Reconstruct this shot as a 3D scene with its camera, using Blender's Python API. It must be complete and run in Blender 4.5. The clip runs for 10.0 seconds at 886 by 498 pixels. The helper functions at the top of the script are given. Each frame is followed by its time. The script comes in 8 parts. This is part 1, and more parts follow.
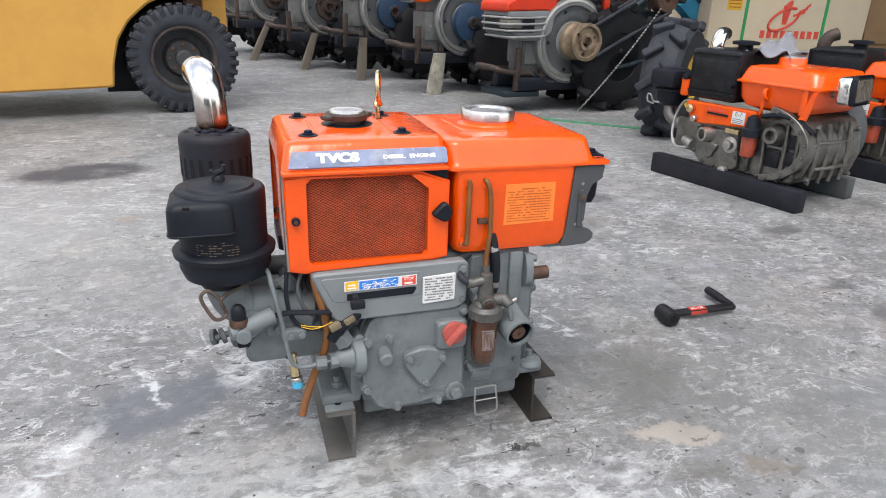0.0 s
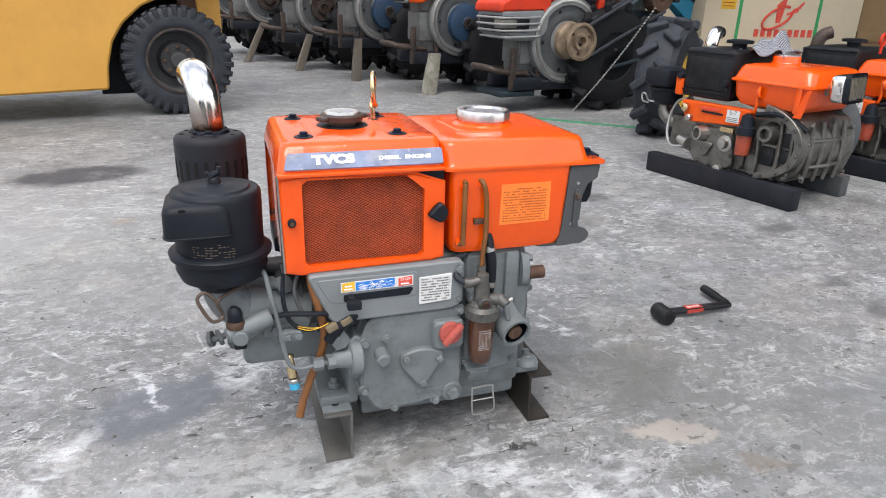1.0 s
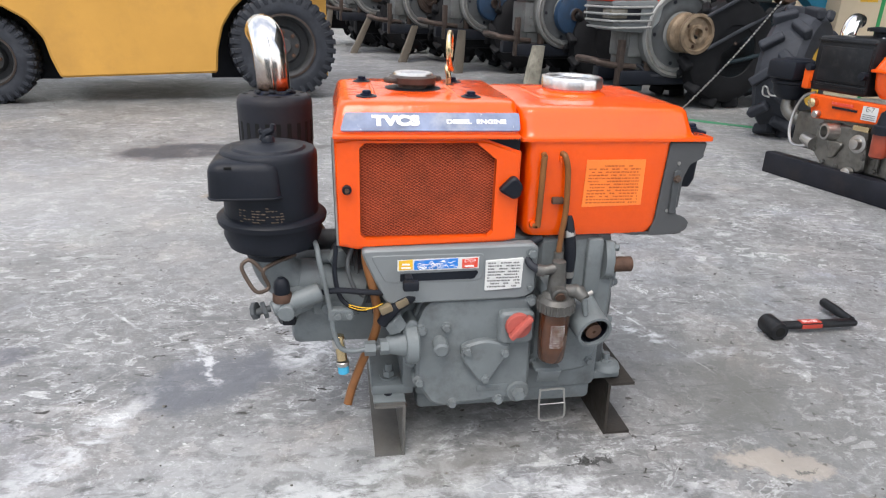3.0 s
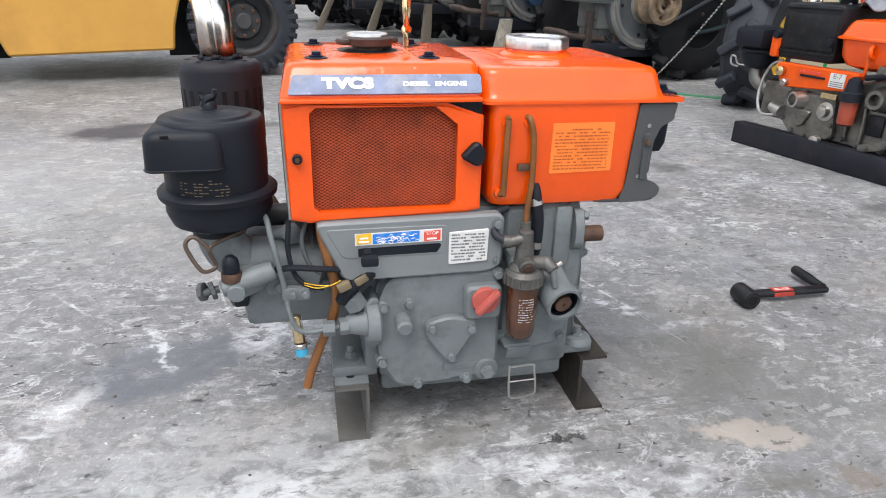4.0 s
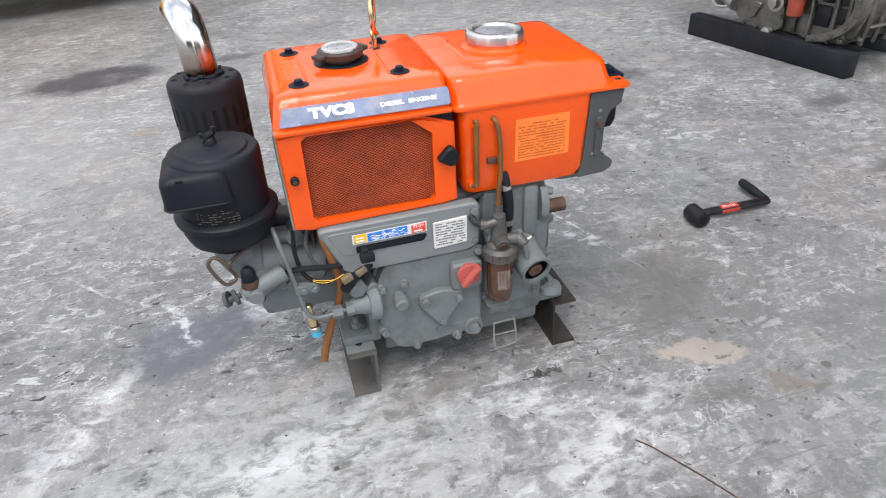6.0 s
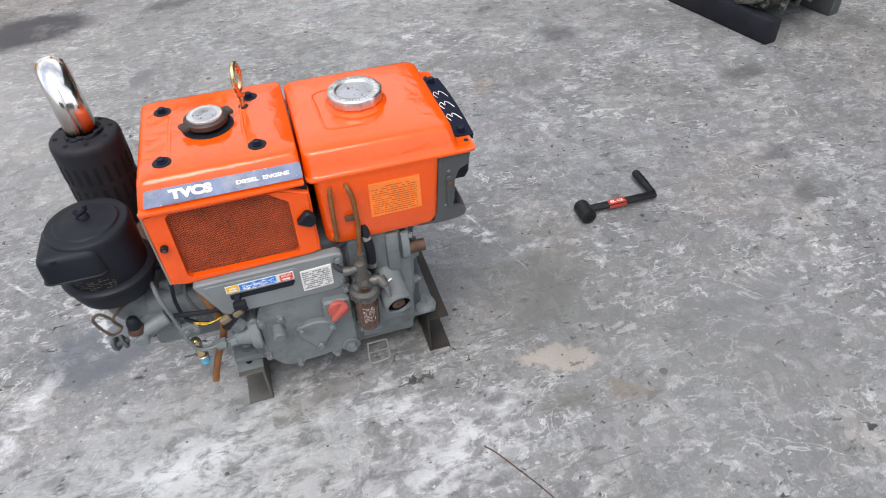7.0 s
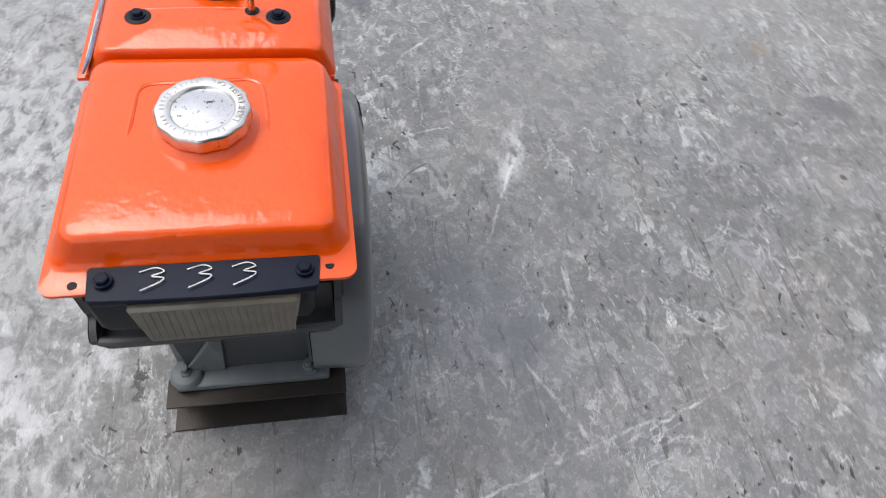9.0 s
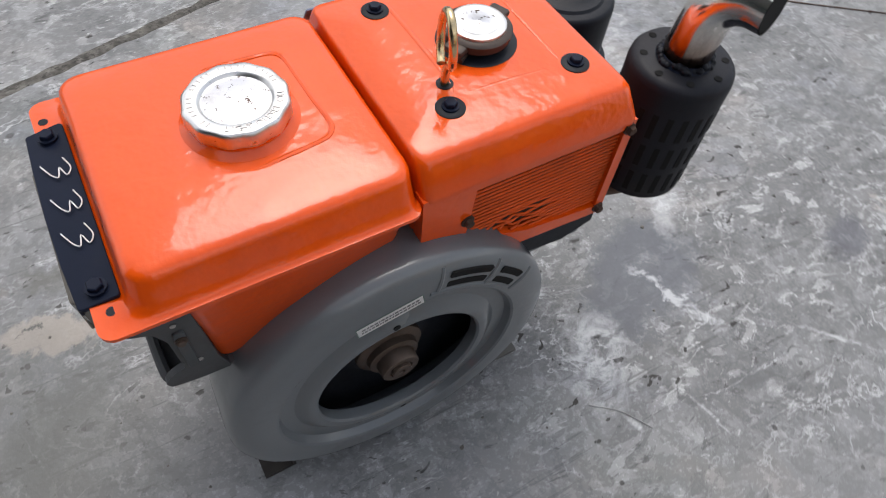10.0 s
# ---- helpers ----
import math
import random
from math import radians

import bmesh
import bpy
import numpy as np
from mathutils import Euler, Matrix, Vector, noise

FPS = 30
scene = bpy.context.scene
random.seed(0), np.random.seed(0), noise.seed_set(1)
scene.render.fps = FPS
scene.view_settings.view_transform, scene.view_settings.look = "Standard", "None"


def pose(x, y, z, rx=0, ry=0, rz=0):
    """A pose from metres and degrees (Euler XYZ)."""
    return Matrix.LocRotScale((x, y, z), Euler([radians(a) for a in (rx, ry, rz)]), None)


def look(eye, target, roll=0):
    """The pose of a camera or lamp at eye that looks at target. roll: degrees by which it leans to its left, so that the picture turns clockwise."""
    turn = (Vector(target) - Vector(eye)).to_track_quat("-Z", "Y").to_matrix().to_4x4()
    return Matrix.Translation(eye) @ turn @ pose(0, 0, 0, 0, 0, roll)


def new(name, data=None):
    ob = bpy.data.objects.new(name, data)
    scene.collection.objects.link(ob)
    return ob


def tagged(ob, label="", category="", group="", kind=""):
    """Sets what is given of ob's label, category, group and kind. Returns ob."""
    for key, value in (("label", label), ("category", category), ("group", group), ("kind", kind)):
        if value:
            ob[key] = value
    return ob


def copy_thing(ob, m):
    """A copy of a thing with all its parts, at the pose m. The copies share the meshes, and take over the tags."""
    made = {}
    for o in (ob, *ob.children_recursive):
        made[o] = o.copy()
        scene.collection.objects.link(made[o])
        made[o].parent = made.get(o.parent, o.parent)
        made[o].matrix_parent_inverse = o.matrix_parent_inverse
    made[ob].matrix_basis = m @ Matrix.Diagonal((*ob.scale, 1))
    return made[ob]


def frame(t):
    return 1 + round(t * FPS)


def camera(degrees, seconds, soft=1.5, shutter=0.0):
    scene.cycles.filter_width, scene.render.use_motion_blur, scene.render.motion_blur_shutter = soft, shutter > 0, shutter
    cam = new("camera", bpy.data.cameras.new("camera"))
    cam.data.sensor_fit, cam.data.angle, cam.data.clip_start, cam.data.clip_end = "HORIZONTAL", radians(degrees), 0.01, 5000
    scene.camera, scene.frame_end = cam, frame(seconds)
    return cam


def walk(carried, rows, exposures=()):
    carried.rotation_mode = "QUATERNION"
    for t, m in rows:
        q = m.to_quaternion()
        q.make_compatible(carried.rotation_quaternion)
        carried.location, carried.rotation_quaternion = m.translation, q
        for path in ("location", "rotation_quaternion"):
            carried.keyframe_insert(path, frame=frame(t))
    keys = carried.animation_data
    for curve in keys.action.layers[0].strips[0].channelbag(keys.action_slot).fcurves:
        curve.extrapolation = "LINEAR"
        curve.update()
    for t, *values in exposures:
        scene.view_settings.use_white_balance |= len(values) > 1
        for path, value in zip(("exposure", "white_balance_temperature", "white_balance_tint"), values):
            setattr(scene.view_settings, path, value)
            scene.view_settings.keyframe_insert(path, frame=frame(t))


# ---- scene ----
cam = camera(67.6, 10.0, soft=1.0, shutter=0.12)
# seconds, eye, target, roll
PATH = [
    (0, (-0.324, -1.049, 0.744), (0.257, 0.725, 0.027), 1.9),
    (0.5, (-0.325, -1.05, 0.744), (0.253, 0.724, 0.023), 1.8),
    (1, (-0.324, -1.051, 0.745), (0.267, 0.72, 0.029), 1.6),
    (1.5, (-0.323, -1.047, 0.745), (0.277, 0.722, 0.031), 1.8),
    (2, (-0.323, -1.046, 0.745), (0.274, 0.727, 0.04), 1.5),
    (2.5, (-0.315, -1.036, 0.723), (0.063, 0.845, 0.156), 4.1),
    (3, (-0.258, -0.968, 0.678), (0.052, 0.87, -0.048), 1.9),
    (3.2, (-0.233, -0.928, 0.656), (0.114, 0.872, -0.143), 2.4),
    (4.5, (-0.234, -0.927, 0.649), (0.155, 0.878, -0.121), 1.4),
    (5, (-0.249, -0.928, 0.642), (0.119, 0.869, -0.156), 1.5),
    (5.2, (-0.264, -0.925, 0.636), (0.122, 0.861, -0.177), 2.1),
    (6.3, (-0.249, -1.0239, 1.0368), (0.1311, 0.2824, -0.0789), -4.63),
    (6.5, (-0.1918, -1.0551, 1.1401), (0.213, 0.1788, -0.0468), -3.8),
    (7, (-0.0352, -0.9797, 1.11), (0.3106, 0.2709, -0.0794), -2.53),
    (7.5, (0.22, -0.7404, 1.1043), (0.3969, 0.3837, -0.2387), -1.29),
    (8, (0.4594, -0.5061, 1.083), (0.117, 0.5429, -0.2889), 2.76),
    (8.5, (0.543, -0.2009, 1.0483), (-0.1346, 0.5647, -0.384), 6.49),
    (9, (0.616, 0.1378, 1.0388), (-0.3696, 0.4396, -0.388), 10.47),
    (9.5, (0.4277, 0.3593, 0.9845), (-0.4919, 0.0353, -0.4807), 6.78),
    (10, (0.1786, 0.4714, 0.9688), (-0.3942, -0.3477, -0.4792), 6.67),
]
# ---- exposure and light ----
EXPOSURES = [(0.0, 0.84), (2.0, 0.84), (5.0, 0.85), (7.0, 0.62), (8.5, 0.48), (10.0, 0.26)]
walk(cam, [(t, look(eye, target, roll)) for t, eye, target, roll in PATH], EXPOSURES)

world = bpy.data.worlds.new("sky")
scene.world = world
world.use_nodes = True
wn, wl = world.node_tree.nodes, world.node_tree.links
sky = wn.new("ShaderNodeTexSky")
sky.sky_type, sky.sun_disc = "NISHITA", False
SUN_ELEV, SUN_ROT = radians(64), radians(-150)
sky.sun_elevation, sky.sun_rotation = SUN_ELEV, SUN_ROT
sky.dust_density, sky.air_density, sky.ozone_density = 4.0, 1.0, 1.0
soften = wn.new("ShaderNodeHueSaturation")
soften.inputs["Saturation"].default_value = 0.85
wl.new(sky.outputs[0], soften.inputs["Color"])
cloud = wn.new("ShaderNodeMix")
cloud.data_type = "RGBA"
puffs = wn.new("ShaderNodeTexNoise")
puffs.inputs["Scale"].default_value, puffs.inputs["Detail"].default_value = 1.6, 5.0
cover = wn.new("ShaderNodeMapRange")
cover.inputs[1].default_value, cover.inputs[2].default_value, cover.inputs[3].default_value, cover.inputs[4].default_value = 0.40, 0.60, 0.15, 0.8
wl.new(wn.new("ShaderNodeTexCoord").outputs["Generated"], puffs.inputs["Vector"])
wl.new(puffs.outputs["Fac"], cover.inputs[0])
wl.new(cover.outputs[0], cloud.inputs[0])
cloud.inputs[7].default_value = (7.2, 7.25, 7.4, 1.0)
wl.new(soften.outputs[0], cloud.inputs[6])
wl.new(cloud.outputs[2], wn["Background"].inputs["Color"])
wn["Background"].inputs["Strength"].default_value = 0.165

sun_data = bpy.data.lights.new("sun", "SUN")
sun_data.energy, sun_data.angle, sun_data.color = 1.0, radians(36), (1.0, 0.995, 0.985)
sun = new("sun", sun_data)
sun_dir = Vector((math.sin(SUN_ROT) * math.cos(SUN_ELEV), math.cos(SUN_ROT) * math.cos(SUN_ELEV), math.sin(SUN_ELEV)))
sun.matrix_world = look(sun_dir * 20, (0, 0, 0))


# ---- materials ----
def node(nt, kind, **values):
    n = nt.nodes.new(kind)
    for key, value in values.items():
        n.inputs[key.replace("_", " ")].default_value = value
    return n


def ramp(nt, source, lo, hi, c0=(0, 0, 0, 1), c1=(1, 1, 1, 1)):
    r = nt.nodes.new("ShaderNodeValToRGB")
    r.color_ramp.elements[0].position, r.color_ramp.elements[1].position = lo, hi
    r.color_ramp.elements[0].color, r.color_ramp.elements[1].color = c0, c1
    nt.links.new(source, r.inputs[0])
    return r.outputs[0]


def mix(nt, fac, a, b, blend="MIX"):
    m = nt.nodes.new("ShaderNodeMix")
    m.data_type, m.blend_type = "RGBA", blend
    for socket, v in ((m.inputs[0], fac), (m.inputs[6], a), (m.inputs[7], b)):
        if hasattr(v, "links"):
            nt.links.new(v, socket)
        else:
            socket.default_value = v if isinstance(v, (int, float)) else (*v[:3], 1)
    return m.outputs[2]


def maths(nt, op, a, b=0.0, clamp=False):
    m = nt.nodes.new("ShaderNodeMath")
    m.operation, m.use_clamp = op, clamp
    for socket, v in ((m.inputs[0], a), (m.inputs[1], b)):
        if hasattr(v, "links"):
            nt.links.new(v, socket)
        else:
            socket.default_value = v
    return m.outputs[0]


def fbm(nt, coord, scale, detail=6, rough=0.6, distortion=0.0):
    n = node(nt, "ShaderNodeTexNoise", Scale=scale, Detail=detail, Roughness=rough, Distortion=distortion)
    nt.links.new(coord, n.inputs["Vector"])
    return n.outputs["Fac"]


def surface(name, color, rough=0.5, metal=0.0, var=0.15, scale=14.0, grime=(0.05, 0.045, 0.04), grime_amount=0.25,
            grime_scale=9.0, fine=160.0, bump=0.08, coat=0.0, coat_rough=0.12, spec=0.3, chips=None, chip_level=0.72,
            drift_bump=1.5, coat_ior=1.5, fine_bump=1.0):
    """A worn painted, cast or rubber surface: colour drift, grime in patches, chips and a fine relief."""
    m = bpy.data.materials.new(name)
    m.use_nodes = True
    nt = m.node_tree
    b = nt.nodes["Principled BSDF"]
    co = nt.nodes.new("ShaderNodeTexCoord").outputs["Object"]
    drift = fbm(nt, co, scale, 5)
    dark = tuple(c * (1 - var) for c in color)
    light = tuple(min(1, c * (1 + var)) for c in color)
    col = mix(nt, ramp(nt, drift, 0.3, 0.7), dark, light)
    patch = ramp(nt, fbm(nt, co, grime_scale, 8, 0.7), 0.5, 0.78)
    col = mix(nt, maths(nt, "MULTIPLY", patch, grime_amount), col, grime)
    speck = fbm(nt, co, fine, 3)
    if chips:
        chip = ramp(nt, fbm(nt, co, grime_scale * 5, 7, 0.75), chip_level, chip_level + 0.03)
        col = mix(nt, chip, col, chips)
    nt.links.new(col, b.inputs["Base Color"])
    b.inputs["Metallic"].default_value = metal
    r = maths(nt, "ADD", rough - 0.08, maths(nt, "MULTIPLY", drift, 0.16))
    r = maths(nt, "ADD", r, maths(nt, "MULTIPLY", patch, 0.18), True)
    nt.links.new(r, b.inputs["Roughness"])
    b.inputs["Coat Weight"].default_value = coat
    b.inputs["Coat Roughness"].default_value = coat_rough
    b.inputs["Coat IOR"].default_value = coat_ior
    b.inputs["Specular IOR Level"].default_value = spec
    bp = node(nt, "ShaderNodeBump", Strength=bump, Distance=0.002)
    nt.links.new(maths(nt, "ADD", maths(nt, "MULTIPLY", speck, fine_bump), maths(nt, "MULTIPLY", drift, drift_bump)), bp.inputs["Height"])
    nt.links.new(bp.outputs[0], b.inputs["Normal"])
    if coat:
        nt.links.new(bp.outputs[0], b.inputs["Coat Normal"])
    return m


ORANGE = surface("orange_paint", (0.76, 0.082, 0.0008), 0.55, var=0.08, scale=6, grime=(0.40, 0.035, 0.004), grime_amount=0.5, grime_scale=6,
                 bump=0.20, spec=0.08, coat=0.9, coat_rough=0.05, coat_ior=1.55, fine=170, fine_bump=0.6, chips=(0.05, 0.035, 0.03), chip_level=0.765, drift_bump=15.0)
ORANGE_OLD = surface("faded_orange_paint", (0.70, 0.088, 0.008), 0.5, var=0.12, scale=5, grime=(0.12, 0.04, 0.02), grime_amount=0.45, bump=0.05, spec=0.14, coat=0.1)
RED_OLD = surface("faded_red_paint", (0.50, 0.040, 0.016), 0.5, var=0.12, scale=5, grime=(0.14, 0.05, 0.04), grime_amount=0.4, bump=0.05, spec=0.14)
GREY = surface("grey_engine_paint", (0.138, 0.156, 0.162), 0.42, var=0.14, scale=16, grime=(0.035, 0.031, 0.027), grime_amount=0.6, grime_scale=14, bump=0.22, fine=120)
GREY_PANEL = surface("grey_panel_paint", (0.168, 0.184, 0.19), 0.42, var=0.05, scale=10, grime=(0.06, 0.055, 0.05), grime_amount=0.3, bump=0.05)
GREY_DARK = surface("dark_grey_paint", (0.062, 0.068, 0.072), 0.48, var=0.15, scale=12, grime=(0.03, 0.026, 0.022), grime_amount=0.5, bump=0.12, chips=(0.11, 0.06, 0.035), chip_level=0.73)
SHROUD = surface("grey_gloss_shroud_paint", (0.115, 0.128, 0.136), 0.36, var=0.07, scale=9, grime=(0.05, 0.05, 0.05), grime_amount=0.3, bump=0.06, coat=0.8, coat_rough=0.10)
MUFFLER = surface("heat_dulled_black", (0.012, 0.013, 0.018), 0.5, var=0.25, scale=12, grime=(0.04, 0.033, 0.03), grime_amount=0.5, bump=0.12, spec=0.2)
SPARE_CAST = surface("oily_bare_casting", (0.17, 0.165, 0.15), 0.38, 0.8, var=0.3, scale=14, grime=(0.03, 0.026, 0.02), grime_amount=0.9, grime_scale=11, bump=0.35)
CAP_BROWN = surface("browned_cap_steel", (0.065, 0.05, 0.043), 0.45, 0.4, var=0.3, scale=25, grime=(0.03, 0.025, 0.02), grime_amount=0.5, bump=0.2)
CHEEK = surface("rust_edged_grey_plate", (0.066, 0.069, 0.072), 0.45, var=0.15, scale=14, grime=(0.05, 0.035, 0.025), grime_amount=0.7, grime_scale=14, bump=0.12, chips=(0.12, 0.06, 0.03), chip_level=0.70)
CRANK_BLACK = surface("worn_black_crank_paint", (0.010, 0.011, 0.013), 0.42, var=0.3, scale=20, grime=(0.04, 0.037, 0.034), grime_amount=0.6, grime_scale=20, bump=0.15, spec=0.2)
CRANK_LABEL = surface("dull_red_label", (0.36, 0.045, 0.03), 0.5, var=0.1, grime_amount=0.3)
CAST = surface("stained_cast_alloy", (0.105, 0.104, 0.098), 0.42, 0.45, var=0.3, scale=20, grime=(0.035, 0.027, 0.02), grime_amount=0.9, grime_scale=18, bump=0.25)
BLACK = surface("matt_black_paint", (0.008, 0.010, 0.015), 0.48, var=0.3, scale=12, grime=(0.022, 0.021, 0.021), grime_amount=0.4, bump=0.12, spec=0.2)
# Blue in this black's base colour stands for the sky's reflection.
BLACK_SHINY = surface("satin_black_paint", (0.008, 0.012, 0.026), 0.36, var=0.2, scale=10, grime=(0.03, 0.028, 0.027), grime_amount=0.3, bump=0.05, spec=0.10, chips=(0.10, 0.06, 0.045), chip_level=0.74)
RUBBER = surface("black_rubber", (0.024, 0.027, 0.034), 0.62, var=0.3, scale=10, grime=(0.085, 0.09, 0.10), grime_amount=0.55, grime_scale=6, bump=0.3, spec=0.25)
HOSE = surface("amber_rubber_hose", (0.17, 0.070, 0.022), 0.4, var=0.25, scale=30, grime=(0.08, 0.04, 0.02), grime_amount=0.5, bump=0.05)
CHROME = surface("chrome", (0.75, 0.73, 0.70), 0.13, 1.0, var=0.08, scale=18, grime=(0.30, 0.18, 0.10), grime_amount=0.25, bump=0.03)
ELBOW = surface("heat_browned_chrome", (0.75, 0.73, 0.70), 0.13, 1.0, var=0.08, scale=18, grime=(0.30, 0.18, 0.10), grime_amount=0.25, bump=0.03)
heat_nt = ELBOW.node_tree
heat_xyz = heat_nt.nodes.new("ShaderNodeSeparateXYZ")
heat_nt.links.new(heat_nt.nodes.new("ShaderNodeTexCoord").outputs["Object"], heat_xyz.inputs[0])
heat_base = heat_nt.nodes["Principled BSDF"].inputs["Base Color"]
heat_fac = ramp(heat_nt, maths(heat_nt, "ADD", heat_xyz.outputs[2], maths(heat_nt, "MULTIPLY", fbm(heat_nt, heat_xyz.inputs[0].links[0].from_socket, 45, 4), 0.03)), 0.542, 0.600, (1, 1, 1, 1), (0, 0, 0, 1))
heat_soot = ramp(heat_nt, maths(heat_nt, "ADD", heat_xyz.outputs[2], maths(heat_nt, "MULTIPLY", fbm(heat_nt, heat_xyz.inputs[0].links[0].from_socket, 70, 5), 0.03)), 0.543, 0.556, (1, 1, 1, 1), (0, 0, 0, 1))
heat_nt.links.new(mix(heat_nt, heat_soot, mix(heat_nt, heat_fac, heat_base.links[0].from_socket, (0.22, 0.125, 0.08)), (0.03, 0.022, 0.018)), heat_base)
GREY_TRACTOR = surface("oily_grey_iron", (0.13, 0.135, 0.132), 0.5, var=0.2, scale=7, grime=(0.035, 0.03, 0.025), grime_amount=0.8, grime_scale=8, bump=0.15)
STEEL = surface("zinc_steel", (0.45, 0.44, 0.42), 0.35, 1.0, var=0.15, scale=30, grime=(0.14, 0.11, 0.09), grime_amount=0.4, bump=0.08)
CAPMETAL = surface("plated_cap_metal", (0.68, 0.675, 0.66), 0.30, 1.0, var=0.15, scale=30, grime=(0.30, 0.27, 0.23), grime_amount=0.6, grime_scale=26, bump=0.10, chips=(0.14, 0.105, 0.08), chip_level=0.625)
BRASS = surface("yellow_zinc", (0.66, 0.52, 0.30), 0.25, 1.0, var=0.2, scale=20, grime=(0.25, 0.12, 0.05), grime_amount=0.4, bump=0.05)
RUST = surface("rusty_steel", (0.092, 0.054, 0.038), 0.65, 0.3, var=0.4, scale=25, grime=(0.04, 0.025, 0.02), grime_amount=0.6, bump=0.35)
RUST_HUB = surface("brown_oiled_steel", (0.10, 0.075, 0.06), 0.5, 0.6, var=0.3, scale=25, grime=(0.04, 0.03, 0.025), grime_amount=0.5, bump=0.15)
SKID = surface("worn_skid_steel", (0.125, 0.122, 0.115), 0.45, 0.4, var=0.3, scale=18, grime=(0.05, 0.037, 0.028), grime_amount=0.7, bump=0.2)
RED_CAP = surface("faded_red_plastic", (0.36, 0.082, 0.066), 0.5, var=0.15, scale=20, grime=(0.16, 0.05, 0.04), grime_amount=0.6, grime_scale=25, bump=0.08)
AMBER = surface("fuel_stained_bowl", (0.065, 0.024, 0.010), 0.15, var=0.35, scale=22, grime=(0.02, 0.011, 0.008), grime_amount=0.6, bump=0.02, coat=0.6)
YELLOW = surface("forklift_yellow", (0.55, 0.295, 0.062), 0.42, var=0.08, scale=2.5, grime=(0.27, 0.15, 0.05), grime_amount=0.4, grime_scale=2.2, bump=0.05, fine=60, chips=(0.14, 0.09, 0.04), chip_level=0.735)
WOOD_PALE = surface("crate_plywood", (0.56, 0.47, 0.33), 0.7, var=0.1, scale=3, grime=(0.38, 0.30, 0.20), grime_amount=0.4, grime_scale=3, bump=0.1, fine=60)
WOOD_BROWN = surface("brown_plywood", (0.25, 0.155, 0.075), 0.7, var=0.15, scale=4, grime=(0.12, 0.07, 0.035), grime_amount=0.4, grime_scale=4, bump=0.1, fine=60)
WOOD_OLD = surface("weathered_timber", (0.12, 0.105, 0.085), 0.8, var=0.35, scale=9, grime=(0.04, 0.035, 0.03), grime_amount=0.7, bump=0.4)
CAPDISH = surface("dulled_cap_centre", (0.52, 0.53, 0.56), 0.36, 1.0, var=0.15, scale=30, grime=(0.20, 0.17, 0.14), grime_amount=0.6, grime_scale=30, bump=0.08, chips=(0.07, 0.05, 0.04), chip_level=0.575)
WOOD_PAINTED = surface("flaked_painted_timber", (0.24, 0.23, 0.19), 0.8, var=0.4, scale=12, grime=(0.06, 0.045, 0.035), grime_amount=0.9, grime_scale=14, bump=0.5)
BLUE = surface("dusty_blue_paint", (0.018, 0.042, 0.082), 0.5, var=0.2, scale=8, grime=(0.03, 0.03, 0.032), grime_amount=0.6, bump=0.1)
BLUE_BRIGHT = surface("bright_blue_plastic", (0.05, 0.33, 0.52), 0.45, var=0.12, scale=5, grime=(0.05, 0.2, 0.3), grime_amount=0.3, bump=0.05)
TEAL_DARK = surface("dark_teal_paint", (0.014, 0.024, 0.030), 0.5, var=0.2, scale=8, grime=(0.012, 0.012, 0.012), grime_amount=0.6, bump=0.12, spec=0.2)
# Darker rubber copy: puts the dimness under the tractors into the colour.
TYRE_DARK = surface("dim_black_rubber", (0.009, 0.0095, 0.011), 0.7, var=0.3, scale=10, grime=(0.03, 0.03, 0.03), grime_amount=0.5, grime_scale=6, bump=0.3, spec=0.15)
RADCORE = surface("radiator_core_red", (0.17, 0.022, 0.007), 0.65, var=0.3, scale=25, grime=(0.08, 0.022, 0.01), grime_amount=0.6, bump=0.3)
MESHWIRE = surface("orange_painted_wire", (0.46, 0.085, 0.025), 0.45, var=0.2, scale=25, grime=(0.16, 0.05, 0.02), grime_amount=0.6, grime_scale=20, bump=0.05)
STICKER_ORANGE = surface("faded_orange_sticker", (0.80, 0.20, 0.035), 0.5, var=0.08, scale=30, grime_amount=0.15, bump=0.02)
INK = surface("faded_ink", (0.40, 0.075, 0.014), 0.6, var=0.2, scale=60, grime_amount=0.1, bump=0.0)
WHITE = surface("worn_white_label", (0.60, 0.605, 0.595), 0.45, var=0.15, scale=60, grime=(0.26, 0.26, 0.24), grime_amount=0.6, grime_scale=60, bump=0.02)
INK_GREY = surface("grey_ink", (0.15, 0.15, 0.15), 0.6, var=0.3, scale=90, grime=(0.42, 0.42, 0.41), grime_amount=0.6, grime_scale=50, bump=0.0)
NAVY = surface("worn_navy_strip", (0.17, 0.205, 0.30), 0.42, var=0.3, scale=28, grime=(0.45, 0.45, 0.44), grime_amount=0.75, grime_scale=16, bump=0.04, chips=(0.62, 0.62, 0.60), chip_level=0.62)
WHITE_INK = surface("white_letters", (0.78, 0.78, 0.76), 0.5, var=0.05, grime_amount=0.15, bump=0.0)
DECAL_BLUE = surface("blue_decal", (0.02, 0.17, 0.55), 0.4, var=0.2, scale=60, grime=(0.6, 0.65, 0.7), grime_amount=0.75, grime_scale=70, bump=0.02)
DECAL_RED = surface("red_decal", (0.62, 0.06, 0.035), 0.4, var=0.1, scale=60, grime=(0.7, 0.5, 0.4), grime_amount=0.4, grime_scale=70, bump=0.02)
DECAL_YELLOW = surface("yellow_decal", (0.70, 0.42, 0.03), 0.4, var=0.1, scale=60, grime=(0.1, 0.1, 0.1), grime_amount=0.3, grime_scale=70, bump=0.02)
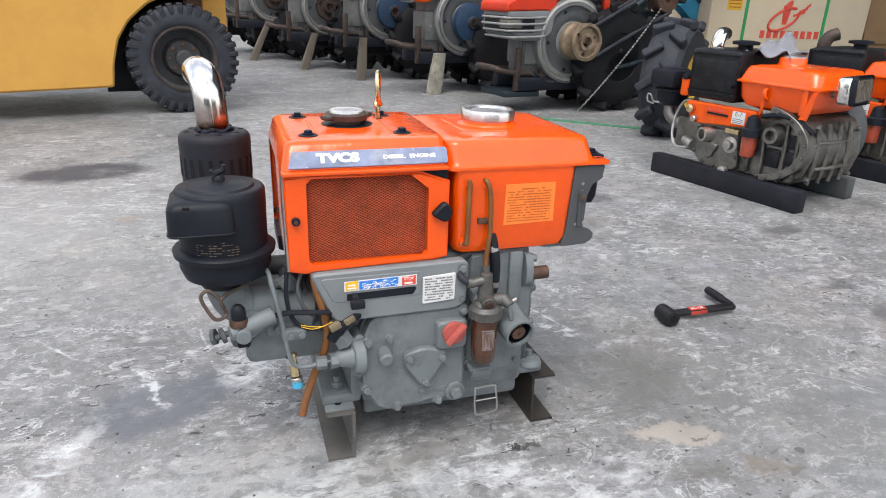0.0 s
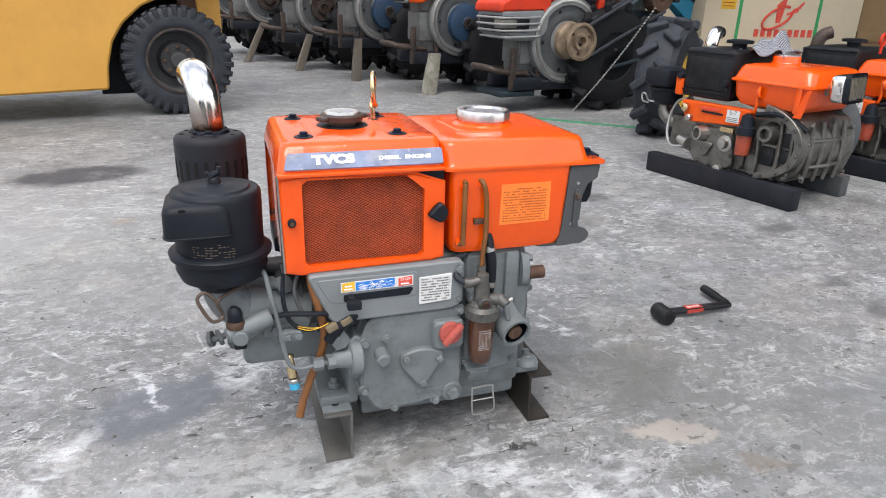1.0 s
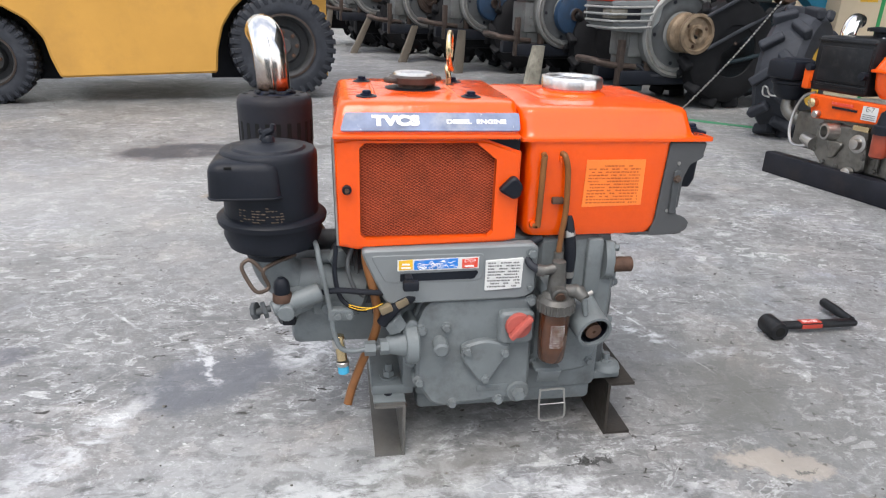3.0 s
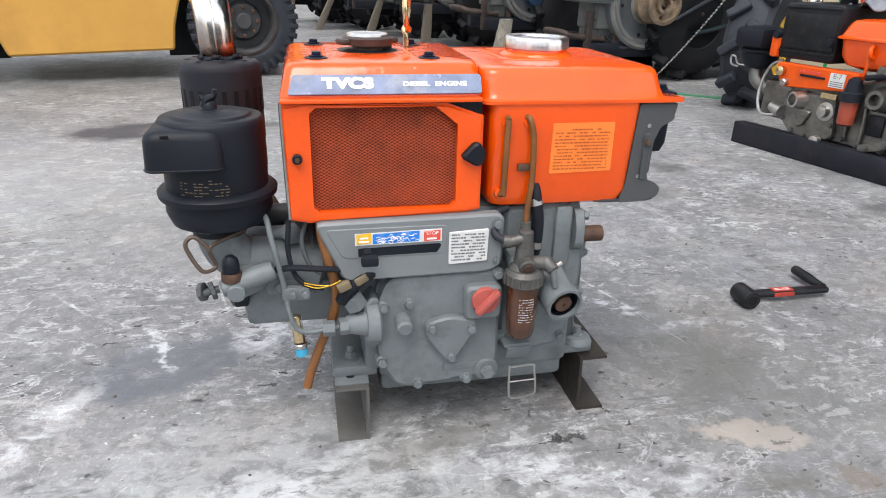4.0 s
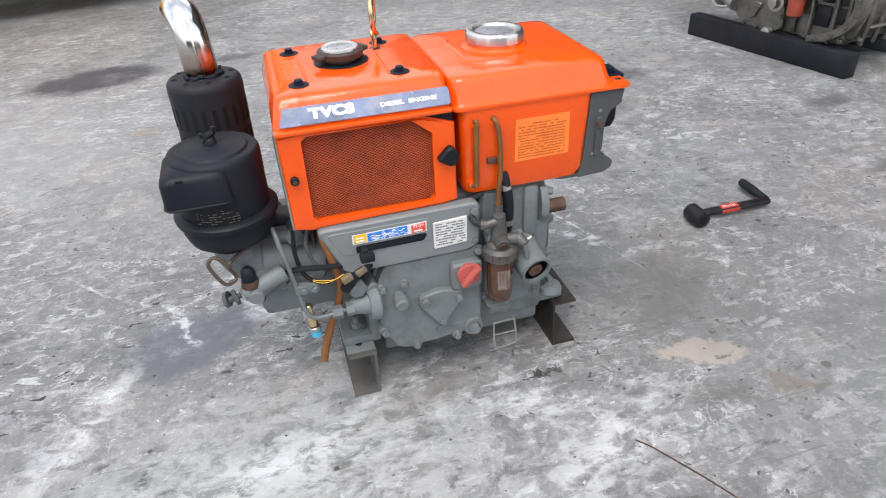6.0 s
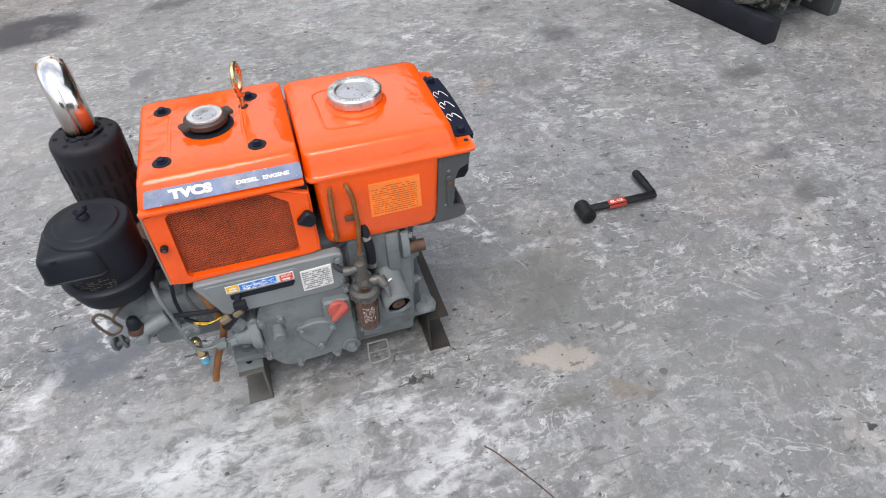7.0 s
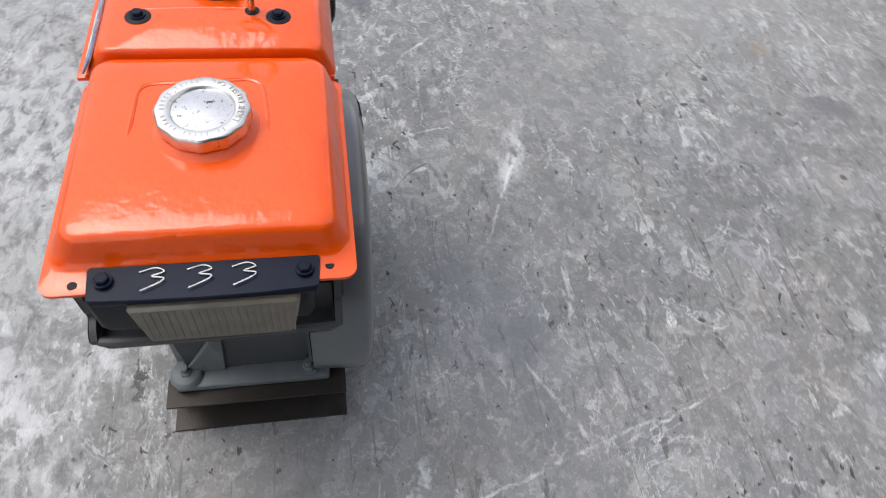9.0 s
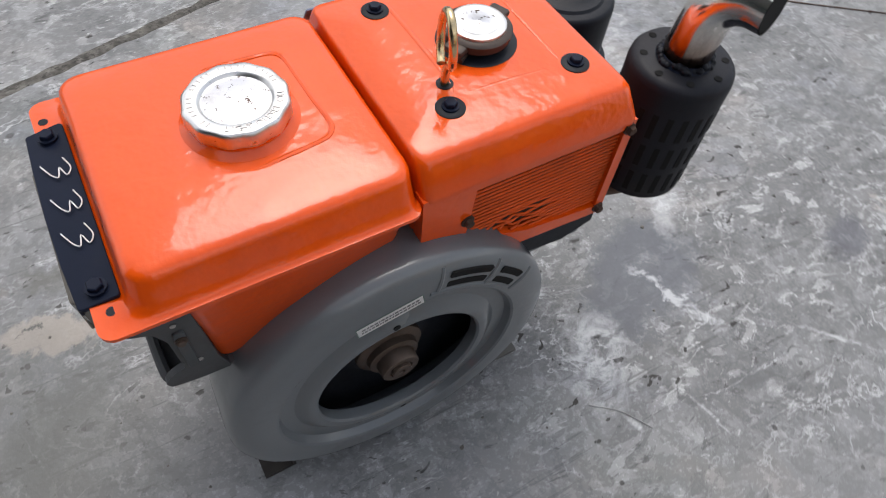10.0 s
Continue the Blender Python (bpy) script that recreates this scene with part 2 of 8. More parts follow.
LENS = surface("ribbed_headlamp_glass", (0.15, 0.136, 0.11), 0.16, var=0.15, scale=30, grime=(0.10, 0.085, 0.07), grime_amount=0.5, bump=0.06, coat=0.5)
LAMP_PALE = surface("pale_lamp_glass", (0.34, 0.36, 0.37), 0.18, var=0.2, scale=20, grime=(0.18, 0.18, 0.17), grime_amount=0.5, bump=0.08, coat=0.5)
LENS_DARK = surface("smoked_lamp_glass", (0.10, 0.085, 0.065), 0.12, var=0.3, scale=30, coat=0.8, bump=0.05)
CHALK = surface("white_chalk_paint", (0.75, 0.75, 0.74), 0.8, grime_amount=0.1, bump=0.0)
GREEN = surface("green_strap", (0.03, 0.28, 0.09), 0.5, grime_amount=0.2)
CLOTH = surface("striped_rag", (0.35, 0.36, 0.40), 0.9, var=0.3, scale=40, grime_amount=0.3, bump=0.3)
WALL_WHITE = surface("whitewashed_wall", (0.62, 0.63, 0.60), 0.8, var=0.08, scale=1.2, grime=(0.3, 0.3, 0.28), grime_amount=0.4, grime_scale=0.8, bump=0.1, fine=30)
WALL_GREEN = surface("green_wall_band", (0.015, 0.085, 0.06), 0.7, var=0.1, scale=1.2, grime=(0.05, 0.1, 0.08), grime_amount=0.4, bump=0.1, fine=30)
SHED_DARK = surface("dark_shed_wall", (0.10, 0.12, 0.12), 0.8, var=0.2, scale=1.0, grime=(0.04, 0.05, 0.05), grime_amount=0.6, bump=0.1, fine=30)
ROOF = surface("sheet_metal_roof", (0.30, 0.31, 0.31), 0.5, 0.3, var=0.15, scale=2, grime=(0.15, 0.12, 0.1), grime_amount=0.4, bump=0.05)


def clear_glass():
    m = bpy.data.materials.new("clear_glass")
    m.use_nodes = True
    b = m.node_tree.nodes["Principled BSDF"]
    b.inputs["Transmission Weight"].default_value, b.inputs["Roughness"].default_value = 1.0, 0.05
    return m


def concrete():
    """Worn yard slab: mottled warm grey, patchy pale scuffs, fine grit, scratches, oil stains, a tan patch, painted
    light and shade.
    """
    m = bpy.data.materials.new("worn_concrete")
    m.use_nodes = True
    nt = m.node_tree
    b = nt.nodes["Principled BSDF"]
    co = nt.nodes.new("ShaderNodeTexCoord").outputs["Object"]

    def stretched(angle, sx, sy):
        mp = nt.nodes.new("ShaderNodeMapping")
        mp.inputs["Rotation"].default_value = (0, 0, radians(angle))
        mp.inputs["Scale"].default_value = (sx, sy, 1)
        nt.links.new(co, mp.inputs["Vector"])
        return mp.outputs[0]

    def warped(scale, detail, rough, amount):
        n = node(nt, "ShaderNodeTexNoise", Scale=scale, Detail=detail, Roughness=rough)
        nt.links.new(co, n.inputs["Vector"])
        v = nt.nodes.new("ShaderNodeVectorMath")
        v.operation = "MULTIPLY_ADD"
        nt.links.new(n.outputs["Color"], v.inputs[0])
        v.inputs[1].default_value = (amount, amount, 0)
        nt.links.new(co, v.inputs[2])
        return v.outputs[0]

    def blotch(vec, shift, x, y, a, c, turn, soft):
        mp = nt.nodes.new("ShaderNodeMapping")
        mp.vector_type = "TEXTURE"
        mp.inputs["Location"].default_value = (x + shift, y + shift, 0)
        mp.inputs["Rotation"].default_value = (0, 0, radians(turn))
        mp.inputs["Scale"].default_value = (a, c, 1)
        nt.links.new(vec, mp.inputs["Vector"])
        d = nt.nodes.new("ShaderNodeVectorMath")
        d.operation = "LENGTH"
        nt.links.new(mp.outputs[0], d.inputs[0])
        return ramp(nt, d.outputs["Value"], 1.0 - soft, 1.0 + soft * 0.3, (1, 1, 1, 1), (0, 0, 0, 1))

    def over(col, mask, amount, colour):
        return mix(nt, maths(nt, "MULTIPLY", mask, amount), col, colour)

    big = fbm(nt, co, 0.8, 5, 0.6)
    mid = fbm(nt, co, 5.5, 9, 0.66, 0.4)
    small = fbm(nt, co, 24.0, 8, 0.66, 0.3)
    grain = fbm(nt, co, 130, 4, 0.6)
    flake = fbm(nt, stretched(35, 1, 1.7), 19.0, 10, 0.66, 0.5)
    wide = fbm(nt, co, 2.0, 7, 0.62, 0.5)
    col = mix(nt, ramp(nt, big, 0.35, 0.65), (0.30, 0.302, 0.306), (0.375, 0.374, 0.37))
    # cool and warm clouds
    col = over(col, ramp(nt, fbm(nt, stretched(60, 1, 1.2), 1.7, 6, 0.6, 0.4), 0.49, 0.64), 0.55, (0.250, 0.270, 0.255))
    col = over(col, ramp(nt, fbm(nt, stretched(-20, 1, 1.3), 2.6, 6, 0.62, 0.5), 0.50, 0.66), 0.55, (0.39, 0.340, 0.300))
    col = over(col, ramp(nt, fbm(nt, stretched(10, 1, 1.3), 3.1, 6, 0.62, 0.5), 0.51, 0.66), 0.50, (0.245, 0.262, 0.315))
    col = over(col, ramp(nt, wide, 0.53, 0.36), 0.75, (0.175, 0.178, 0.180))
    col = over(col, ramp(nt, wide, 0.53, 0.68), 0.7, (0.47, 0.468, 0.462))
    col = over(col, ramp(nt, mid, 0.49, 0.36), 0.45, (0.150, 0.152, 0.155))
    col = over(col, ramp(nt, mid, 0.53, 0.69), 0.5, (0.46, 0.458, 0.45))
    col = over(col, ramp(nt, small, 0.46, 0.30), 0.40, (0.13, 0.13, 0.13))
    col = over(col, ramp(nt, small, 0.56, 0.72), 0.35, (0.50, 0.495, 0.485))
    # pale flaked laitance in crisp patches
    gate = ramp(nt, fbm(nt, co, 2.4, 7, 0.65, 0.3), 0.47, 0.60)
    col = over(col, maths(nt, "MULTIPLY", ramp(nt, flake, 0.555, 0.58), gate), 0.62, (0.60, 0.60, 0.59))
    col = over(col, maths(nt, "MULTIPLY", ramp(nt, flake, 0.45, 0.41), ramp(nt, wide, 0.60, 0.45)), 0.45, (0.12, 0.12, 0.12))
    # short scuffs in flurries, three directions
    for angle, sy, scale, lo, amount, gate_scale in ((38, 2.2, 12, 0.585, 0.5, 1.9), (-18, 2.0, 13, 0.60, 0.35, 2.3), (80, 9, 7, 0.635, 0.4, 2.7)):
        streak = ramp(nt, fbm(nt, stretched(angle, 1, sy), scale, 6, 0.62, 0.5), lo, lo + 0.025)
        col = over(col, maths(nt, "MULTIPLY", streak, ramp(nt, fbm(nt, stretched(angle, 1, 1.5), gate_scale, 6, 0.65), 0.54, 0.62)), amount, (0.60, 0.60, 0.595))
    col = over(col, ramp(nt, grain, 0.42, 0.30), 0.30, (0.10, 0.098, 0.095))
    col = over(col, ramp(nt, grain, 0.60, 0.74), 0.16, (0.55, 0.545, 0.535))
    # broken pale veins and dark veins of wear
    for scale, lo, hi, amount, tone in ((4.0, 0.002, 0.010, 0.55, 0.62), (8.0, 0.003, 0.014, 0.55, 0.62), (11.0, 0.004, 0.018, 0.45, 0.10)):
        vein = ramp(nt, maths(nt, "ABSOLUTE", maths(nt, "SUBTRACT", fbm(nt, stretched(scale * 5, 1, 1.5), scale, 7, 0.6, 0.5), 0.5)), lo, hi, (1, 1, 1, 1), (0, 0, 0, 1))
        vein = maths(nt, "MULTIPLY", vein, ramp(nt, small, 0.40, 0.55))
        col = over(col, maths(nt, "MULTIPLY", vein, ramp(nt, fbm(nt, co, scale * 0.45, 5), 0.49, 0.59)), amount, (tone, tone, tone))
    # dark smudges, scrapes and tyre rubs
    col = over(col, ramp(nt, fbm(nt, stretched(15, 1, 1.7), 3.4, 8, 0.68, 0.3), 0.56, 0.68), 0.65, (0.115, 0.117, 0.118))
    col = over(col, ramp(nt, fbm(nt, stretched(-30, 1, 2.5), 13, 7, 0.66, 0.4), 0.61, 0.65), 0.65, (0.075, 0.075, 0.075))
    for angle, scale in ((20, 5), (-38, 6), (48, 9)):
        col = over(col, ramp(nt, fbm(nt, stretched(angle, 0.5, 11), scale, 5, 0.6), 0.645, 0.675), 0.55, (0.10, 0.10, 0.10))
    # chips: small dark hollows with broken outlines, and small pale ones
    gate = ramp(nt, fbm(nt, co, 2.9, 4), 0.44, 0.56)
    hollow = maths(nt, "MULTIPLY", ramp(nt, fbm(nt, stretched(25, 1, 1.6), 36, 3, 0.5, 0.6), 0.665, 0.69), gate)
    col = over(col, hollow, 0.85, (0.06, 0.058, 0.056))
    spall = maths(nt, "MULTIPLY", ramp(nt, fbm(nt, stretched(-40, 1, 2.0), 42, 3, 0.5, 0.6), 0.685, 0.71), ramp(nt, wide, 0.42, 0.55))
    col = over(col, spall, 0.55, (0.62, 0.615, 0.60))
    # pits: scattered dark specks of two sizes
    light = warped(30.0, 4, 0.7, 0.02)
    pit = hollow
    for scale, lo, hi in ((7.0, 0.045, 0.06), (19.0, 0.06, 0.09)):
        v = node(nt, "ShaderNodeTexVoronoi", Scale=scale, Randomness=1.0)
        nt.links.new(light, v.inputs["Vector"])
        p = ramp(nt, v.outputs["Distance"], lo, hi, (1, 1, 1, 1), (0, 0, 0, 1))
        p = maths(nt, "MULTIPLY", p, ramp(nt, fbm(nt, co, scale * 0.27, 3), 0.46, 0.52))
        pit = maths(nt, "MAXIMUM", pit, p)
    col = over(col, pit, 0.8, (0.045, 0.043, 0.04))

    harder = node(nt, "ShaderNodeBrightContrast", Bright=0.045, Contrast=0.16)
    nt.links.new(col, harder.inputs["Color"])
    col = harder.outputs[0]

    strong = warped(11.0, 9, 0.75, 0.16)
    dark_spots = None
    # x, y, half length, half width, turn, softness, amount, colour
    for x, y, a, c, turn, soft, amount, colour in STAINS_AND_SHADING:
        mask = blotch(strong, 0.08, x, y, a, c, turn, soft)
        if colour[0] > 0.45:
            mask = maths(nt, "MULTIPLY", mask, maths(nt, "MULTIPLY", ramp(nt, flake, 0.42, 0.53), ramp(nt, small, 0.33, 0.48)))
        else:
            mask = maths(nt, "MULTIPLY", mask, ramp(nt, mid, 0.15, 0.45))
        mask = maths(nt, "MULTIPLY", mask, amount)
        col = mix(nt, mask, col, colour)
        if colour[0] < 0.12:
            dark_spots = mask if dark_spots is None else maths(nt, "MAXIMUM", dark_spots, mask)
    # x0, y0, x1, y1, half width, amount, colour
    for x0, y0, x1, y1, wide, amount, tone in SCRATCHES:
        mask = blotch(light, 0.01, (x0 + x1) / 2, (y0 + y1) / 2, math.hypot(x1 - x0, y1 - y0) / 2, wide, math.degrees(math.atan2(y1 - y0, x1 - x0)), 0.7)
        col = over(col, maths(nt, "MULTIPLY", mask, ramp(nt, flake, 0.42, 0.58)), amount * 0.75, (tone, tone, tone))
    col = mix(nt, 1.0, col, (0.93, 0.95, 0.965), "MULTIPLY")
    nt.links.new(col, b.inputs["Base Color"])
    b.inputs["Specular IOR Level"].default_value = 0.45
    r = maths(nt, "ADD", 0.42, maths(nt, "MULTIPLY", mid, 0.3))
    nt.links.new(maths(nt, "SUBTRACT", r, maths(nt, "MULTIPLY", dark_spots, 0.04)), b.inputs["Roughness"])
    bp = node(nt, "ShaderNodeBump", Strength=0.35, Distance=0.003)
    h = maths(nt, "ADD", maths(nt, "MULTIPLY", grain, 0.6), maths(nt, "MULTIPLY", small, 0.9))
    nt.links.new(maths(nt, "SUBTRACT", h, pit), bp.inputs["Height"])
    nt.links.new(bp.outputs[0], b.inputs["Normal"])
    return m


PALE, DARK = (0.58, 0.585, 0.595), (0.07, 0.07, 0.072)
STAINS_AND_SHADING = [
    # Next three paint the engine's contact shade into the floor, with oily dirt.
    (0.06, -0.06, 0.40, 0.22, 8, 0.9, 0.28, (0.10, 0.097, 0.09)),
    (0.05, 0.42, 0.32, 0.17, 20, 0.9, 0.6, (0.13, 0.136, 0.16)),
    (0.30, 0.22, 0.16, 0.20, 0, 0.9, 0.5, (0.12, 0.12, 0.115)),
    # Broad paler tone laid over the far left floor.
    (-1.3, 1.3, 1.3, 0.9, 20, 0.9, 0.35, (0.44, 0.44, 0.435)),
    (-0.485, 0.135, 0.165, 0.105, 35, 0.35, 0.85, (0.100, 0.106, 0.122)),
    (-0.93, 1.98, 0.29, 0.17, 14, 0.3, 0.95, (0.045, 0.050, 0.062)),
    (-0.36, 2.06, 0.13, 0.05, 12, 0.4, 0.8, DARK),
    (-0.91, 0.25, 0.08, 0.045, 20, 0.5, 0.75, (0.10, 0.10, 0.115)),
    (-0.46, 1.40, 0.07, 0.05, 60, 0.5, 0.7, (0.11, 0.112, 0.125)),
    (0.42, -0.215, 0.105, 0.036, -22, 0.25, 0.85, (0.43, 0.375, 0.32)),
    (0.455, -0.238, 0.022, 0.005, -25, 0.4, 0.9, (0.05, 0.05, 0.05)),
    (0.40, -0.31, 0.07, 0.035, -20, 0.7, 0.7, (0.10, 0.095, 0.08)),
    (0.52, -0.33, 0.05, 0.022, -20, 0.6, 0.7, (0.15, 0.11, 0.075)),
    (0.130, -0.168, 0.026, 0.008, 8, 0.3, 1.0, (0.022, 0.022, 0.02)),
    (0.085, -0.182, 0.008, 0.006, 0, 0.4, 1.0, (0.022, 0.022, 0.02)),
    (1.31, 0.26, 0.10, 0.05, 20, 0.6, 0.7, DARK),
    (1.27, 0.08, 0.08, 0.05, 20, 0.6, 0.6, DARK),
    (1.52, 0.70, 0.14, 0.06, 20, 0.6, 0.7, DARK),
    (0.83, 0.91, 0.12, 0.06, 20, 0.6, 0.6, (0.10, 0.10, 0.10)),
    (1.06, 1.20, 0.10, 0.10, 30, 0.6, 0.8, DARK),
    (0.90, 1.52, 0.10, 0.045, 15, 0.5, 0.8, DARK),
    (0.66, 0.92, 0.06, 0.05, 15, 0.8, 0.3, (0.26, 0.19, 0.13)),
    (-0.68, 1.30, 0.05, 0.04, 15, 0.7, 0.45, (0.28, 0.20, 0.13)),
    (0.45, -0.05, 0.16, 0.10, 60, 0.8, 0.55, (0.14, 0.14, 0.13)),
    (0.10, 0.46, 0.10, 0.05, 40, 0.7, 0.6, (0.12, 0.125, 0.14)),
    (0.37, 0.235, 0.10, 0.025, -32, 0.6, 0.9, PALE),
    (0.49, 0.125, 0.085, 0.022, 14, 0.6, 0.9, PALE),
    (-0.35, 0.55, 0.16, 0.03, -20, 0.6, 0.7, PALE),
    (-0.32, 0.22, 0.12, 0.06, 60, 0.7, 0.75, PALE),
    (-0.52, 0.20, 0.12, 0.018, 110, 0.5, 0.75, PALE),
    # Broad pale tone painting the stronger light at the left front.
    (-0.45, -0.45, 0.75, 0.50, 20, 0.9, 0.65, (0.53, 0.53, 0.53)),
    (-0.30, -0.22, 0.30, 0.07, 10, 0.9, 0.7, PALE),
    (0.15, -0.36, 0.26, 0.10, 25, 0.9, 0.7, PALE),
    (-0.10, -0.16, 0.20, 0.05, 25, 0.9, 0.6, (0.17, 0.16, 0.145)),
    (-0.67, -0.05, 0.20, 0.05, 60, 0.8, 0.6, PALE),
    (0.08, -0.24, 0.16, 0.05, -30, 0.8, 0.65, PALE),
    # Darker right floor paints the light's falloff; the far floor is toned paler.
    (0.75, -0.32, 0.50, 0.40, 0, 0.9, 0.5, (0.185, 0.185, 0.178)),
    (0.9, 1.9, 1.7, 0.9, 0, 0.9, 0.4, (0.46, 0.455, 0.44)),
    # Shade under the lamp tray painted in, along with the dirt there.
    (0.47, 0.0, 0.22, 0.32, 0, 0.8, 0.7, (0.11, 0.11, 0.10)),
    # Broad dark tone painting the dimmer floor behind the engine.
    (-0.60, 0.62, 0.45, 0.28, 10, 0.9, 0.35, (0.20, 0.20, 0.20)),
    # Forklift's shadow, painted into the slab colour beneath it.
    (-1.6, 3.5, 1.4, 0.8, 8, 0.8, 0.6, (0.06, 0.06, 0.06)),
]
SCRATCHES = [
    (0.218, 0.857, 0.50, -0.09, 0.004, 0.6, 0.72), (0.135, 0.457, 0.33, 0.561, 0.006, 0.7, 0.72), (0.324, 0.561, 0.212, 0.873, 0.003, 0.7, 0.70),
    (-0.42, 0.59, -0.09, 0.44, 0.005, 0.7, 0.75), (-0.95, 1.48, -0.60, 1.54, 0.004, 0.8, 0.75), (-0.417, 0.341, -0.432, 0.43, 0.004, 0.8, 0.75),
    (-0.303, 0.317, -0.315, 0.37, 0.007, 0.8, 0.78), (-0.282, 1.002, -0.144, 0.996, 0.004, 0.7, 0.10), (-0.88, 0.877, -0.498, 0.857, 0.004, 0.6, 0.12),
    (-0.763, 1.026, -0.512, 1.01, 0.005, 0.55, 0.13), (0.06, 0.43, 0.13, 0.44, 0.005, 0.8, 0.07), (0.09, 0.48, 0.15, 0.50, 0.004, 0.8, 0.07),
    (-0.64, 0.30, -0.78, 0.46, 0.005, 0.6, 0.72), (-1.9, 1.1, -0.6, 1.62, 0.006, 0.5, 0.65),
]
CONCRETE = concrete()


# ---- mesh helpers ----
def part(name, bm, material, parent=None, label="", smooth=38):
    me = bpy.data.meshes.new(name)
    bmesh.ops.recalc_face_normals(bm, faces=bm.faces)
    bm.to_mesh(me)
    bm.free()
    me.materials.append(material)
    if smooth:
        for p in me.polygons:
            p.use_smooth = True
        me.set_sharp_from_angle(angle=radians(smooth))
    ob = new(name, me)
    if parent is not None:
        ob.parent = parent
    if label:
        ob["label"] = label
    return ob


def piece(name, mesh, m, parent):
    """One of many alike pieces on a shared mesh."""
    ob = new(name, mesh)
    ob.parent = parent
    ob.matrix_local = m
    return ob


def piece_mesh(name, bm, material):
    me = bpy.data.meshes.new(name)
    bm.to_mesh(me)
    bm.free()
    me.materials.append(material)
    return me


def thing(name, label, category, group="", at=(0, 0, 0)):
    e = new(name)
    e.empty_display_size = 0.1
    e.location = at
    return tagged(e, label, category, group)


def box(bm, x0, x1, y0, y1, z0, z1, bevel=0.0, seg=2, m=None):
    made = bmesh.ops.create_cube(bm, size=1)["verts"]
    for v in made:
        v.co = Vector(((x0 + x1) / 2 + v.co.x * (x1 - x0), (y0 + y1) / 2 + v.co.y * (y1 - y0), (z0 + z1) / 2 + v.co.z * (z1 - z0)))
    if bevel:
        edges = list({e for v in made for e in v.link_edges})
        out = bmesh.ops.bevel(bm, geom=edges, offset=bevel, segments=seg, affect="EDGES", profile=0.5)
        made = list({v for f in out["faces"] for v in f.verts} | {v for v in made if v.is_valid})
    if m is not None:
        for v in made:
            v.co = m @ v.co
    return bm


def frame_axes(d):
    d = Vector(d).normalized()
    side = d.cross(Vector((0, 0, 1)) if abs(d.z) < 0.9 else Vector((1, 0, 0))).normalized()
    return d, side, side.cross(d).normalized()


def rings(bm, loops, caps=True, closed=False):
    n = len(loops[0])
    pairs = list(zip(loops, loops[1:])) + ([(loops[-1], loops[0])] if closed else [])
    for a, b in pairs:
        for i in range(n):
            bm.faces.new((a[i], a[(i + 1) % n], b[(i + 1) % n], b[i]))
    if caps and not closed:
        bm.faces.new(loops[0][::-1])
        bm.faces.new(loops[-1])
    return bm


def lathe(bm, origin, axis, profile, seg=28, caps=True):
    """profile: (distance along the axis, radius)."""
    d, s, u = frame_axes(axis)
    o = Vector(origin)
    loops = [[bm.verts.new(o + d * h + (s * math.cos(k * math.tau / seg) + u * math.sin(k * math.tau / seg)) * max(r, 1e-4)) for k in range(seg)] for h, r in profile]
    return rings(bm, loops, caps)


def rod(bm, p, q, r, r2=None, seg=16, soft=0.0):
    p, q = Vector(p), Vector(q)
    L = (q - p).length
    r2 = r if r2 is None else r2
    prof = [(0, r), (L, r2)] if not soft else [(0, r - soft), (soft, r), (L - soft, r2), (L, r2 - soft)]
    return lathe(bm, p, q - p, prof, seg)


def smooth_path(points, steps=6):
    P = [Vector(p) for p in points]
    P = [P[0] * 2 - P[1]] + P + [P[-1] * 2 - P[-2]]
    out = []
    for i in range(1, len(P) - 2):
        for k in range(steps):
            t = k / steps
            out.append(0.5 * (2 * P[i] + (P[i + 1] - P[i - 1]) * t + (2 * P[i - 1] - 5 * P[i] + 4 * P[i + 1] - P[i + 2]) * t * t + (3 * P[i] - P[i - 1] - 3 * P[i + 1] + P[i + 2]) * t ** 3))
    return out + [P[-2]]


def tube(bm, points, r, seg=10, steps=6, closed=False, radii=None):
    path = smooth_path(points, steps) if steps > 1 else [Vector(p) for p in points]
    loops, up = [], None
    n = len(path)
    for i, p in enumerate(path):
        d = (path[min(i + 1, n - 1)] - path[max(i - 1, 0)]).normalized()
        if up is None:
            _, up, _ = frame_axes(d)
        side = d.cross(up).normalized()
        up = side.cross(d).normalized()
        rr = r if radii is None else radii[0] + (radii[1] - radii[0]) * i / (n - 1)
        loops.append([bm.verts.new(p + (side * math.cos(k * math.tau / seg) + up * math.sin(k * math.tau / seg)) * rr) for k in range(seg)])
    return rings(bm, loops, True)


def rounded(x0, x1, y0, y1, r, n=5):
    pts = []
    for cx, cy, a in ((x1 - r, y1 - r, 0), (x0 + r, y1 - r, 90), (x0 + r, y0 + r, 180), (x1 - r, y0 + r, 270)):
        for k in range(n + 1):
            t = radians(a + 90 * k / n)
            pts.append((cx + r * math.cos(t), cy + r * math.sin(t)))
    return pts


def loft(bm, levels, n=5, caps=True):
    """levels: (x0, x1, y0, y1, z, corner radius), from below upwards."""
    loops = [[bm.verts.new((x, y, z)) for x, y in rounded(x0, x1, y0, y1, r, n)] for x0, x1, y0, y1, z, r in levels]
    return rings(bm, loops, caps)


PLANES = {"xz": lambda a, b, d: (a, d, b), "xy": lambda a, b, d: (a, b, d), "yz": lambda a, b, d: (d, a, b)}


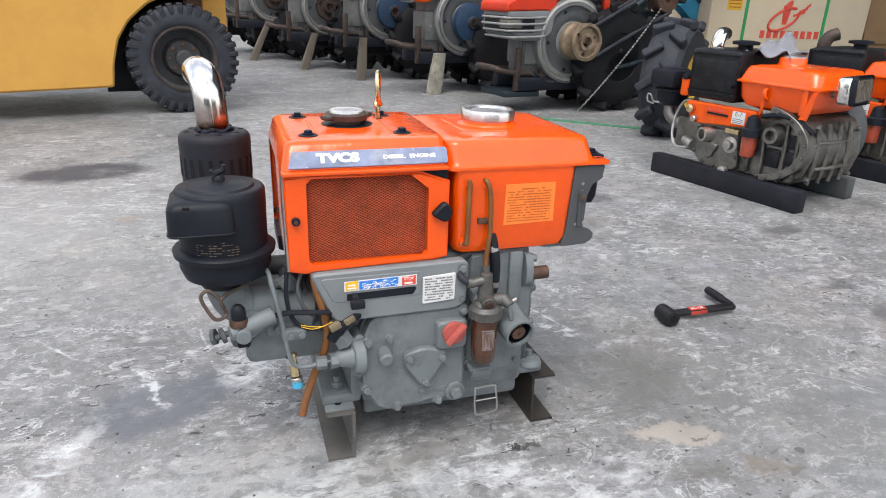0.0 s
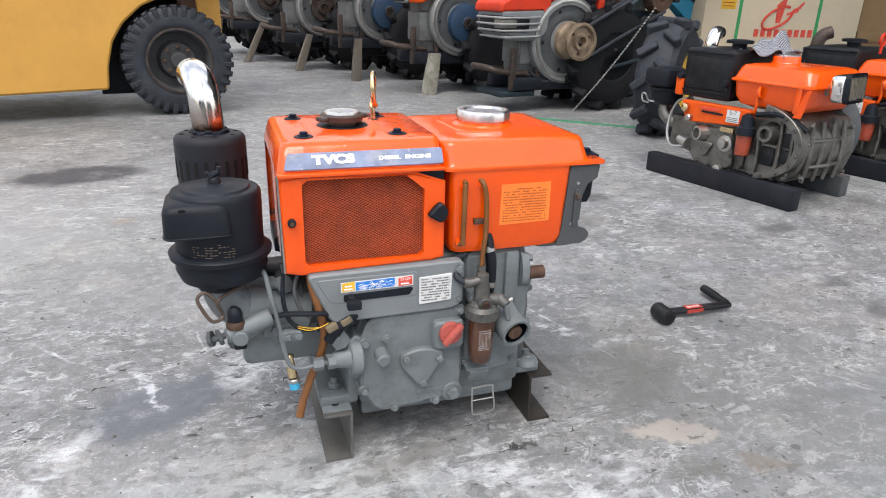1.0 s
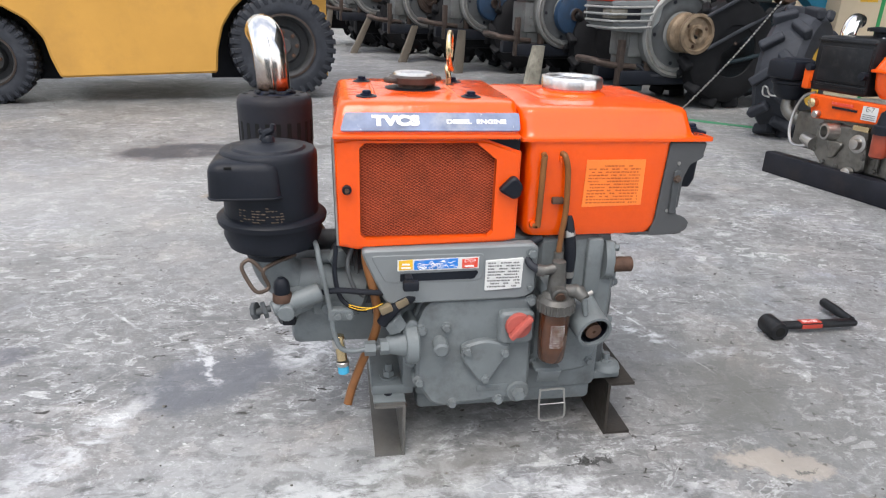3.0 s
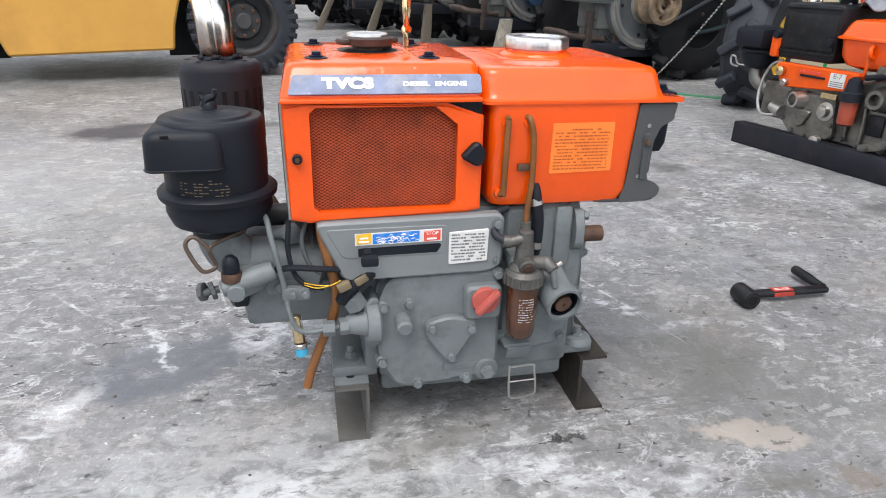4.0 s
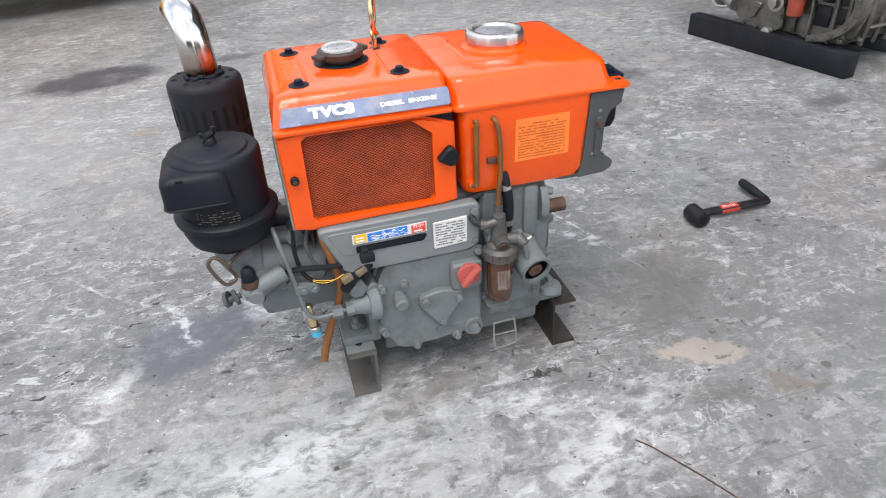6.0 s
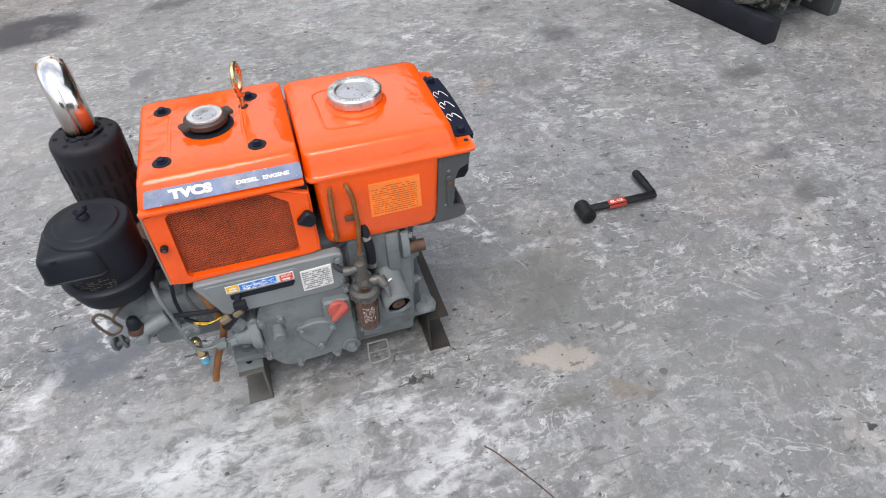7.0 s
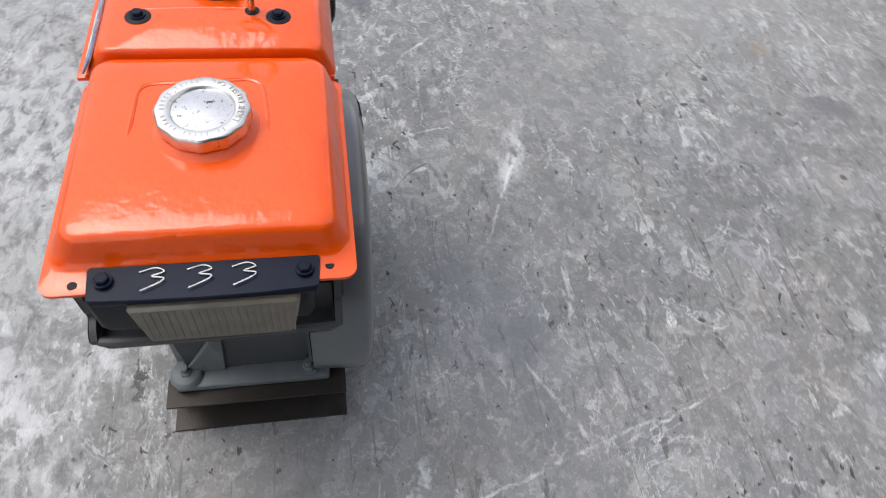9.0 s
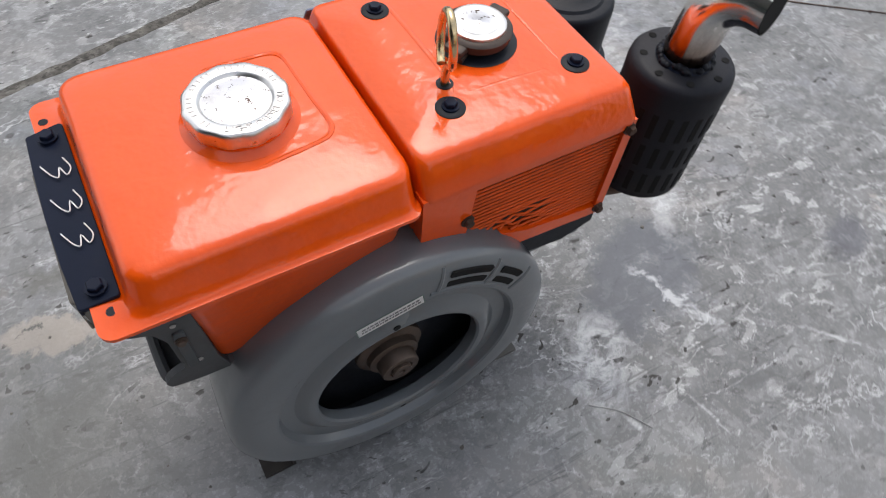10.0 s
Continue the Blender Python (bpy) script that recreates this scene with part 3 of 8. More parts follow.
def plate(bm, outline, plane, d0, d1, bevel=0.0):
    """A flat outline given thickness from d0 to d1, with an optional chamfer towards d1."""
    put = PLANES[plane]
    n = len(outline)
    cx, cy = sum(p[0] for p in outline) / n, sum(p[1] for p in outline) / n
    loops = [[bm.verts.new(put(a, b, d0)) for a, b in outline]]
    if bevel:
        s = 1 if d1 > d0 else -1
        loops.append([bm.verts.new(put(a, b, d1 - s * bevel)) for a, b in outline])
        inner = []
        for i in range(n):
            p, q, r = Vector(outline[i - 1]), Vector(outline[i]), Vector(outline[(i + 1) % n])
            e = ((q - p).normalized().orthogonal() + (r - q).normalized().orthogonal())
            e = e.normalized() if e.length > 1e-6 else Vector((0, 0))
            if e.dot(Vector((cx, cy)) - q) < 0:
                e = -e
            inner.append(q + e * bevel)
        loops.append([bm.verts.new(put(a, b, d1)) for a, b in inner])
    else:
        loops.append([bm.verts.new(put(a, b, d1)) for a, b in outline])
    return rings(bm, loops)


def round_outline(points, r, n=4):
    """The polygon with its corners rounded."""
    out, k = [], len(points)
    for i in range(k):
        p, q, s = Vector(points[i - 1]), Vector(points[i]), Vector(points[(i + 1) % k])
        a, b = (p - q), (s - q)
        rr = min(r, a.length * 0.45, b.length * 0.45)
        a, b = q + a.normalized() * rr, q + b.normalized() * rr
        for j in range(n + 1):
            t = j / n
            out.append(tuple(a * (1 - t) ** 2 + q * 2 * t * (1 - t) + b * t * t))
    return out


def hexbolt(bm, p, axis, r=0.006, h=0.005, washer=1.35):
    lathe(bm, p, axis, [(-0.001, r * washer), (0.0015, r * washer)], 14)
    d = Vector(axis).normalized()
    lathe(bm, Vector(p) + d * 0.0015, axis, [(0, r), (h * 0.8, r), (h, r * 0.85)], 6)
    return bm


def lettering(name, text, size, m, material, parent, depth=0.0004, label="", bold=0.0):
    cu = bpy.data.curves.new(name, "FONT")
    cu.body, cu.size, cu.extrude, cu.align_x, cu.align_y = text, size, depth, "CENTER", "CENTER"
    cu.offset = bold
    tmp = bpy.data.objects.new(name, cu)
    scene.collection.objects.link(tmp)
    me = bpy.data.meshes.new_from_object(tmp.evaluated_get(bpy.context.evaluated_depsgraph_get()))
    bpy.data.objects.remove(tmp)
    bpy.data.curves.remove(cu)
    me.transform(m)
    me.materials.clear()
    me.materials.append(material)
    ob = new(name, me)
    ob.parent = parent
    if label:
        ob["label"] = label
    return ob


def on_front(x, y, z, sx=1.0, tilt=0.0):
    """A pose for letters that stand on a face that looks to -y."""
    return pose(x, y, z, 90 - tilt, 0, 0) @ Matrix.Diagonal((sx, 1, 1, 1))


# ---- the yard ----
bm = bmesh.new()
bmesh.ops.create_grid(bm, x_segments=2, y_segments=2, size=60)
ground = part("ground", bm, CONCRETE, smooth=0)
tagged(ground, "worn grey concrete yard slab with oil stains, scuffs and painted-in shading", "concrete floor", kind="structure")


# ---- the diesel engine ----
def bolts(name, places, axis, material, parent, r=0.006, h=0.005):
    for p in places:
        part(name, hexbolt(bmesh.new(), p, axis, r, h), material, parent)


def engine_hood(engine):
    bm = bmesh.new()
    loft(bm, [(-0.262, -0.0155, -0.118, 0.160, 0.500, 0.010), (-0.262, -0.0155, -0.118, 0.160, 0.503, 0.010), (-0.262, -0.0155, -0.1175, 0.1595, 0.507, 0.011),
              (-0.2545, -0.0158, -0.1005, 0.1465, 0.5350, 0.012), (-0.2515, -0.0160, -0.0975, 0.1435, 0.5390, 0.013), (-0.2475, -0.0165, -0.0935, 0.1395, 0.5413, 0.014),
              (-0.240, -0.018, -0.086, 0.132, 0.5428, 0.016), (-0.16, -0.09, -0.03, 0.07, 0.5436, 0.018)])
    hood = part("hood", bm, ORANGE, engine, "orange pressed steel radiator hood with chipped paint")
    # pressed rib lines beside the cap opening
    for pts in (((-0.088, -0.062, 0.5388), (-0.090, 0.00, 0.5396), (-0.090, 0.060, 0.5392), (-0.084, 0.084, 0.5382)), ((-0.205, -0.055, 0.5384), (-0.205, 0.02, 0.5392), (-0.205, 0.092, 0.5380)),
                ((-0.205, 0.092, 0.5380), (-0.15, 0.088, 0.5386), (-0.10, 0.086, 0.5384))):
        part("pressed_rib", tube(bmesh.new(), pts, 0.0052, 14, 4), ORANGE, hood)
    # Black disc paints the dark of the opening on the closed hood.
    part("cap_opening", lathe(bmesh.new(), (-0.144, 0.025, 0.5400), (0, 0, 1), [(0, 0.038), (0.0040, 0.0415), (0.0044, 0.040), (0.0042, 0.0)], 36), BLACK, hood)
    part("filler_throat", lathe(bmesh.new(), (-0.144, 0.025, 0.541), (0, 0, 1), [(0, 0.022), (0.012, 0.021), (0.013, 0.02)], 24), CAP_BROWN, hood)
    part("overflow_stub", rod(bmesh.new(), (-0.144, 0.025, 0.548), (-0.110, 0.048, 0.546), 0.0042, seg=10), CAP_BROWN, hood)
    cap = part("radiator_cap", lathe(bmesh.new(), (-0.144, 0.025, 0.551), (0, 0, 1), [(0, 0.020), (0.0005, 0.0335), (0.009, 0.0350), (0.011, 0.0325), (0.012, 0.0285), (0.0135, 0.0275), (0.0135, 0.0)], 36), CAP_BROWN, hood, "brown plated radiator cap with two ears")
    part("cap_top", lathe(bmesh.new(), (-0.144, 0.025, 0.5625), (0, 0, 1), [(0, 0.0288), (0.0030, 0.0282), (0.0040, 0.0262), (0.0040, 0.0215), (0.0034, 0.0200), (0.0034, 0.0)], 32), CAPMETAL, cap)
    part("cap_disc", lathe(bmesh.new(), (-0.144, 0.025, 0.5656), (0, 0, 1), [(0, 0.0198), (0.0004, 0.0194), (0.0006, 0.004), (0.0012, 0.003), (0.0012, 0)], 28), CAPDISH, cap)
    for a in (25, 205):
        bm = bmesh.new()
        box(bm, 0.026, 0.045, -0.011, 0.011, 0.0, 0.008, 0.0035, 2, pose(-0.144, 0.025, 0.552, 0, 0, a))
        part("cap_ear", bm, CAP_BROWN, cap)
    for x, y in ((-0.216, -0.059), (-0.216, 0.096), (-0.073, -0.059), (-0.073, 0.097)):
        w = part("rubber_washer", lathe(bmesh.new(), (x, y, 0.541), (0, 0, 1), [(0, 0.0145), (0.0028, 0.0145), (0.0038, 0.0125), (0.0038, 0.0)], 26), BLACK, hood)
        part("hood_bolt", hexbolt(bmesh.new(), (x, y, 0.5452), (0, 0, 1), 0.0064, 0.0045), BLACK_SHINY, w)
    part("hood_lip", box(bmesh.new(), -0.2625, -0.0165, -0.1285, -0.10, 0.4985, 0.5040, 0.0018), ORANGE, hood)
    # badge strip on the slanting front edge
    bm = bmesh.new()
    tilt = math.degrees(math.atan2(0.0145, 0.023))
    m = pose(-0.131, -0.1125, 0.5183, -tilt, 0, 0)
    plate(bm, round_outline([(-0.122, -0.0128), (0.115, -0.0128), (0.115, 0.0125), (-0.115, 0.0125)], 0.004), "xz", 0.0, -0.0022, 0.0005)
    bmesh.ops.transform(bm, matrix=m, verts=bm.verts)
    strip = part("badge_strip", bm, NAVY, hood, "scratched navy badge strip with white letters")
    f = m @ pose(0, -0.0026, 0, 90, 0, 0)
    lettering("badge_letters", "TVCS", 0.0178, f @ pose(-0.050, 0.0005, 0) @ Matrix.Diagonal((1.42, 1, 1, 1)), WHITE_INK, strip, 0.0005, bold=0.0012)
    lettering("small_letters", "DIESEL  ENGINE", 0.0080, f @ pose(0.056, -0.0005, 0) @ Matrix.Diagonal((1.42, 1, 1, 1)), WHITE_INK, strip, 0.0004, bold=0.0003)
    # lifting eye: a ring on a bent shank
    pts = [(-0.084, 0.067, 0.528), (-0.084, 0.067, 0.556)]
    for k in range(15):
        a = radians(8 + 344 * k / 14)
        pts.append((-0.083 + 0.007 * math.sin(a) + 0.0042 * (k / 7 - 1), 0.067 + 0.0185 * math.sin(a), 0.5935 - 0.0265 * math.cos(a)))
    part("lifting_eye", tube(bmesh.new(), pts, 0.0042, 10, 5), BRASS, engine, "yellow zinc plated lifting eye")
    part("eye_hole", lathe(bmesh.new(), (-0.084, 0.067, 0.5415), (0, 0, 1), [(0, 0.009), (0.0026, 0.0085), (0.0026, 0)], 18), BLACK, hood)


def wire_mesh(bm, x0, x1, z0, z1, y, pitch, slope, r, inside):
    """Expanded mesh of crossing wires in the plane y."""
    for s in (-1, 1):
        c = z0 - (x1 - x0) * slope
        while c < z1 + (x1 - x0) * slope:
            n, seg = 60, None
            run = []
            for k in range(n + 1):
                x = x0 + (x1 - x0) * k / n
                z = c + s * slope * (x - x0)
                if inside(x, z):
                    run.append((x, y + s * r * 0.6, z))
            if len(run) > 1:
                a, b = Vector(run[0]), Vector(run[-1])
                d = (b - a).normalized()
                u = Vector((0, 1, 0)).cross(d) * r
                t = Vector((0, r * 0.8, 0))
                loops = [[bm.verts.new(p + q) for q in (u, -t, -u, t)] for p in (a, b)]
                rings(bm, loops, False)
            c += pitch
    return bm


def radiator(engine):
    case = part("radiator_case", box(bmesh.new(), -0.259, -0.014, -0.100, 0.142, 0.350, 0.501, 0.006), ORANGE, engine)
    # front frame with an eight-cornered opening
    octagon = [(-0.2215, 0.493), (-0.075, 0.493), (-0.046, 0.470), (-0.046, 0.368), (-0.053, 0.361), (-0.222, 0.361), (-0.229, 0.368), (-0.229, 0.486)]
    outer = [(-0.229, 0.4965), (-0.060, 0.4965), (-0.012, 0.480), (-0.012, 0.356), (-0.03, 0.352), (-0.235, 0.346), (-0.261, 0.352), (-0.262, 0.4965)]
    bm = bmesh.new()
    o0 = [bm.verts.new((a, -0.1225, b)) for a, b in outer]
    i0 = [bm.verts.new((a, -0.1225, b)) for a, b in octagon]
    i1 = [bm.verts.new((a, -0.112, b)) for a, b in octagon]
    o1 = [bm.verts.new((a, -0.100, b)) for a, b in outer]
    rings(bm, [i1, i0, o0, o1], False)
    bmesh.ops.bevel(bm, geom=[e for e in bm.edges if e.verts[0] in o0 and e.verts[1] in o0], offset=0.004, segments=3, affect="EDGES")
    front = part("front_frame", bm, ORANGE, engine)
    part("radiator_core", plate(bmesh.new(), octagon, "xz", -0.106, -0.1085), RADCORE, engine, "dull red radiator core behind wire mesh")

    def inside(x, z):
        return -0.229 < x < -0.046 and 0.361 < z < 0.493 and (z - 0.493) + (x + 0.075) * 0.79 < 0

    part("grille_mesh", wire_mesh(bmesh.new(), -0.2285, -0.0465, 0.361, 0.493, -0.114, 0.0040, 0.58, 0.00036, inside), MESHWIRE, front, "orange expanded wire mesh, grimy")
    part("top_gasket", plate(bmesh.new(), [(-0.075, 0.4985), (-0.0135, 0.4985), (-0.0135, 0.474), (-0.018, 0.474)], "xz", -0.098, -0.1145), BLACK, front, "black rubber gasket under the hood")
    part("trim_edge", tube(bmesh.new(), [(-0.2625, -0.117, 0.50), (-0.2615, -0.1185, 0.43), (-0.2595, -0.118, 0.352)], 0.0022, 6, 3), STEEL, front)
    part("wing_screw", rod(bmesh.new(), (-0.246, -0.122, 0.432), (-0.246, -0.130, 0.432), 0.0062, seg=12, soft=0.001), BLACK, front)
    part("wing_screw_head", rod(bmesh.new(), (-0.246, -0.130, 0.432), (-0.246, -0.133, 0.432), 0.003, seg=8), RUST, front)
    bm = bmesh.new()
    plate(bm, round_outline([(-0.043, 0.429), (-0.022, 0.417), (-0.013, 0.420), (-0.009, 0.435), (-0.019, 0.448), (-0.026, 0.447)], 0.006), "xz", -0.1225, -0.134, 0.003)
    part("latch_knob", bm, BLACK, front, "dark grey triangular latch knob")
    # rear opening with bent horizontal wires
    quad = [(-0.250, 0.492), (-0.072, 0.492), (-0.066, 0.420), (-0.082, 0.408), (-0.150, 0.380), (-0.250, 0.366)]
    outer = [(-0.262, 0.503), (-0.014, 0.503), (-0.014, 0.405), (-0.060, 0.396), (-0.14, 0.360), (-0.262, 0.350)]
    bm = bmesh.new()
    o0 = [bm.verts.new((a, 0.158, b)) for a, b in outer]
    i0 = [bm.verts.new((a, 0.158, b)) for a, b in quad]
    i1 = [bm.verts.new((a, 0.148, b)) for a, b in quad]
    o1 = [bm.verts.new((a, 0.142, b)) for a, b in outer]
    rings(bm, [i1, i0, o0, o1], False)
    back = part("rear_frame", bm, ORANGE, engine)
    part("fan_side_core", plate(bmesh.new(), quad, "xz", 0.1435, 0.1455), CAP_BROWN, engine)
    rnd = random.Random(4)
    for k in range(20):
        z = 0.373 + k * 0.0059
        x_r = -0.07 if z > 0.415 else -0.07 - (0.415 - z) * 2.4
        pts = []
        for j in range(15):
            x = -0.25 + (x_r + 0.25) * j / 14
            dent = math.exp(-((x + 0.135) / 0.034) ** 2 - ((z - 0.400) / 0.020) ** 2)
            pts.append((x, 0.1525 + dent * rnd.uniform(-0.005, 0.003), z + dent * rnd.uniform(-0.004, 0.004)))
        part("rear_wire", tube(bmesh.new(), pts, 0.0015, 6, 2), ORANGE_OLD, back)
    for p in ((-0.066, 0.158, 0.447), (-0.255, 0.158, 0.492), (-0.255, 0.158, 0.362), (-0.066, 0.158, 0.407)):
        part("frame_screw", hexbolt(bmesh.new(), p, (0, 1, 0), 0.0055, 0.005), RUST, back)
    part("lower_shroud", plate(bmesh.new(), [(-0.262, 0.349), (-0.14, 0.359), (-0.10, 0.375), (-0.09, 0.33), (-0.22, 0.31), (-0.262, 0.325)], "xz", 0.152, 0.05), BLACK, engine)


def tank_outline_levels(scale_z=1.0):
    return [(-0.0135, 0.268, -0.121, 0.165, 0.4935, 0.013), (-0.0135, 0.268, -0.121, 0.165, 0.4975, 0.013), (-0.0130, 0.2445, -0.1175, 0.1615, 0.4985, 0.020), (-0.0128, 0.2415, -0.1150, 0.159, 0.5010, 0.020),
            (-0.0125, 0.2385, -0.1115, 0.1555, 0.510, 0.021), (-0.0118, 0.2348, -0.1032, 0.1492, 0.5268, 0.020), (-0.0115, 0.2336, -0.1014, 0.1474, 0.5303, 0.019), (-0.0105, 0.2316, -0.0990, 0.1450, 0.5331, 0.019), (-0.0090, 0.2290, -0.0960, 0.1420, 0.5348, 0.019), (-0.0065, 0.2250, -0.0920, 0.1380, 0.5358, 0.018),
            (0.006, 0.211, -0.079, 0.125, 0.5378, 0.02), (0.05, 0.16, -0.03, 0.075, 0.5392, 0.02)]


# Darker metal paints the relief shade of the cap's embossed letters.
STAMP = surface("stamped_shadow_metal", (0.44, 0.43, 0.42), 0.45, 1.0, grime_amount=0.3, bump=0.0)


def fuel_tank(engine):
    tank = part("fuel_tank", loft(bmesh.new(), tank_outline_levels(), 6), ORANGE, engine, "orange pressed steel fuel tank with chipped edges")
    bm = bmesh.new()
    loft(bm, [(0.014, 0.186, -0.104, 0.135, 0.352, 0.02), (0.004, 0.195, -0.114, 0.145, 0.358, 0.018), (0.0, 0.200, -0.1185, 0.153, 0.372, 0.016), (-0.002, 0.2065, -0.1185, 0.158, 0.494, 0.014)], 6)
    for v in bm.verts:
        if v.co.y > 0.09 and v.co.z < 0.40:
            v.co.y -= 0.028 if v.co.x < 0.14 else 0.006
    low = part("tank_body", bm, ORANGE, tank)
    # pressed edge of the panel round the filler, open towards the lamp
    rib = [(0.128, -0.052), (0.095, -0.050), (0.068, -0.049), (0.050, -0.048), (0.041, -0.044), (0.036, -0.034), (0.0345, -0.010), (0.033, 0.03), (0.031, 0.058), (0.033, 0.070), (0.041, 0.078), (0.056, 0.081), (0.085, 0.084), (0.115, 0.0865), (0.140, 0.088)]
    bm = bmesh.new()
    tube(bm, [(x, y, 0.5372 - 0.0050 * max(0.0, (x - 0.10) / 0.04)) for x, y in rib], 0.0032, 8, 4)
    part("pressed_rib", bm, ORANGE, tank)
    part("filler_neck", lathe(bmesh.new(), (0.100, 0.024, 0.538), (0, 0, 1), [(-0.002, 0.058), (0.003, 0.050), (0.006, 0.045), (0.012, 0.0435)], 36), ORANGE, tank)
    bm = bmesh.new()
    seg, loops = 60, []
    for h, r, wob in ((0, 0.0435, 0.0), (0.001, 0.0462, 0.0009), (0.0135, 0.0464, 0.0008), (0.0158, 0.0452, 0.0008), (0.0168, 0.0435, 0.0003), (0.0168, 0.0335, 0), (0.0158, 0.0318, 0), (0.0130, 0.0300, 0)):
        loops.append([bm.verts.new((0.100 + (r + wob * math.cos(12 * k * math.tau / seg)) * math.cos(k * math.tau / seg), 0.024 + (r + wob * math.cos(12 * k * math.tau / seg)) * math.sin(k * math.tau / seg), 0.547 + h)) for k in range(seg)])
    cap = part("filler_cap", rings(bm, loops), CAPMETAL, tank, "scalloped plated metal filler cap with embossed letters")
    part("cap_dish", lathe(bmesh.new(), (0.100, 0.024, 0.547), (0, 0, 1), [(0.0128, 0.0306), (0.0134, 0.0302), (0.0136, 0.027), (0.0150, 0.015), (0.0155, 0.002)], 40), CAPDISH, cap)
    for text, mid, step in (("LIGHT DIESEL OIL", 113, 7.0),):
        for i, ch in enumerate(text):
            if ch == " ":
                continue
            a = radians(mid + (i - (len(text) - 1) / 2) * step)
            lettering("embossed_letter", ch, 0.0092, pose(0.100, 0.024, 0.5641, 0, 0, math.degrees(a)) @ pose(0.0385, 0, 0, 0, 0, -90) @ pose(0, 0, 0, 0, 0, 180), STAMP, cap, 0.0003)
    for k in range(26):
        if k % 6 == 5:
            continue
        a = radians(190 + k * 8.2)
        bm = bmesh.new()
        box(bm, 0.0362, 0.0408, -0.0007, 0.0007, 0.5637, 0.5642, m=pose(0.100, 0.024, 0, 0, 0, math.degrees(a)))
        part("embossed_mark", bm, STAMP, cap)
    # paper notice
    notice = part("notice_sticker", plate(bmesh.new(), [(0.081, 0.4005), (0.169, 0.4025), (0.168, 0.4685), (0.082, 0.468)], "xz", -0.118, -0.1196), STICKER_ORANGE, tank, "faded orange notice with rows of small print")
    rnd = random.Random(2)
    bm = bmesh.new()
    for row in range(13):
        z = 0.4595 - row * 0.0044
        x = 0.086 if row else 0.102
        while x < (0.161 if row else 0.145):
            L = rnd.uniform(0.0015, 0.006)
            if rnd.random() < 0.86:
                box(bm, x, min(x + L, 0.162), -0.11985, -0.1197, z - 0.0009, z + 0.0009)
            x += L + 0.001
    part("small_print", bm, INK, notice)
    # clear fuel gauge tubes
    for pts, mat in (([(0.020, -0.117, 0.476), (0.019, -0.126, 0.474), (0.018, -0.127, 0.465), (0.017, -0.127, 0.385), (0.016, -0.126, 0.377), (0.010, -0.117, 0.375)], HOSE),
                     ([(0.046, -0.117, 0.477), (0.048, -0.127, 0.474), (0.053, -0.128, 0.452), (0.055, -0.1285, 0.40), (0.052, -0.1285, 0.36), (0.050, -0.130, 0.325)], HOSE)):
        part("fuel_hose", tube(bmesh.new(), pts, 0.0042, 10, 6), mat, tank, "amber translucent fuel hose")
    for x, z in ((0.020, 0.468), (0.047, 0.470), (0.012, 0.378)):
        part("hose_elbow", rod(bmesh.new(), (x, -0.112, z), (x, -0.124, z), 0.0055, seg=12), ORANGE, tank)
    part("hose_clip", box(bmesh.new(), 0.036, 0.052, -0.1255, -0.118, 0.407, 0.416, 0.001), RUST, tank)
    part("drain_hose", tube(bmesh.new(), [(0.064, -0.112, 0.385), (0.066, -0.120, 0.365), (0.070, -0.123, 0.335), (0.069, -0.124, 0.300), (0.066, -0.125, 0.285)], 0.0085, 12, 6), BLACK, tank, "black rubber fuel hose")
    for p, q in (((0.065, -0.118, 0.366), (0.067, -0.121, 0.357)), ((0.0685, -0.124, 0.306), (0.068, -0.124, 0.297))):
        part("hose_clamp", rod(bmesh.new(), p, q, 0.0098, seg=14), STEEL, tank)
    for x, y in ((0.2585, -0.092), (0.2535, 0.139)):
        part("flange_hole", lathe(bmesh.new(), (x, y, 0.497), (0, 0, 1), [(0, 0.0045), (0.0012, 0.0045), (0.0012, 0)], 14), BLACK, tank)


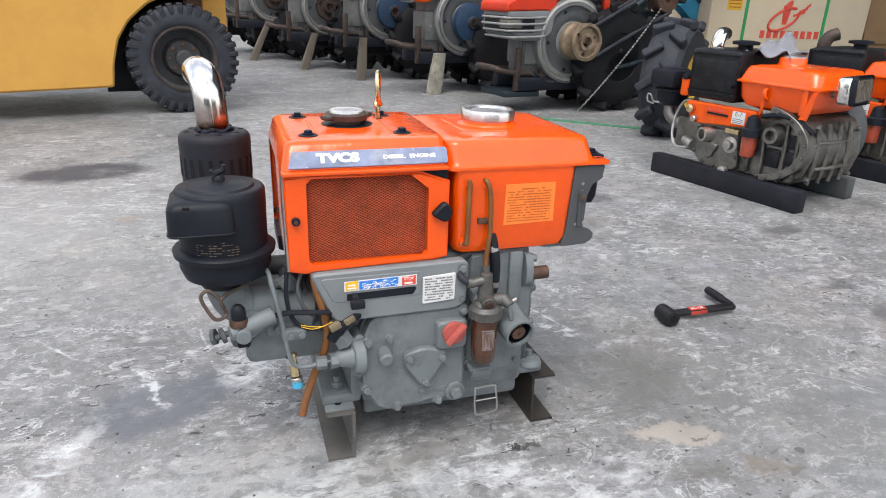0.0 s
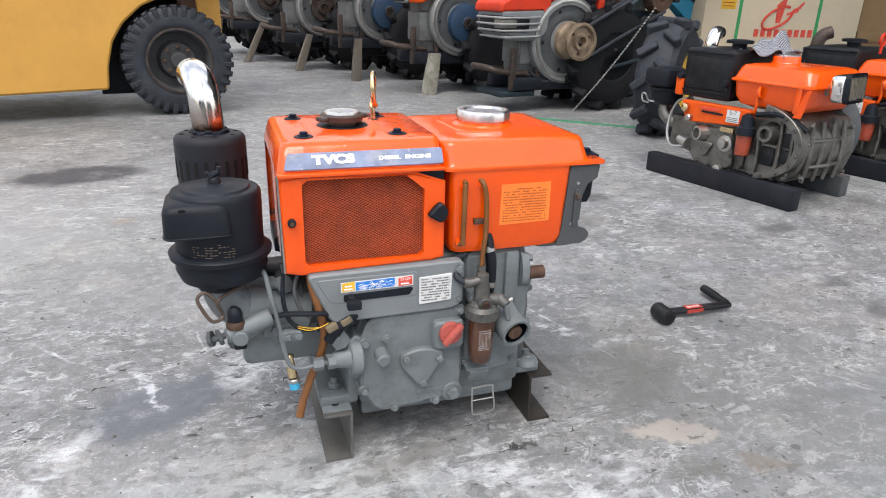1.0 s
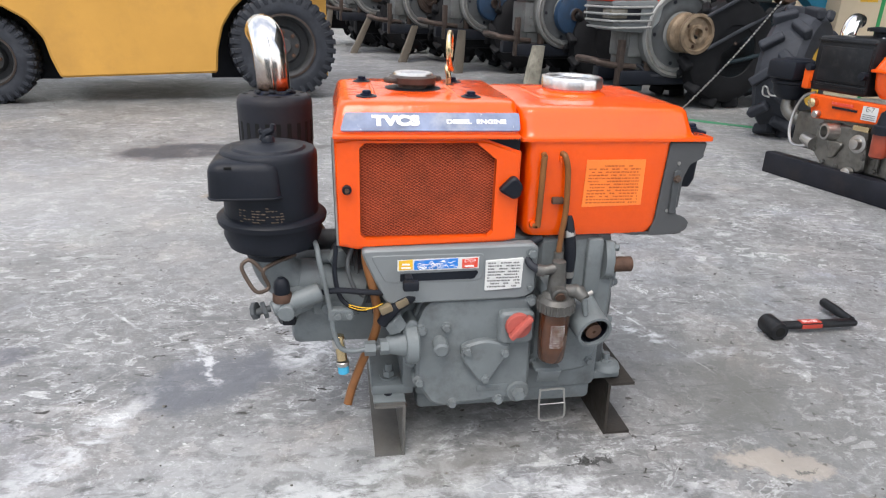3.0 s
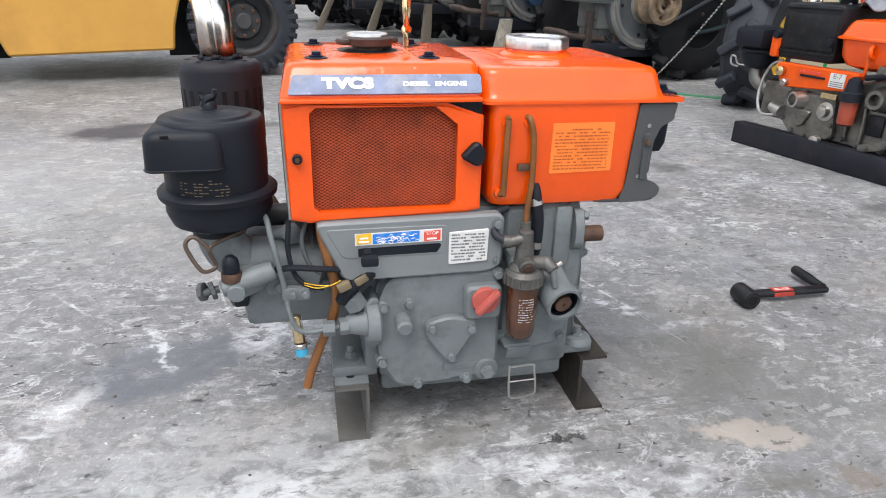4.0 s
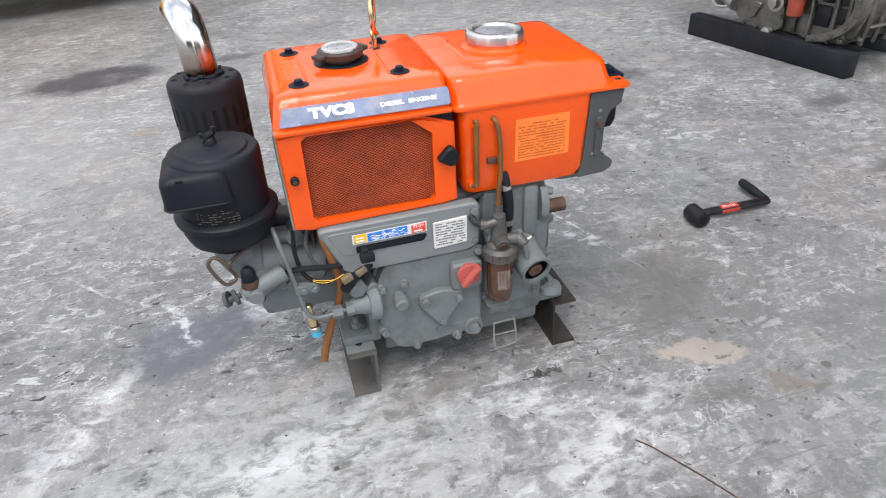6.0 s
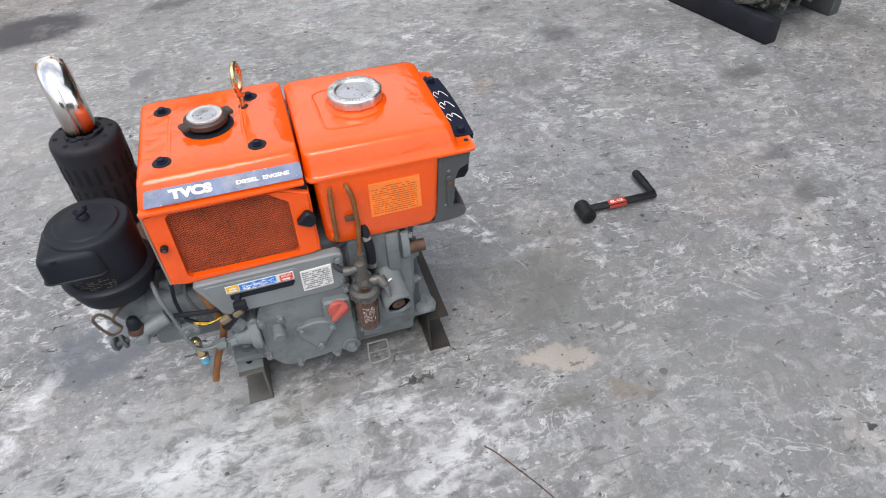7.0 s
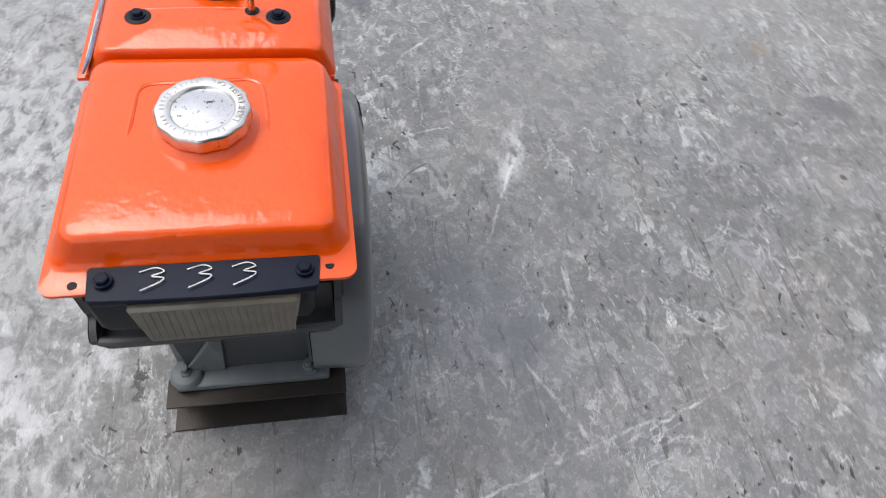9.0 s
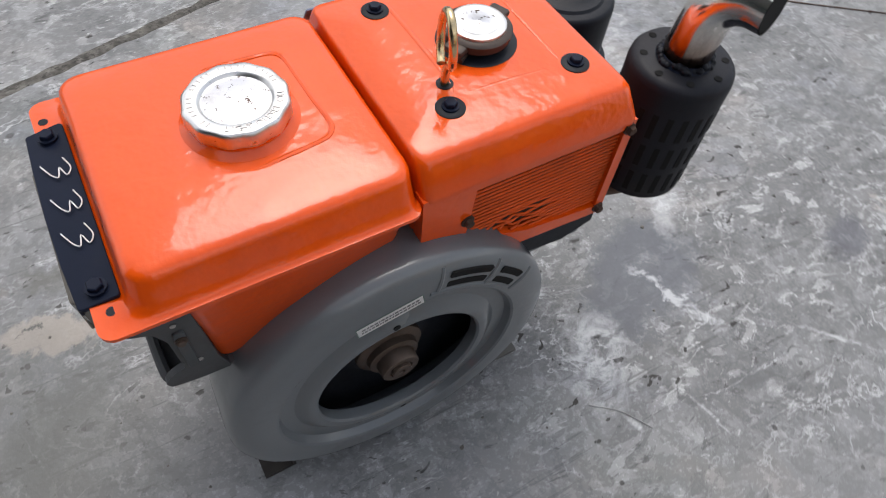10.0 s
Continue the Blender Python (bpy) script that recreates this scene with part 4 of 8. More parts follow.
def lamp_bracket(engine):
    bm = bmesh.new()
    plate(bm, round_outline([(0.243, -0.080), (0.277, -0.079), (0.279, -0.03), (0.280, 0.025), (0.279, 0.08), (0.276, 0.128), (0.243, 0.130)], 0.004), "xy", 0.4985, 0.5025, 0.0006)
    for v in bm.verts:
        if v.co.x > 0.27:
            v.co.z -= 0.004
    box(bm, 0.2735, 0.2765, -0.076, 0.126, 0.487, 0.4965, 0.001)
    top = part("lamp_bracket", bm, BLACK_SHINY, engine, "black steel headlamp bracket with three chalked figures")
    for y in (-0.065, 0.115):
        part("bracket_bolt", hexbolt(bmesh.new(), (0.258, y, 0.5025), (0, 0, 1), 0.0068, 0.0045, 1.3), BLACK_SHINY, top)
    for y0 in (-0.022, 0.020, 0.060):
        pts = [(0.2515, y0 - 0.012, 0.5032), (0.2475, y0 + 0.002, 0.5032), (0.252, y0 + 0.010, 0.5032), (0.2565, y0 - 0.001, 0.5032), (0.259, y0 + 0.010, 0.5032), (0.264, y0 + 0.006, 0.5032), (0.271, y0 - 0.010, 0.502)]
        part("chalk_figure", tube(bmesh.new(), pts, 0.00065, 5, 4), CHALK, top, "white chalked figure three")
    # two cheek plates
    for y, name in ((-0.117, "cheek_plate"), (0.150, "cheek_plate")):
        bm = bmesh.new()
        shape = [(0.203, 0.492), (0.258, 0.492), (0.254, 0.470), (0.236, 0.461), (0.228, 0.44), (0.227, 0.40), (0.225, 0.386), (0.240, 0.381), (0.250, 0.370), (0.246, 0.360), (0.218, 0.3545), (0.188, 0.3535), (0.196, 0.38)]
        s = 1 if y < 0 else -1
        plate(bm, round_outline(shape, 0.005), "xz", y + s * 0.008, y, 0.001)
        c = part(name, bm, CHEEK, engine, "grey bracket cheek plate with rusty edges")
        for x, z in ((0.219, 0.462), (0.212, 0.392)):
            part("plate_hole", lathe(bmesh.new(), (x, y - s * 0.0004, z), (0, -s, 0), [(0, 0.0028), (0.0006, 0.0028), (0.0006, 0)], 10), STEEL, c)
    lamp = part("headlamp_case", loft(bmesh.new(), [(0.205, 0.262, -0.085, 0.118, 0.418, 0.008), (0.200, 0.266, -0.088, 0.121, 0.43, 0.008), (0.200, 0.268, -0.088, 0.121, 0.482, 0.008)]), BLACK, engine)
    bm = bmesh.new()
    plate(bm, round_outline([(-0.040, 0.424), (0.100, 0.424), (0.110, 0.487), (-0.048, 0.487)], 0.006), "yz", 0.268, 0.283, 0.003)
    glass = part("headlamp_glass", bm, LENS, lamp, "ribbed rectangular headlamp glass")
    bm = bmesh.new()
    for k in range(20):
        y = -0.035 + k * 0.0071
        rod(bm, (0.2822, y, 0.430), (0.2822, y, 0.482), 0.0016, seg=6)
    part("lens_rib", bm, LENS, glass)
    # tray below the lamp with a turned-up lip
    tray = part("lower_tray", loft(bmesh.new(), [(0.150, 0.248, -0.1145, 0.1475, 0.3545, 0.018), (0.150, 0.2495, -0.1155, 0.1485, 0.3560, 0.018), (0.150, 0.2495, -0.1155, 0.1485, 0.3590, 0.018)]), CHEEK, engine, "dark grey steel tray under the headlamp")
    part("tray_lip", tube(bmesh.new(), [(0.222, -0.1115, 0.363), (0.240, -0.1105, 0.366), (0.2465, -0.102, 0.367), (0.2475, -0.05, 0.367), (0.2475, 0.08, 0.367), (0.2465, 0.136, 0.367), (0.240, 0.1435, 0.366), (0.222, 0.1445, 0.363)], 0.0055, 8, 4), CHEEK, tray)
    part("front_panel", box(bmesh.new(), 0.206, 0.222, -0.108, 0.141, 0.3585, 0.4175, 0.003), CHEEK, tray)
    # pressed slotted stay behind each cheek
    for y, s in ((-0.1205, -1), (0.1535, 1)):
        stay = part("slotted_stay", plate(bmesh.new(), round_outline([(0.2135, 0.388), (0.2235, 0.388), (0.2235, 0.452), (0.2135, 0.452)], 0.004), "xz", y - s * 0.004, y, 0.0008), GREY_DARK, engine)
        part("stay_bolt", hexbolt(bmesh.new(), (0.2185, y, 0.440), (0, s, 0), 0.0042, 0.003), RUST_HUB, stay)


def control_panel(engine):
    shape = round_outline([(-0.231, 0.349), (-0.195, 0.266), (0.000, 0.268), (0.019, 0.276), (0.020, 0.346), (0.012, 0.352)], 0.012, 5)
    panel = part("control_panel", plate(bmesh.new(), shape, "xz", -0.116, -0.1335, 0.003), GREY_PANEL, engine, "grey speed control panel with worn stickers")
    part("raised_rim", plate(bmesh.new(), round_outline([(-0.217, 0.341), (-0.196, 0.300), (-0.060, 0.300), (-0.058, 0.341)], 0.008), "xz", -0.133, -0.1345, 0.001), GREY_PANEL, panel)
    part("lever_slot", plate(bmesh.new(), round_outline([(-0.176, 0.3135), (-0.176, 0.302), (-0.072, 0.303), (-0.066, 0.312), (-0.068, 0.3155)], 0.002), "xz", -0.134, -0.1349), BLACK, panel)
    lever = part("speed_lever", box(bmesh.new(), -0.170, -0.160, -0.150, -0.130, 0.303, 0.314, 0.0015), BLACK, panel)
    part("lever_grip", box(bmesh.new(), -0.174, -0.152, -0.160, -0.147, 0.297, 0.311, 0.003), BLACK, lever, "black plastic lever grip")
    y0, y1 = -0.134, -0.1356
    decal = part("start_stop_decal", plate(bmesh.new(), [(-0.180, 0.318), (-0.066, 0.319), (-0.066, 0.336), (-0.180, 0.334)], "xz", y0, y1), WHITE, panel, "torn blue, red and yellow start and stop sticker")
    for x0, x1, mat in ((-0.157, -0.096, DECAL_BLUE), (-0.090, -0.068, DECAL_RED), (-0.178, -0.159, DECAL_YELLOW)):
        part("decal_field", plate(bmesh.new(), [(x0, 0.3195), (x1, 0.3205), (x1, 0.335), (x0, 0.333)], "xz", y1 + 0.0002, y1 - 0.0004), mat, decal)
    lettering("decal_word", "STOP", 0.0062, on_front(-0.079, y1 - 0.0005, 0.3305, 1.1), WHITE_INK, decal, 0.0002)
    rnd = random.Random(7)
    bm = bmesh.new()
    for k in range(34):
        x, z = rnd.uniform(-0.155, -0.10), rnd.uniform(0.321, 0.331)
        a = rnd.uniform(-1, 1)
        tube(bm, [(x, y1 - 0.0006, z), (x + 0.004 * math.cos(a), y1 - 0.0006, z + 0.003 * math.sin(a)), (x + 0.006, y1 - 0.0006, z + rnd.uniform(-0.003, 0.003))], 0.0004, 4, 2)
    for x, z, w in ((-0.174, 0.328, 0.011), (-0.175, 0.323, 0.013), (-0.086, 0.323, 0.013)):
        box(bm, x, x + w, y1 - 0.0006, y1 - 0.0003, z - 0.0012, z + 0.0012)
    part("torn_flake", bm, WHITE_INK, decal)
    name_plate = part("data_plate", plate(bmesh.new(), round_outline([(-0.056, 0.284), (-0.003, 0.287), (-0.002, 0.3325), (-0.056, 0.3295)], 0.002), "xz", -0.133, -0.1362, 0.0003), WHITE, panel, "pale data plate with rows of worn print")
    bm = bmesh.new()
    for row in range(9):
        z = 0.3262 - row * 0.0045
        x = -0.053
        while x < -0.007:
            L = rnd.uniform(0.0012, 0.006)
            if rnd.random() < 0.88:
                box(bm, x, min(x + L, -0.006), -0.1367, -0.1361, z - 0.0010, z + 0.0010)
            x += L + 0.0008
    part("small_print", bm, INK_GREY, name_plate)
    part("panel_bolt", hexbolt(bmesh.new(), (0.010, -0.1335, 0.338), (0, -1, 0), 0.0062, 0.005), GREY, panel)
    part("panel_bolt", hexbolt(bmesh.new(), (0.011, -0.1335, 0.285), (0, -1, 0), 0.004, 0.003), GREY, panel)


def crankcase(engine):
    bm = bmesh.new()
    box(bm, -0.150, 0.148, -0.095, 0.118, 0.085, 0.352, 0.012)
    block = part("crankcase", bm, GREY, engine, "grey painted cast iron crankcase")
    cover = round_outline([(-0.120, 0.268), (0.022, 0.268), (0.024, 0.112), (0.012, 0.094), (-0.010, 0.096), (-0.030, 0.096), (-0.055, 0.091), (-0.080, 0.091), (-0.105, 0.086), (-0.128, 0.094), (-0.150, 0.130), (-0.152, 0.222), (-0.138, 0.258)], 0.010)
    gear = part("gear_cover", plate(bmesh.new(), cover, "xz", -0.090, -0.1285, 0.005), GREY, engine, "grey gear cover ringed with bolts")
    rim = [((a + 0.062) * 1.045 - 0.062, (b - 0.178) * 1.04 + 0.178) for a, b in cover]
    part("cover_flange", plate(bmesh.new(), rim, "xz", -0.088, -0.104, 0.002), GREY, gear)
    for x, z in ((-0.143, 0.222), (-0.108, 0.225), (-0.146, 0.135), (-0.095, 0.095), (-0.023, 0.096), (0.016, 0.262)):
        part("cover_boss", rod(bmesh.new(), (x, -0.10, z), (x, -0.1295, z), 0.0095, seg=14, soft=0.002), GREY, gear)
        part("cover_bolt", hexbolt(bmesh.new(), (x, -0.1295, z), (0, -1, 0), 0.0062, 0.006, 1.15), GREY, gear)
    part("plug_boss", rod(bmesh.new(), (-0.117, -0.12, 0.202), (-0.117, -0.152, 0.198), 0.0115, seg=18, soft=0.003), GREY, gear)
    tri = round_outline([(-0.086, 0.197), (-0.052, 0.206), (-0.012, 0.196), (-0.016, 0.178), (-0.042, 0.135), (-0.056, 0.133), (-0.086, 0.176)], 0.012)
    pump = part("oil_pump_cover", plate(bmesh.new(), tri, "xz", -0.125, -0.140, 0.003), GREY, engine)
    for x, z in ((-0.0775, 0.190), (-0.021, 0.184), (-0.049, 0.142)):
        part("cover_bolt", hexbolt(bmesh.new(), (x, -0.140, z), (0, -1, 0), 0.0058, 0.006, 1.2), GREY, pump)
    part("drain_plug", lathe(bmesh.new(), (0.007, -0.118, 0.108), (0, -1, 0), [(0, 0.018), (0.012, 0.018), (0.014, 0.016), (0.0145, 0.011)], 24), GREY, gear)
    part("drain_bolt", hexbolt(bmesh.new(), (0.007, -0.132, 0.108), (0, -1, 0), 0.0105, 0.009, 1.1), GREY, gear)
    # oil filler: square boss and red slotted cap
    boss = part("filler_boss", loft(bmesh.new(), [(-0.030, 0.022, -0.0255, 0.0255, 0.0, 0.008), (-0.030, 0.022, -0.0255, 0.0255, 0.022, 0.008), (-0.027, 0.019, -0.022, 0.022, 0.026, 0.008)]), GREY, engine)
    boss.matrix_local = pose(-0.002, -0.118, 0.225, 90, 0, 0)
    cap = part("oil_cap", lathe(bmesh.new(), (-0.005, -0.142, 0.231), (0, -1, 0), [(0, 0.0190), (0.006, 0.0195), (0.009, 0.018), (0.0095, 0.0)], 28), RED_CAP, engine, "faded red plastic oil filler cap")
    bm = bmesh.new()
    box(bm, -0.0215, 0.0225, -0.009, 0.003, -0.0042, 0.0042, 0.002, m=pose(-0.004, -0.1525, 0.232, 0, -48, 0))
    part("cap_bar", bm, RED_CAP, cap)
    # raised cast lettering, worn
    part("cast_plate", box(bmesh.new(), -0.058, -0.010, -0.1300, -0.1275, 0.112, 0.123, 0.001), GREY, gear)
    lettering("cast_mark", "IIIIIIII", 0.009, on_front(-0.034, -0.1303, 0.1175, 1.4), GREY, gear, 0.0004)

    # right-hand casting with water neck, pipe stub and bolts
    bm = bmesh.new()
    plate(bm, round_outline([(0.028, 0.350), (0.118, 0.354), (0.140, 0.335), (0.150, 0.290), (0.148, 0.190), (0.128, 0.128), (0.060, 0.118), (0.028, 0.13)], 0.014), "xz", -0.06, -0.108, 0.006)
    side = part("side_casting", bm, GREY, engine)
    part("casting_rib", box(bmesh.new(), 0.100, 0.124, -0.116, -0.105, 0.262, 0.350, 0.004), GREY, side)
    neck = part("starting_neck", lathe(bmesh.new(), (0.092, -0.09, 0.243), (0.011, -0.079, -0.017), [(0, 0.034), (0.02, 0.030), (0.05, 0.0262), (0.082, 0.0262), (0.0822, 0.0222), (0.058, 0.0222), (0.058, 0.0)], 32), GREY, engine, "grey starting handle neck")
    # Black lining puts the neck's inner darkness into the colour.
    part("neck_bore", lathe(bmesh.new(), (0.0993, -0.1425, 0.2317), (0.011, -0.079, -0.017), [(0, 0.0222), (0.022, 0.02205), (0.0221, 0.0215), (0.0082, 0.0215), (0.0082, 0.0)], 28), BLACK, neck)
    part("starting_shaft", lathe(bmesh.new(), (0.1005, -0.152, 0.2285), (0.011, -0.079, -0.017), [(0, 0.0122), (0.014, 0.0122), (0.0145, 0.003), (0.012, 0.0028), (0.012, 0)], 20), RUST, neck)
    flange = part("pipe_flange", plate(bmesh.new(), round_outline([(-0.124, 0.294), (-0.124, 0.322), (-0.112, 0.346), (-0.096, 0.342), (-0.094, 0.292), (-0.104, 0.280)], 0.009), "yz", 0.128, 0.142, 0.002), GREY, engine)
    part("pipe_stub", lathe(bmesh.new(), (0.130, -0.112, 0.308), (1, 0, 0), [(0, 0.0115), (0.040, 0.0115), (0.0402, 0.009), (0.02, 0.009), (0.02, 0)], 20), RUST, flange, "rusty steel pipe stub")
    for p in ((0.142, -0.109, 0.335), (0.1425, -0.106, 0.289)):
        part("flange_bolt", hexbolt(bmesh.new(), p, (1, -0.6, 0), 0.006, 0.007), GREY, flange)
    for x, y, z in ((0.149, -0.09, 0.270), (0.149, -0.09, 0.205), (0.149, -0.05, 0.15), (0.149, 0.02, 0.20), (0.149, 0.07, 0.28)):
        part("case_lug", rod(bmesh.new(), (x - 0.012, y, z), (x + 0.006, y, z), 0.010, seg=12, soft=0.002), GREY, block)
        part("case_bolt", hexbolt(bmesh.new(), (x + 0.006, y, z), (1, 0, 0), 0.006, 0.006), GREY, block)
    for x, z in ((0.031, 0.152), (0.125, 0.143)):
        part("case_bolt", hexbolt(bmesh.new(), (x, -0.108, z), (0, -1, 0), 0.006, 0.006), GREY, block)
    part("end_cover", plate(bmesh.new(), round_outline([(-0.075, 0.10), (0.10, 0.10), (0.11, 0.22), (0.07, 0.33), (-0.05, 0.33), (-0.085, 0.24)], 0.02), "yz", 0.14, 0.162, 0.004), GREY_DARK, block)
    part("sump", box(bmesh.new(), -0.145, 0.145, -0.085, 0.11, 0.055, 0.092, 0.010), GREY, block)


def cylinder_head(engine):
    head = part("cylinder_head", box(bmesh.new(), -0.330, -0.140, -0.090, 0.095, 0.185, 0.300, 0.012), GREY, engine, "grey cast cylinder head, oily")
    part("head_cover", box(bmesh.new(), -0.352, -0.325, -0.070, 0.080, 0.205, 0.300, 0.010), GREY_DARK, head)
    part("cover_gasket", box(bmesh.new(), -0.342, -0.322, -0.100, -0.086, 0.222, 0.262, 0.004), BLACK, head)
    # Dark grey on barrel and ribs paints the shade of the cavity here.
    part("barrel", rod(bmesh.new(), (-0.27, -0.03, 0.265), (-0.12, -0.03, 0.265), 0.062, seg=28, soft=0.006), GREY_DARK, head)
    for x in (-0.262, -0.238, -0.214, -0.19):
        part("head_rib", lathe(bmesh.new(), (x, -0.03, 0.265), (1, 0, 0), [(0, 0.06), (0.001, 0.0685), (0.006, 0.0685), (0.007, 0.06)], 28), GREY_DARK, head)
    # inlet elbow below the air cleaner
    elbow = part("inlet_elbow", tube(bmesh.new(), [(-0.351, -0.082, 0.346), (-0.352, -0.084, 0.325), (-0.340, -0.082, 0.298), (-0.315, -0.075, 0.280), (-0.28, -0.06, 0.270)], 0.030, 20, 6, radii=(0.027, 0.034)), GREY, engine, "grey cast inlet elbow")
    part("decomp_cap", lathe(bmesh.new(), (-0.336, -0.132, 0.291), (0.0, 0.0, 1), [(0, 0.0108), (0.009, 0.0112), (0.017, 0.0095), (0.0215, 0.005), (0.022, 0.0)], 20), BLACK, head, "black rubber cap")
    part("cap_collar", lathe(bmesh.new(), (-0.336, -0.131, 0.279), (0, 0, 1), [(0, 0.0135), (0.010, 0.0128), (0.0115, 0.012)], 20), RUST, head)
    part("side_plug", rod(bmesh.new(), (-0.330, -0.128, 0.268), (-0.331, -0.149, 0.266), 0.0115, seg=16, soft=0.001), GREY, head)
    holder = part("injector_holder", rod(bmesh.new(), (-0.350, -0.135, 0.268), (-0.285, -0.118, 0.284), 0.0115, 0.014, 16, 0.002), GREY, head)
    part("holder_boss", rod(bmesh.new(), (-0.332, -0.126, 0.268), (-0.31, -0.09, 0.268), 0.019, 0.024, 18, 0.003), GREY, head)
    part("knob_screw", rod(bmesh.new(), (-0.352, -0.136, 0.270), (-0.372, -0.141, 0.267), 0.005, seg=10), GREY_DARK, holder)
    for x in (-0.357, -0.369):
        part("thumb_nut", rod(bmesh.new(), (x, -0.137 - (x + 0.357) * -0.25, 0.2695), (x - 0.006, -0.1385, 0.268), 0.0125, seg=8, soft=0.001), GREY_DARK, holder)
    part("holder_nut", lathe(bmesh.new(), (-0.296, -0.121, 0.282), (1, 0.2, 0.2), [(0, 0.010), (0.009, 0.010)], 6), GREY, holder)
    for x, y, z in ((-0.250, -0.092, 0.253), (-0.278, -0.092, 0.254)):
        part("head_bolt", hexbolt(bmesh.new(), (x, y - 0.012, z), (0, -1, 0), 0.0085, 0.008, 1.2), GREY, head)
    part("bolt_boss", box(bmesh.new(), -0.298, -0.238, -0.106, -0.085, 0.240, 0.266, 0.006), GREY, head)
    part("hex_fitting", lathe(bmesh.new(), (-0.262, -0.085, 0.322), (0.35, -1, 0), [(0, 0.014), (0.012, 0.014), (0.013, 0.012)], 6), GREY, head)
    part("fitting_neck", rod(bmesh.new(), (-0.262, -0.085, 0.322), (-0.285, -0.075, 0.318), 0.009, seg=14), GREY, head)
    part("clamp_block", box(bmesh.new(), -0.276, -0.240, -0.134, -0.118, 0.243, 0.262, 0.004), GREY, head)
    for x in (-0.262, -0.246):
        part("clamp_screw", hexbolt(bmesh.new(), (x, -0.134, 0.253), (0, -1, 0), 0.005, 0.004), GREY, head)
    part("coolant_stub", rod(bmesh.new(), (-0.318, -0.02, 0.325), (-0.250, -0.02, 0.325), 0.016, seg=18, soft=0.002), GREY_DARK, head)
    part("inlet_casting", rod(bmesh.new(), (-0.325, -0.080, 0.290), (-0.225, -0.066, 0.262), 0.030, 0.040, 24, 0.006), GREY, head)
    # wire loop of the choke flap
    loop = [(-0.318, -0.100, 0.333), (-0.345, -0.128, 0.332), (-0.358, -0.142, 0.326), (-0.352, -0.140, 0.304), (-0.362, -0.148, 0.300), (-0.371, -0.150, 0.306), (-0.384, -0.145, 0.333), (-0.378, -0.142, 0.343), (-0.370, -0.141, 0.341), (-0.358, -0.142, 0.327)]
    part("wire_loop", tube(bmesh.new(), loop, 0.0027, 8, 5), RUST_HUB, engine, "bent rusty wire loop")
    # fuel injection pipe
    pipe = [(-0.175, -0.126, 0.197), (-0.216, -0.128, 0.196), (-0.240, -0.129, 0.193), (-0.259, -0.130, 0.199), (-0.2675, -0.131, 0.222), (-0.271, -0.130, 0.252), (-0.278, -0.128, 0.295), (-0.285, -0.124, 0.332), (-0.289, -0.112, 0.351), (-0.297, -0.09, 0.353), (-0.303, -0.07, 0.335)]
    part("injection_pipe", tube(bmesh.new(), pipe, 0.0036, 10, 6), GREY, engine, "grey bent injection pipe")
    for p, q, r in (((-0.226, -0.128, 0.196), (-0.210, -0.128, 0.196), 0.0110), ((-0.204, -0.128, 0.197), (-0.192, -0.127, 0.197), 0.0118)):
        part("pipe_nut", rod(bmesh.new(), p, q, r, seg=6), GREY, engine)
    pump = part("injection_pump", rod(bmesh.new(), (-0.196, -0.124, 0.197), (-0.160, -0.120, 0.197), 0.0125, 0.0205, 20, 0.003), GREY, engine)
    part("pump_collar", rod(bmesh.new(), (-0.168, -0.119, 0.197), (-0.150, -0.117, 0.197), 0.031, 0.033, 26, 0.003), GREY, pump)
    part("pump_flange", plate(bmesh.new(), round_outline([(-0.170, 0.225), (-0.158, 0.238), (-0.148, 0.232), (-0.148, 0.165), (-0.158, 0.156), (-0.170, 0.166)], 0.006), "xz", -0.09, -0.128, 0.003), GREY, pump)
    part("pump_cap", lathe(bmesh.new(), (-0.178, -0.118, 0.222), (-0.55, -0.1, 1), [(0, 0.016), (0.02, 0.016), (0.022, 0.014)], 6), GREY, pump)
    for z in (0.181, 0.197, 0.211):
        part("pump_stud", rod(bmesh.new(), (-0.1535, -0.127, z), (-0.1535, -0.1315, z), 0.0032, seg=8), STEEL, pump)
    # breather hose, cables and plug
    part("breather_hose", tube(bmesh.new(), [(-0.222, -0.104, 0.345), (-0.221, -0.118, 0.325), (-0.213, -0.127, 0.290), (-0.206, -0.120, 0.245), (-0.212, -0.112, 0.205), (-0.229, -0.112, 0.165), (-0.244, -0.122, 0.130), (-0.252, -0.130, 0.105)], 0.0064, 12, 7), HOSE, engine, "amber breather hose")
    part("cable", tube(bmesh.new(), [(-0.287, -0.120, 0.283), (-0.26, -0.130, 0.290), (-0.225, -0.134, 0.288), (-0.195, -0.128, 0.283), (-0.17, -0.12, 0.28)], 0.0044, 8, 5), BLACK, engine)
    part("cable", tube(bmesh.new(), [(-0.262, -0.108, 0.348), (-0.265, -0.118, 0.31), (-0.258, -0.125, 0.277), (-0.24, -0.13, 0.262), (-0.222, -0.132, 0.259)], 0.0034, 8, 5), BLACK, engine)
    part("cable", tube(bmesh.new(), [(-0.238, -0.10, 0.346), (-0.247, -0.11, 0.32), (-0.240, -0.118, 0.29), (-0.225, -0.122, 0.275)], 0.003, 8, 5), GREY_DARK, engine)
    part("cable", tube(bmesh.new(), [(-0.13, -0.115, 0.280), (-0.165, -0.128, 0.272), (-0.188, -0.130, 0.255), (-0.20, -0.126, 0.235)], 0.009, 10, 5), BLACK, engine, "black rubber hose")
